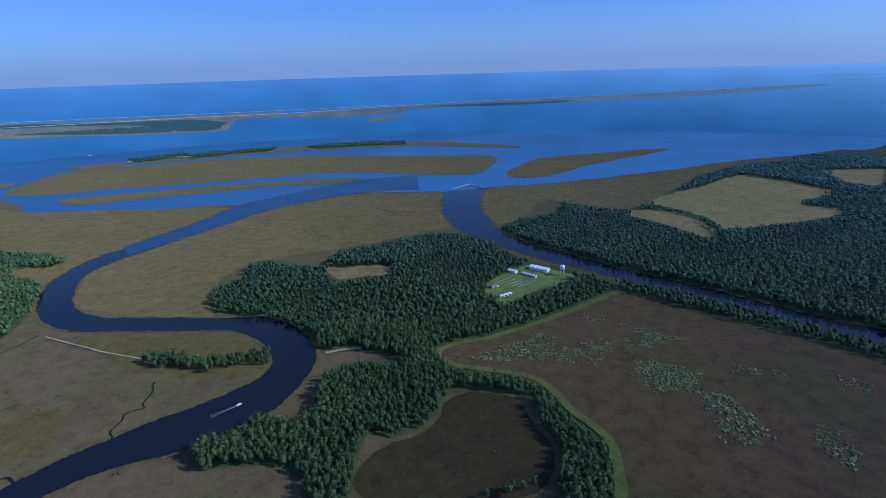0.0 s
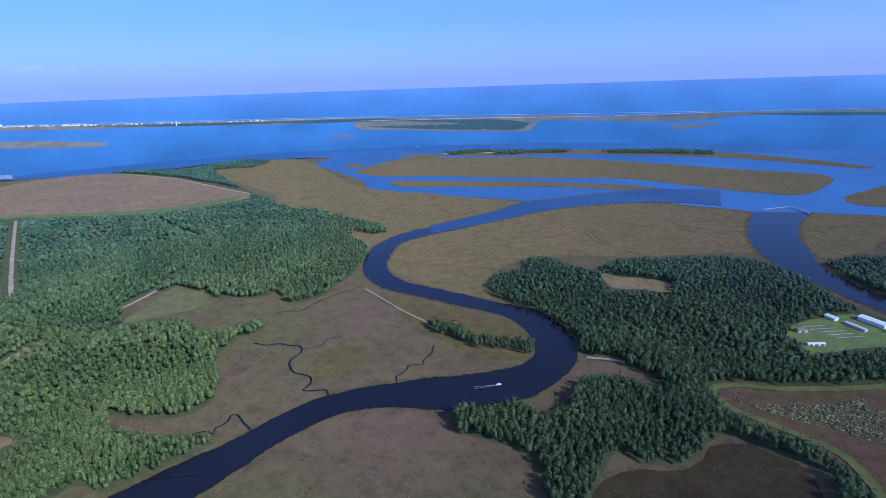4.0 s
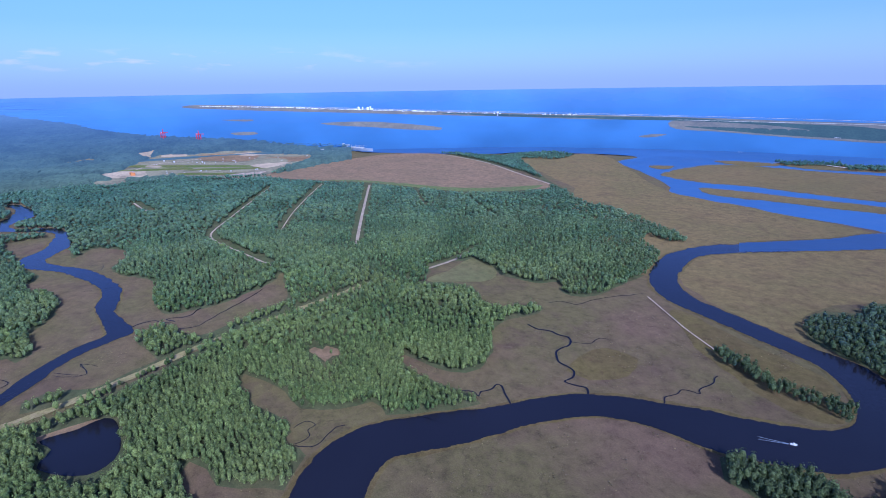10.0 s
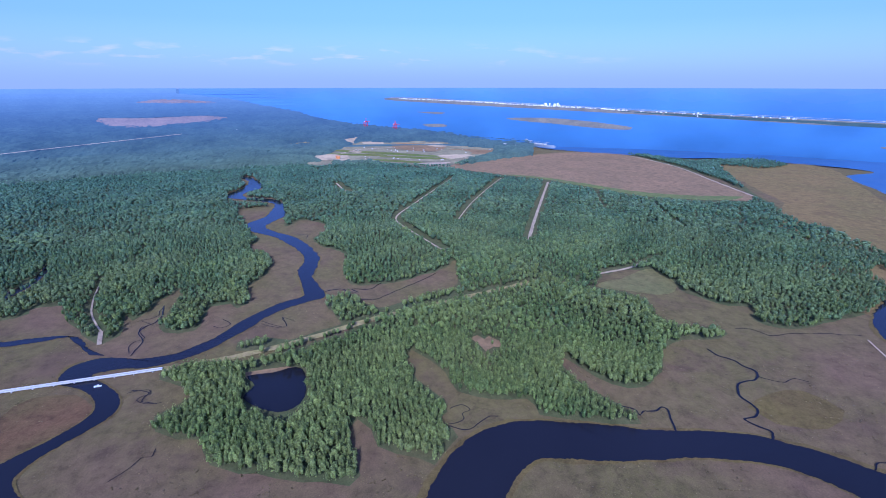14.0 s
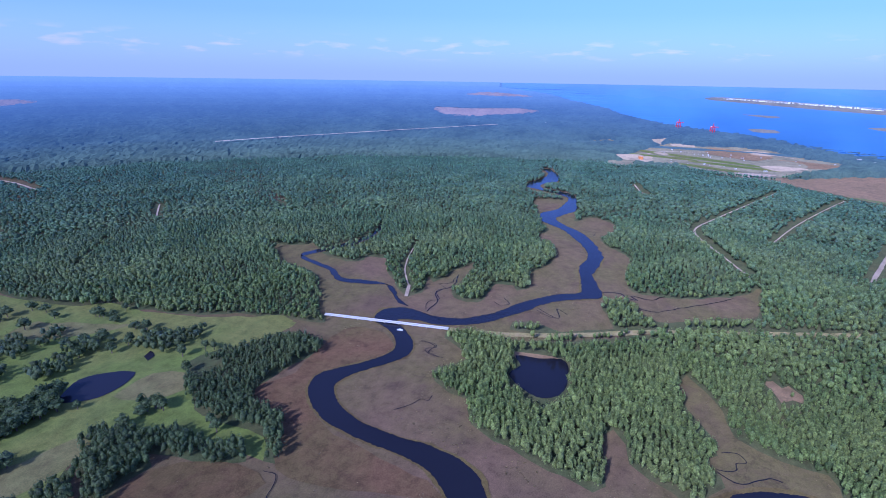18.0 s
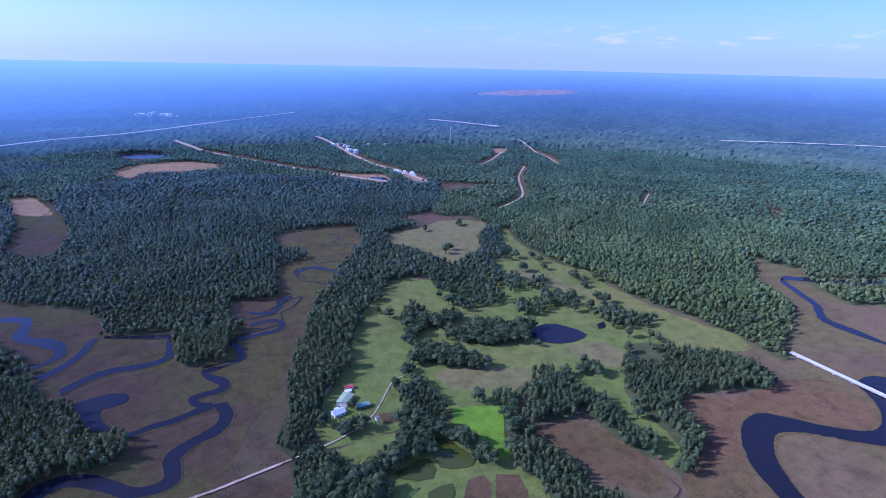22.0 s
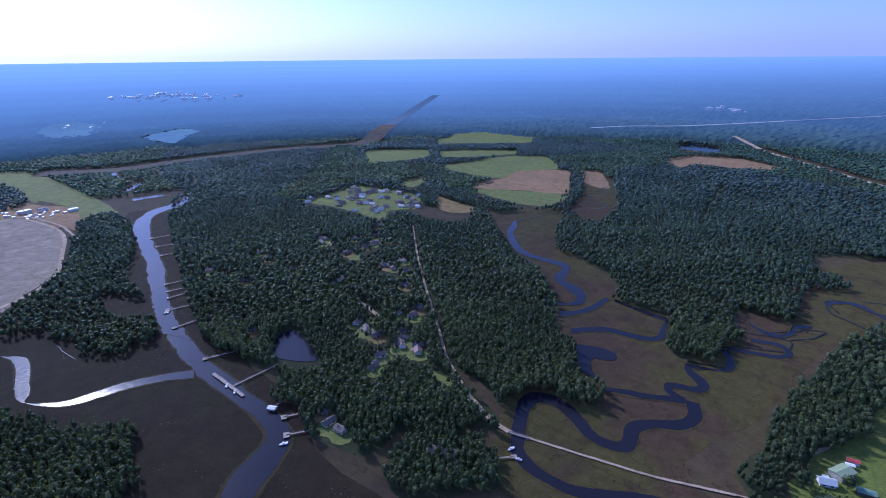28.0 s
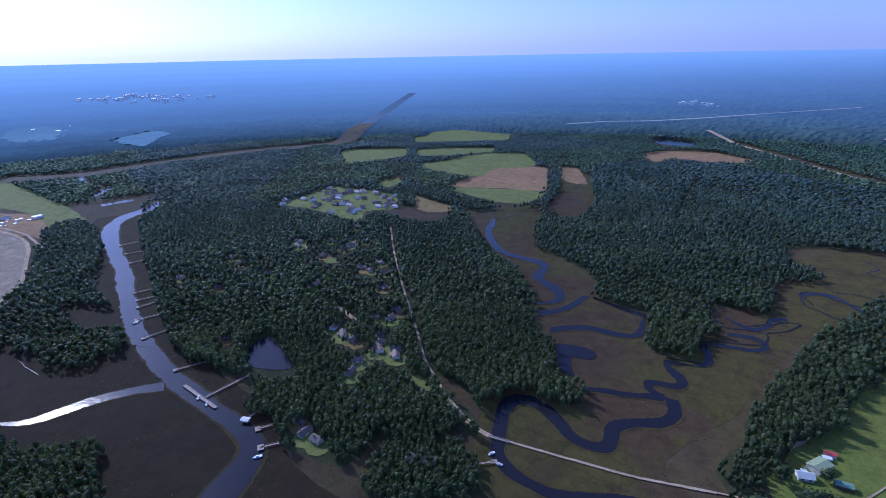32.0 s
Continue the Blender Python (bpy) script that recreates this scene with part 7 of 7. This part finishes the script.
for k in range(12):
    piece("pile", box, (1.0, 10, 3.0, length_ * ((k + 0.5) / 12 - 0.5), 0, -1.0), TIMBER, wharf)


def crane(at, turn, high):
    ob = stand("wharf_crane", at, turn, "tall red container crane at the river wharf", "crane", 0, "wharf cranes")
    for sx in (-1, 1):
        for sy in (-1, 1):
            piece("leg", box, (2.6, 2.6, high * 0.62, sx * high * 0.14, sy * high * 0.12, 0), CRANE_RED, ob)
        piece("cross_beam", box, (1.5, high * 0.26, 1.8, sx * high * 0.14, 0, high * 0.3), CRANE_RED, ob)
    piece("girder", box, (high * 0.34, high * 0.26, 2.4, 0, 0, high * 0.6), CRANE_RED, ob)
    piece("boom", box, (high * 0.95, 2.2, 2.6, high * 0.2, 0, high * 0.66), CRANE_RED, ob)
    piece("apex", box, (2.2, 2.2, high * 0.34, high * 0.05, 0, high * 0.66), CRANE_RED, ob)
    piece("cabin", box, (5, 5, 4, -high * 0.15, 0, high * 0.62), WHITE, ob)
    return ob


crane((-3181.5, 26.2), 40, 54)
crane((-2957.4, 180.0), 40, 54)

# ---- houses among the trees ----
WALLS, ROOFS = (SIDING, WHITE, BRICK), (GREY_ROOF, BROWN_ROOF, GREY_ROOF)
for k, p in enumerate(NEAR_HOUSES):
    house(p, (k * 47) % 180, 8 + k % 4 * 1.3, 5.2 + k % 3 * 0.8, 2.8, WALLS[k % 3], ROOFS[k % 3],
          "%s house with a %s roof among tall trees" % (("cream", "white", "tan brick")[k % 3], ("grey", "brown", "grey")[k % 3]), "house", "houses among the trees")
big = house((173.9, -226.4), 20, 17, 8, 4.2, BRICK, BROWN_ROOF, "large tan house with steep brown roofs beside the marsh", windows=4)
piece("wing_wall", box, (6, 9, 3.8, 10, 2, 0), BRICK, big)
bm = bmesh.new()
gable(bm, 9, 6, 3.8, 2.8)
bmesh.ops.rotate(bm, verts=bm.verts, cent=(0, 0, 0), matrix=Matrix.Rotation(math.pi / 2, 3, "Z"))
bmesh.ops.translate(bm, verts=bm.verts, vec=(10, 2, 0))
part("wing_roof", bm, BROWN_ROOF, big)
pool = stand("garden_pavilion", (161.0, -216.9), 10, "round pale garden pavilion beside the large house", "pavilion")
piece("roof", tube, (4.5, 2.4, 0, 0, 2.6, 0.2), BROWN_ROOF, pool)
piece("floor", tube, (4.5, 0.3, 0, 0, 0), CONCRETE, pool)
for k in range(6):
    piece("post", box, (0.3, 0.3, 2.7, 3.8 * math.cos(k * math.pi / 3), 3.8 * math.sin(k * math.pi / 3), 0), WHITE, pool)

# the village on open lawns
village = next(line for name, kind, line in FIELDS if name == "village")
V_ = np.array(village)
count = 0
vr = random.Random(11)
while count < 62:
    x, y = vr.uniform(V_[:, 0].min(), V_[:, 0].max()), vr.uniform(V_[:, 1].min(), V_[:, 1].max())
    if inside(village, np.array([x]), np.array([y]))[0]:
        house((x, y), vr.choice((10, 100, 55)), vr.uniform(7.5, 10.5), vr.uniform(5.5, 7), 3.0, WALLS[count % 3], (BROWN_ROOF, CONCRETE, GREY_ROOF)[count % 3],
              "suburban house on a green lawn at the village edge", "house", "village houses", chimney=False, porch=False, windows=0)
        count += 1

# ---- the power works by the canal ----
WORKS_TURN = span((1296.6, -72.1), (1304.5, -129.1))[1]
block((1622.6, -85.8), WORKS_TURN, 60, 30, 9, WHITE, WHITE, "pale flat-roofed works hall beside the power works yard", "works halls")
block((1692.8, -134.9), WORKS_TURN, 46, 14, 9, WHITE, WHITE, "pale flat-roofed works hall beside the power works yard", "works halls")
block((1601.0, -125.0), WORKS_TURN, 46, 14, 9, WHITE, WHITE, "pale flat-roofed works hall beside the power works yard", "works halls")
block((1405.8, -107.0), WORKS_TURN, 46, 34, 24, BLUE_WALL, WHITE, "tall blue-clad turbine hall with a pale roof", "works halls")
block((1385.3, -142.0), WORKS_TURN, 40, 34, 26, BLUE_WALL, WHITE, "tall blue-clad reactor hall with a pale roof", "works halls")
block((1328.7, -105.2), WORKS_TURN, 60, 9, 6, WHITE, WHITE, "long pale works shed beside the power works yard", "works halls")
block((1281.7, -86.9), WORKS_TURN, 62, 9, 6, WHITE, WHITE, "long pale works shed beside the power works yard", "works halls")
block((1363.2, -126.9), WORKS_TURN, 14, 9, 6, WHITE, WHITE, "small pale works shed beside the power works yard", "works halls")
block((1235.2, -56.1), WORKS_TURN, 28, 8, 5, WHITE, GREY_ROOF, "long low works office beside the power works yard", "works halls")
block((1234.4, -159.2), WORKS_TURN, 20, 8, 5, BLUE_WALL, GREY_ROOF, "blue works office beside the power works yard", "works halls")
block((1687.9, -281.6), WORKS_TURN, 22, 8, 5, WHITE, WHITE, "pale gatehouse beside the power works yard", "works halls")
block((1192.8, -226.3), WORKS_TURN, 24, 9, 5, WHITE, WHITE, "pale warehouse beside the power works yard", "works halls")
block((1091.7, -263.8), WORKS_TURN, 18, 9, 5, SIDING, WHITE, "cream warehouse beside the power works yard", "works halls")
block((1086.0, -287.7), WORKS_TURN, 14, 8, 4, WHITE, GREY_ROOF, "small warehouse beside the power works yard", "works halls")
block((1042.7, -318.6), WORKS_TURN, 14, 8, 4, WHITE, WHITE, "small white warehouse beside the power works yard", "works halls")
block((945.4, -293.5), WORKS_TURN, 10, 8, 4, SIDING, GREY_ROOF, "cream pump house beside the power works yard", "works halls")


# ---- distant buildings, too small to tell apart ----
def specks(name, a, b, count, wide, size, label, material, seed, high=1.0, lift=0.0):
    """Small distant houses along a line, as one mesh."""
    r = random.Random(seed)
    bm = bmesh.new()
    for k in range(count):
        u = r.random()
        p = Vector(a).lerp(Vector(b), u)
        d = (Vector(b) - Vector(a)).normalized()
        q = p + Vector((-d.y, d.x)) * r.uniform(-wide, wide)
        s = size * r.uniform(0.6, 1.5)
        x, y, z = far(q.x, q.y, lift)
        k_ = math.hypot(x, y) / max(math.hypot(q.x, q.y), 1)
        box(bm, s * k_, s * k_ * 0.8, s * 0.6 * k_ * high * r.uniform(0.7, 1.6), x, y, z)
    return tagged(part(name, bm, material), label, "houses", kind="stuff")


specks("beach_town", (-8928.1, 657.7), (-6815.3, 1747.5), 130, 60, 11, "distant row of white beach houses on the barrier island", WHITE, 1)
specks("beach_town", (-6629.3, 1699.5), (-4955.5, 2423.6), 110, 50, 10, "distant row of white beach houses on the barrier island", WHITE, 2)
specks("beach_town", (-6026.8, 2012.6), (-5737.9, 2180.8), 10, 20, 16, "distant white beach hotels on the barrier island", WHITE, 3, 2.0)
specks("beach_town", (-4848.5, 2371.5), (-3362.3, 3074.2), 40, 25, 9, "scattered distant beach houses on the barrier island", WHITE, 4)
specks("beach_town", (-8110.0, 1167.3), (-4804.9, 2399.4), 70, 30, 10, "distant row of white beach houses on the barrier island", WHITE, 5)
specks("far_town", (-126.0, -1766.5), (-229.9, -1532.8), 45, 30, 8, "distant town of pale roofs among the woods", WHITE, 6)
specks("far_town", (-185.3, -1695.1), (-335.8, -1647.0), 30, 30, 7, "distant town of pale roofs among the woods", WHITE, 7)
specks("far_plant", (534.0, -2675.3), (380.4, -2539.9), 26, 60, 13, "distant white works above the forest", WHITE, 8, 1.6)
specks("far_yard", (-267.1, -1252.8), (-313.1, -1188.4), 10, 12, 7, "pale sheds at a distant junction", WHITE, 9)
specks("yard_sheds", (-2187.7, -103.7), (-1987.6, 481.1), 26, 70, 4, "scattered small pale sheds on the works yard", CONCRETE, 10)
specks("yard_sheds", (-1908.1, -23.6), (-1761.0, 254.9), 12, 25, 4, "scattered small pale sheds on the works yard", CONCRETE, 11)
specks("far_works", (-3129.1, -691.6), (-3054.2, -597.6), 16, 20, 8, "white depot among distant woods", WHITE, 12)
specks("canal_town", (3804.9, -1694.0), (3042.3, -1795.6), 70, 300, 22, "distant pale town in the haze", WHITE, 14)
specks("canal_town", (2402.2, -690.9), (2250.2, -844.4), 20, 80, 12, "distant pale buildings in a clearing", WHITE, 15)
specks("plant_clutter", (1338.2, -30.7), (1029.9, -295.9), 120, 22, 4, "rows of small sheds and vehicles around the works", WHITE, 16, 0.7)
specks("plant_clutter", (1572.3, -55.2), (1431.3, -234.6), 110, 60, 5, "pale tanks and sheds of the works", CONCRETE, 17)
house_water = stand("water_tower", (-3818.8, 2517.9), 0, "white water tower on the barrier island", "tower")
piece("column", tube, (3, 26), WHITE, house_water)
piece("bowl", tube, (9, 9, 0, 0, 24, 7), WHITE, house_water)
mast = stand("radio_mast", (-516.1, -1594.2), 0, "slim grey radio mast above the woods", "mast")
piece("lattice", box, (2.0, 2.0, 70), HULL, mast)
for k in range(3):
    piece("antenna", box, (4, 0.6, 1.2, 0, 0, 30 + 16 * k), HULL, mast)
kiln = block((-1877.6, -84.7), 10, 26, 12, 9, ORANGE, ORANGE, "orange works building on bare earth")

# ---- trees that stand alone on the pasture ----
TREES = []
for k in range(7):
    h, w = rng.uniform(9, 14), rng.uniform(3.4, 5.4)
    lumps = [blob(7, 3, w * 0.8, h * 0.6, h * 0.3)]
    for j in range(5):
        a = math.tau * j / 5 + rng.uniform(-0.4, 0.4)
        b = blob(6, 2, w * 0.5, h * 0.34, h * rng.uniform(0.28, 0.55))
        b[0][:, :2] += np.array((math.cos(a), math.sin(a))) * w * rng.uniform(0.5, 0.85)
        lumps.append(b)
    v, f = join(*lumps, sprays(46, w * 1.15, h * 0.66, h * 0.3, 0.8))
    me = mesh_of("crown", [tuple(p) for p in v], [tuple(int(i) for i in t) for t in f], PINE)
    me.attributes.new("tint", "FLOAT", "POINT").data.foreach_set("value", np.full(len(v), rng.uniform(0.2, 0.9), np.float32))
    bm = bmesh.new()
    tube(bm, 0.45, h * 0.5, 0, 0, -0.1, 0.22, 7)
    for j in range(4):
        limb = tube(bm, 0.18, h * 0.3, 0, 0, 0, 0.06, 5)
        bmesh.ops.rotate(bm, verts=limb, cent=(0, 0, 0), matrix=Euler((radians(48), 0, math.tau * j / 4 + k)).to_matrix())
        bmesh.ops.translate(bm, verts=limb, vec=(0, 0, h * 0.3))
    tm = bpy.data.meshes.new("trunk")
    bm.to_mesh(tm)
    bm.free()
    tm.materials.append(BARK)
    TREES.append((tm, me))
SINGLE = [(-146.1, -431.9), (-240.3, -344.8), (-242.2, -341.5), (-252.7, -586.6), (-248.3, -549.4), (-41.8, -408.3), (-25.6, -464.3), (-217.8, -677.9), (-207.5, -663.5), (-209.4, -776.5),
          (-271.6, -793.8), (-298.3, -470.4), (-327.7, -383.2), (-26.6, -321.7), (-34.6, -327.8), (-40.0, -323.1), (-13.2, -333.8), (-125.8, -400.0), (-89.4, -360.3), (-207.4, -769.6), (-268.5, -787.1), (-241.3, -344.6), (-330.5, -375.0),
          (-330.4, -433.1), (-325.6, -441.4), (-267.4, -526.8), (-71.9, -365.1), (-78.9, -355.2), (-4.8, -302.9), (-12.4, -287.3)]
pasture = next(line for name, kind, line in FIELDS if name == "pasture")
PA = np.array(pasture)
pr = random.Random(3)
while len(SINGLE) < 95:
    x, y = pr.uniform(PA[:, 0].min(), PA[:, 0].max()), pr.uniform(PA[:, 1].min(), PA[:, 1].max())
    if inside(pasture, np.array([x]), np.array([y]))[0] and noise.noise((x * 0.02, y * 0.02, 8.0)) > 0.08 and not any(inside(q, np.array([x]), np.array([y]))[0] for _, q in PONDS):
        SINGLE.append((x, y))
for k, p in enumerate(SINGLE + LONE[:270]):
    tree = stand("oak_tree", p, (k * 77) % 360, "broad dark green oak standing on the pasture", "tree", 0, "pasture trees")
    s = 0.75 + 0.5 * ((k * 37) % 100) / 100
    tree.scale = (s, s, s)
    for name, me in zip(("trunk", "crown"), TREES[k % 7]):
        o = new(name, me)
        o.parent = tree

# ---- from chart units to metres ----
for ob in scene.objects:
    if ob.parent is None and ob not in (cam, sun):
        if ob.type == "MESH" and ob.data.users == 1:
            ob.data.transform(Matrix.Scale(SIZE, 4))
        else:
            ob.matrix_basis = Matrix.Scale(SIZE, 4) @ ob.matrix_basis
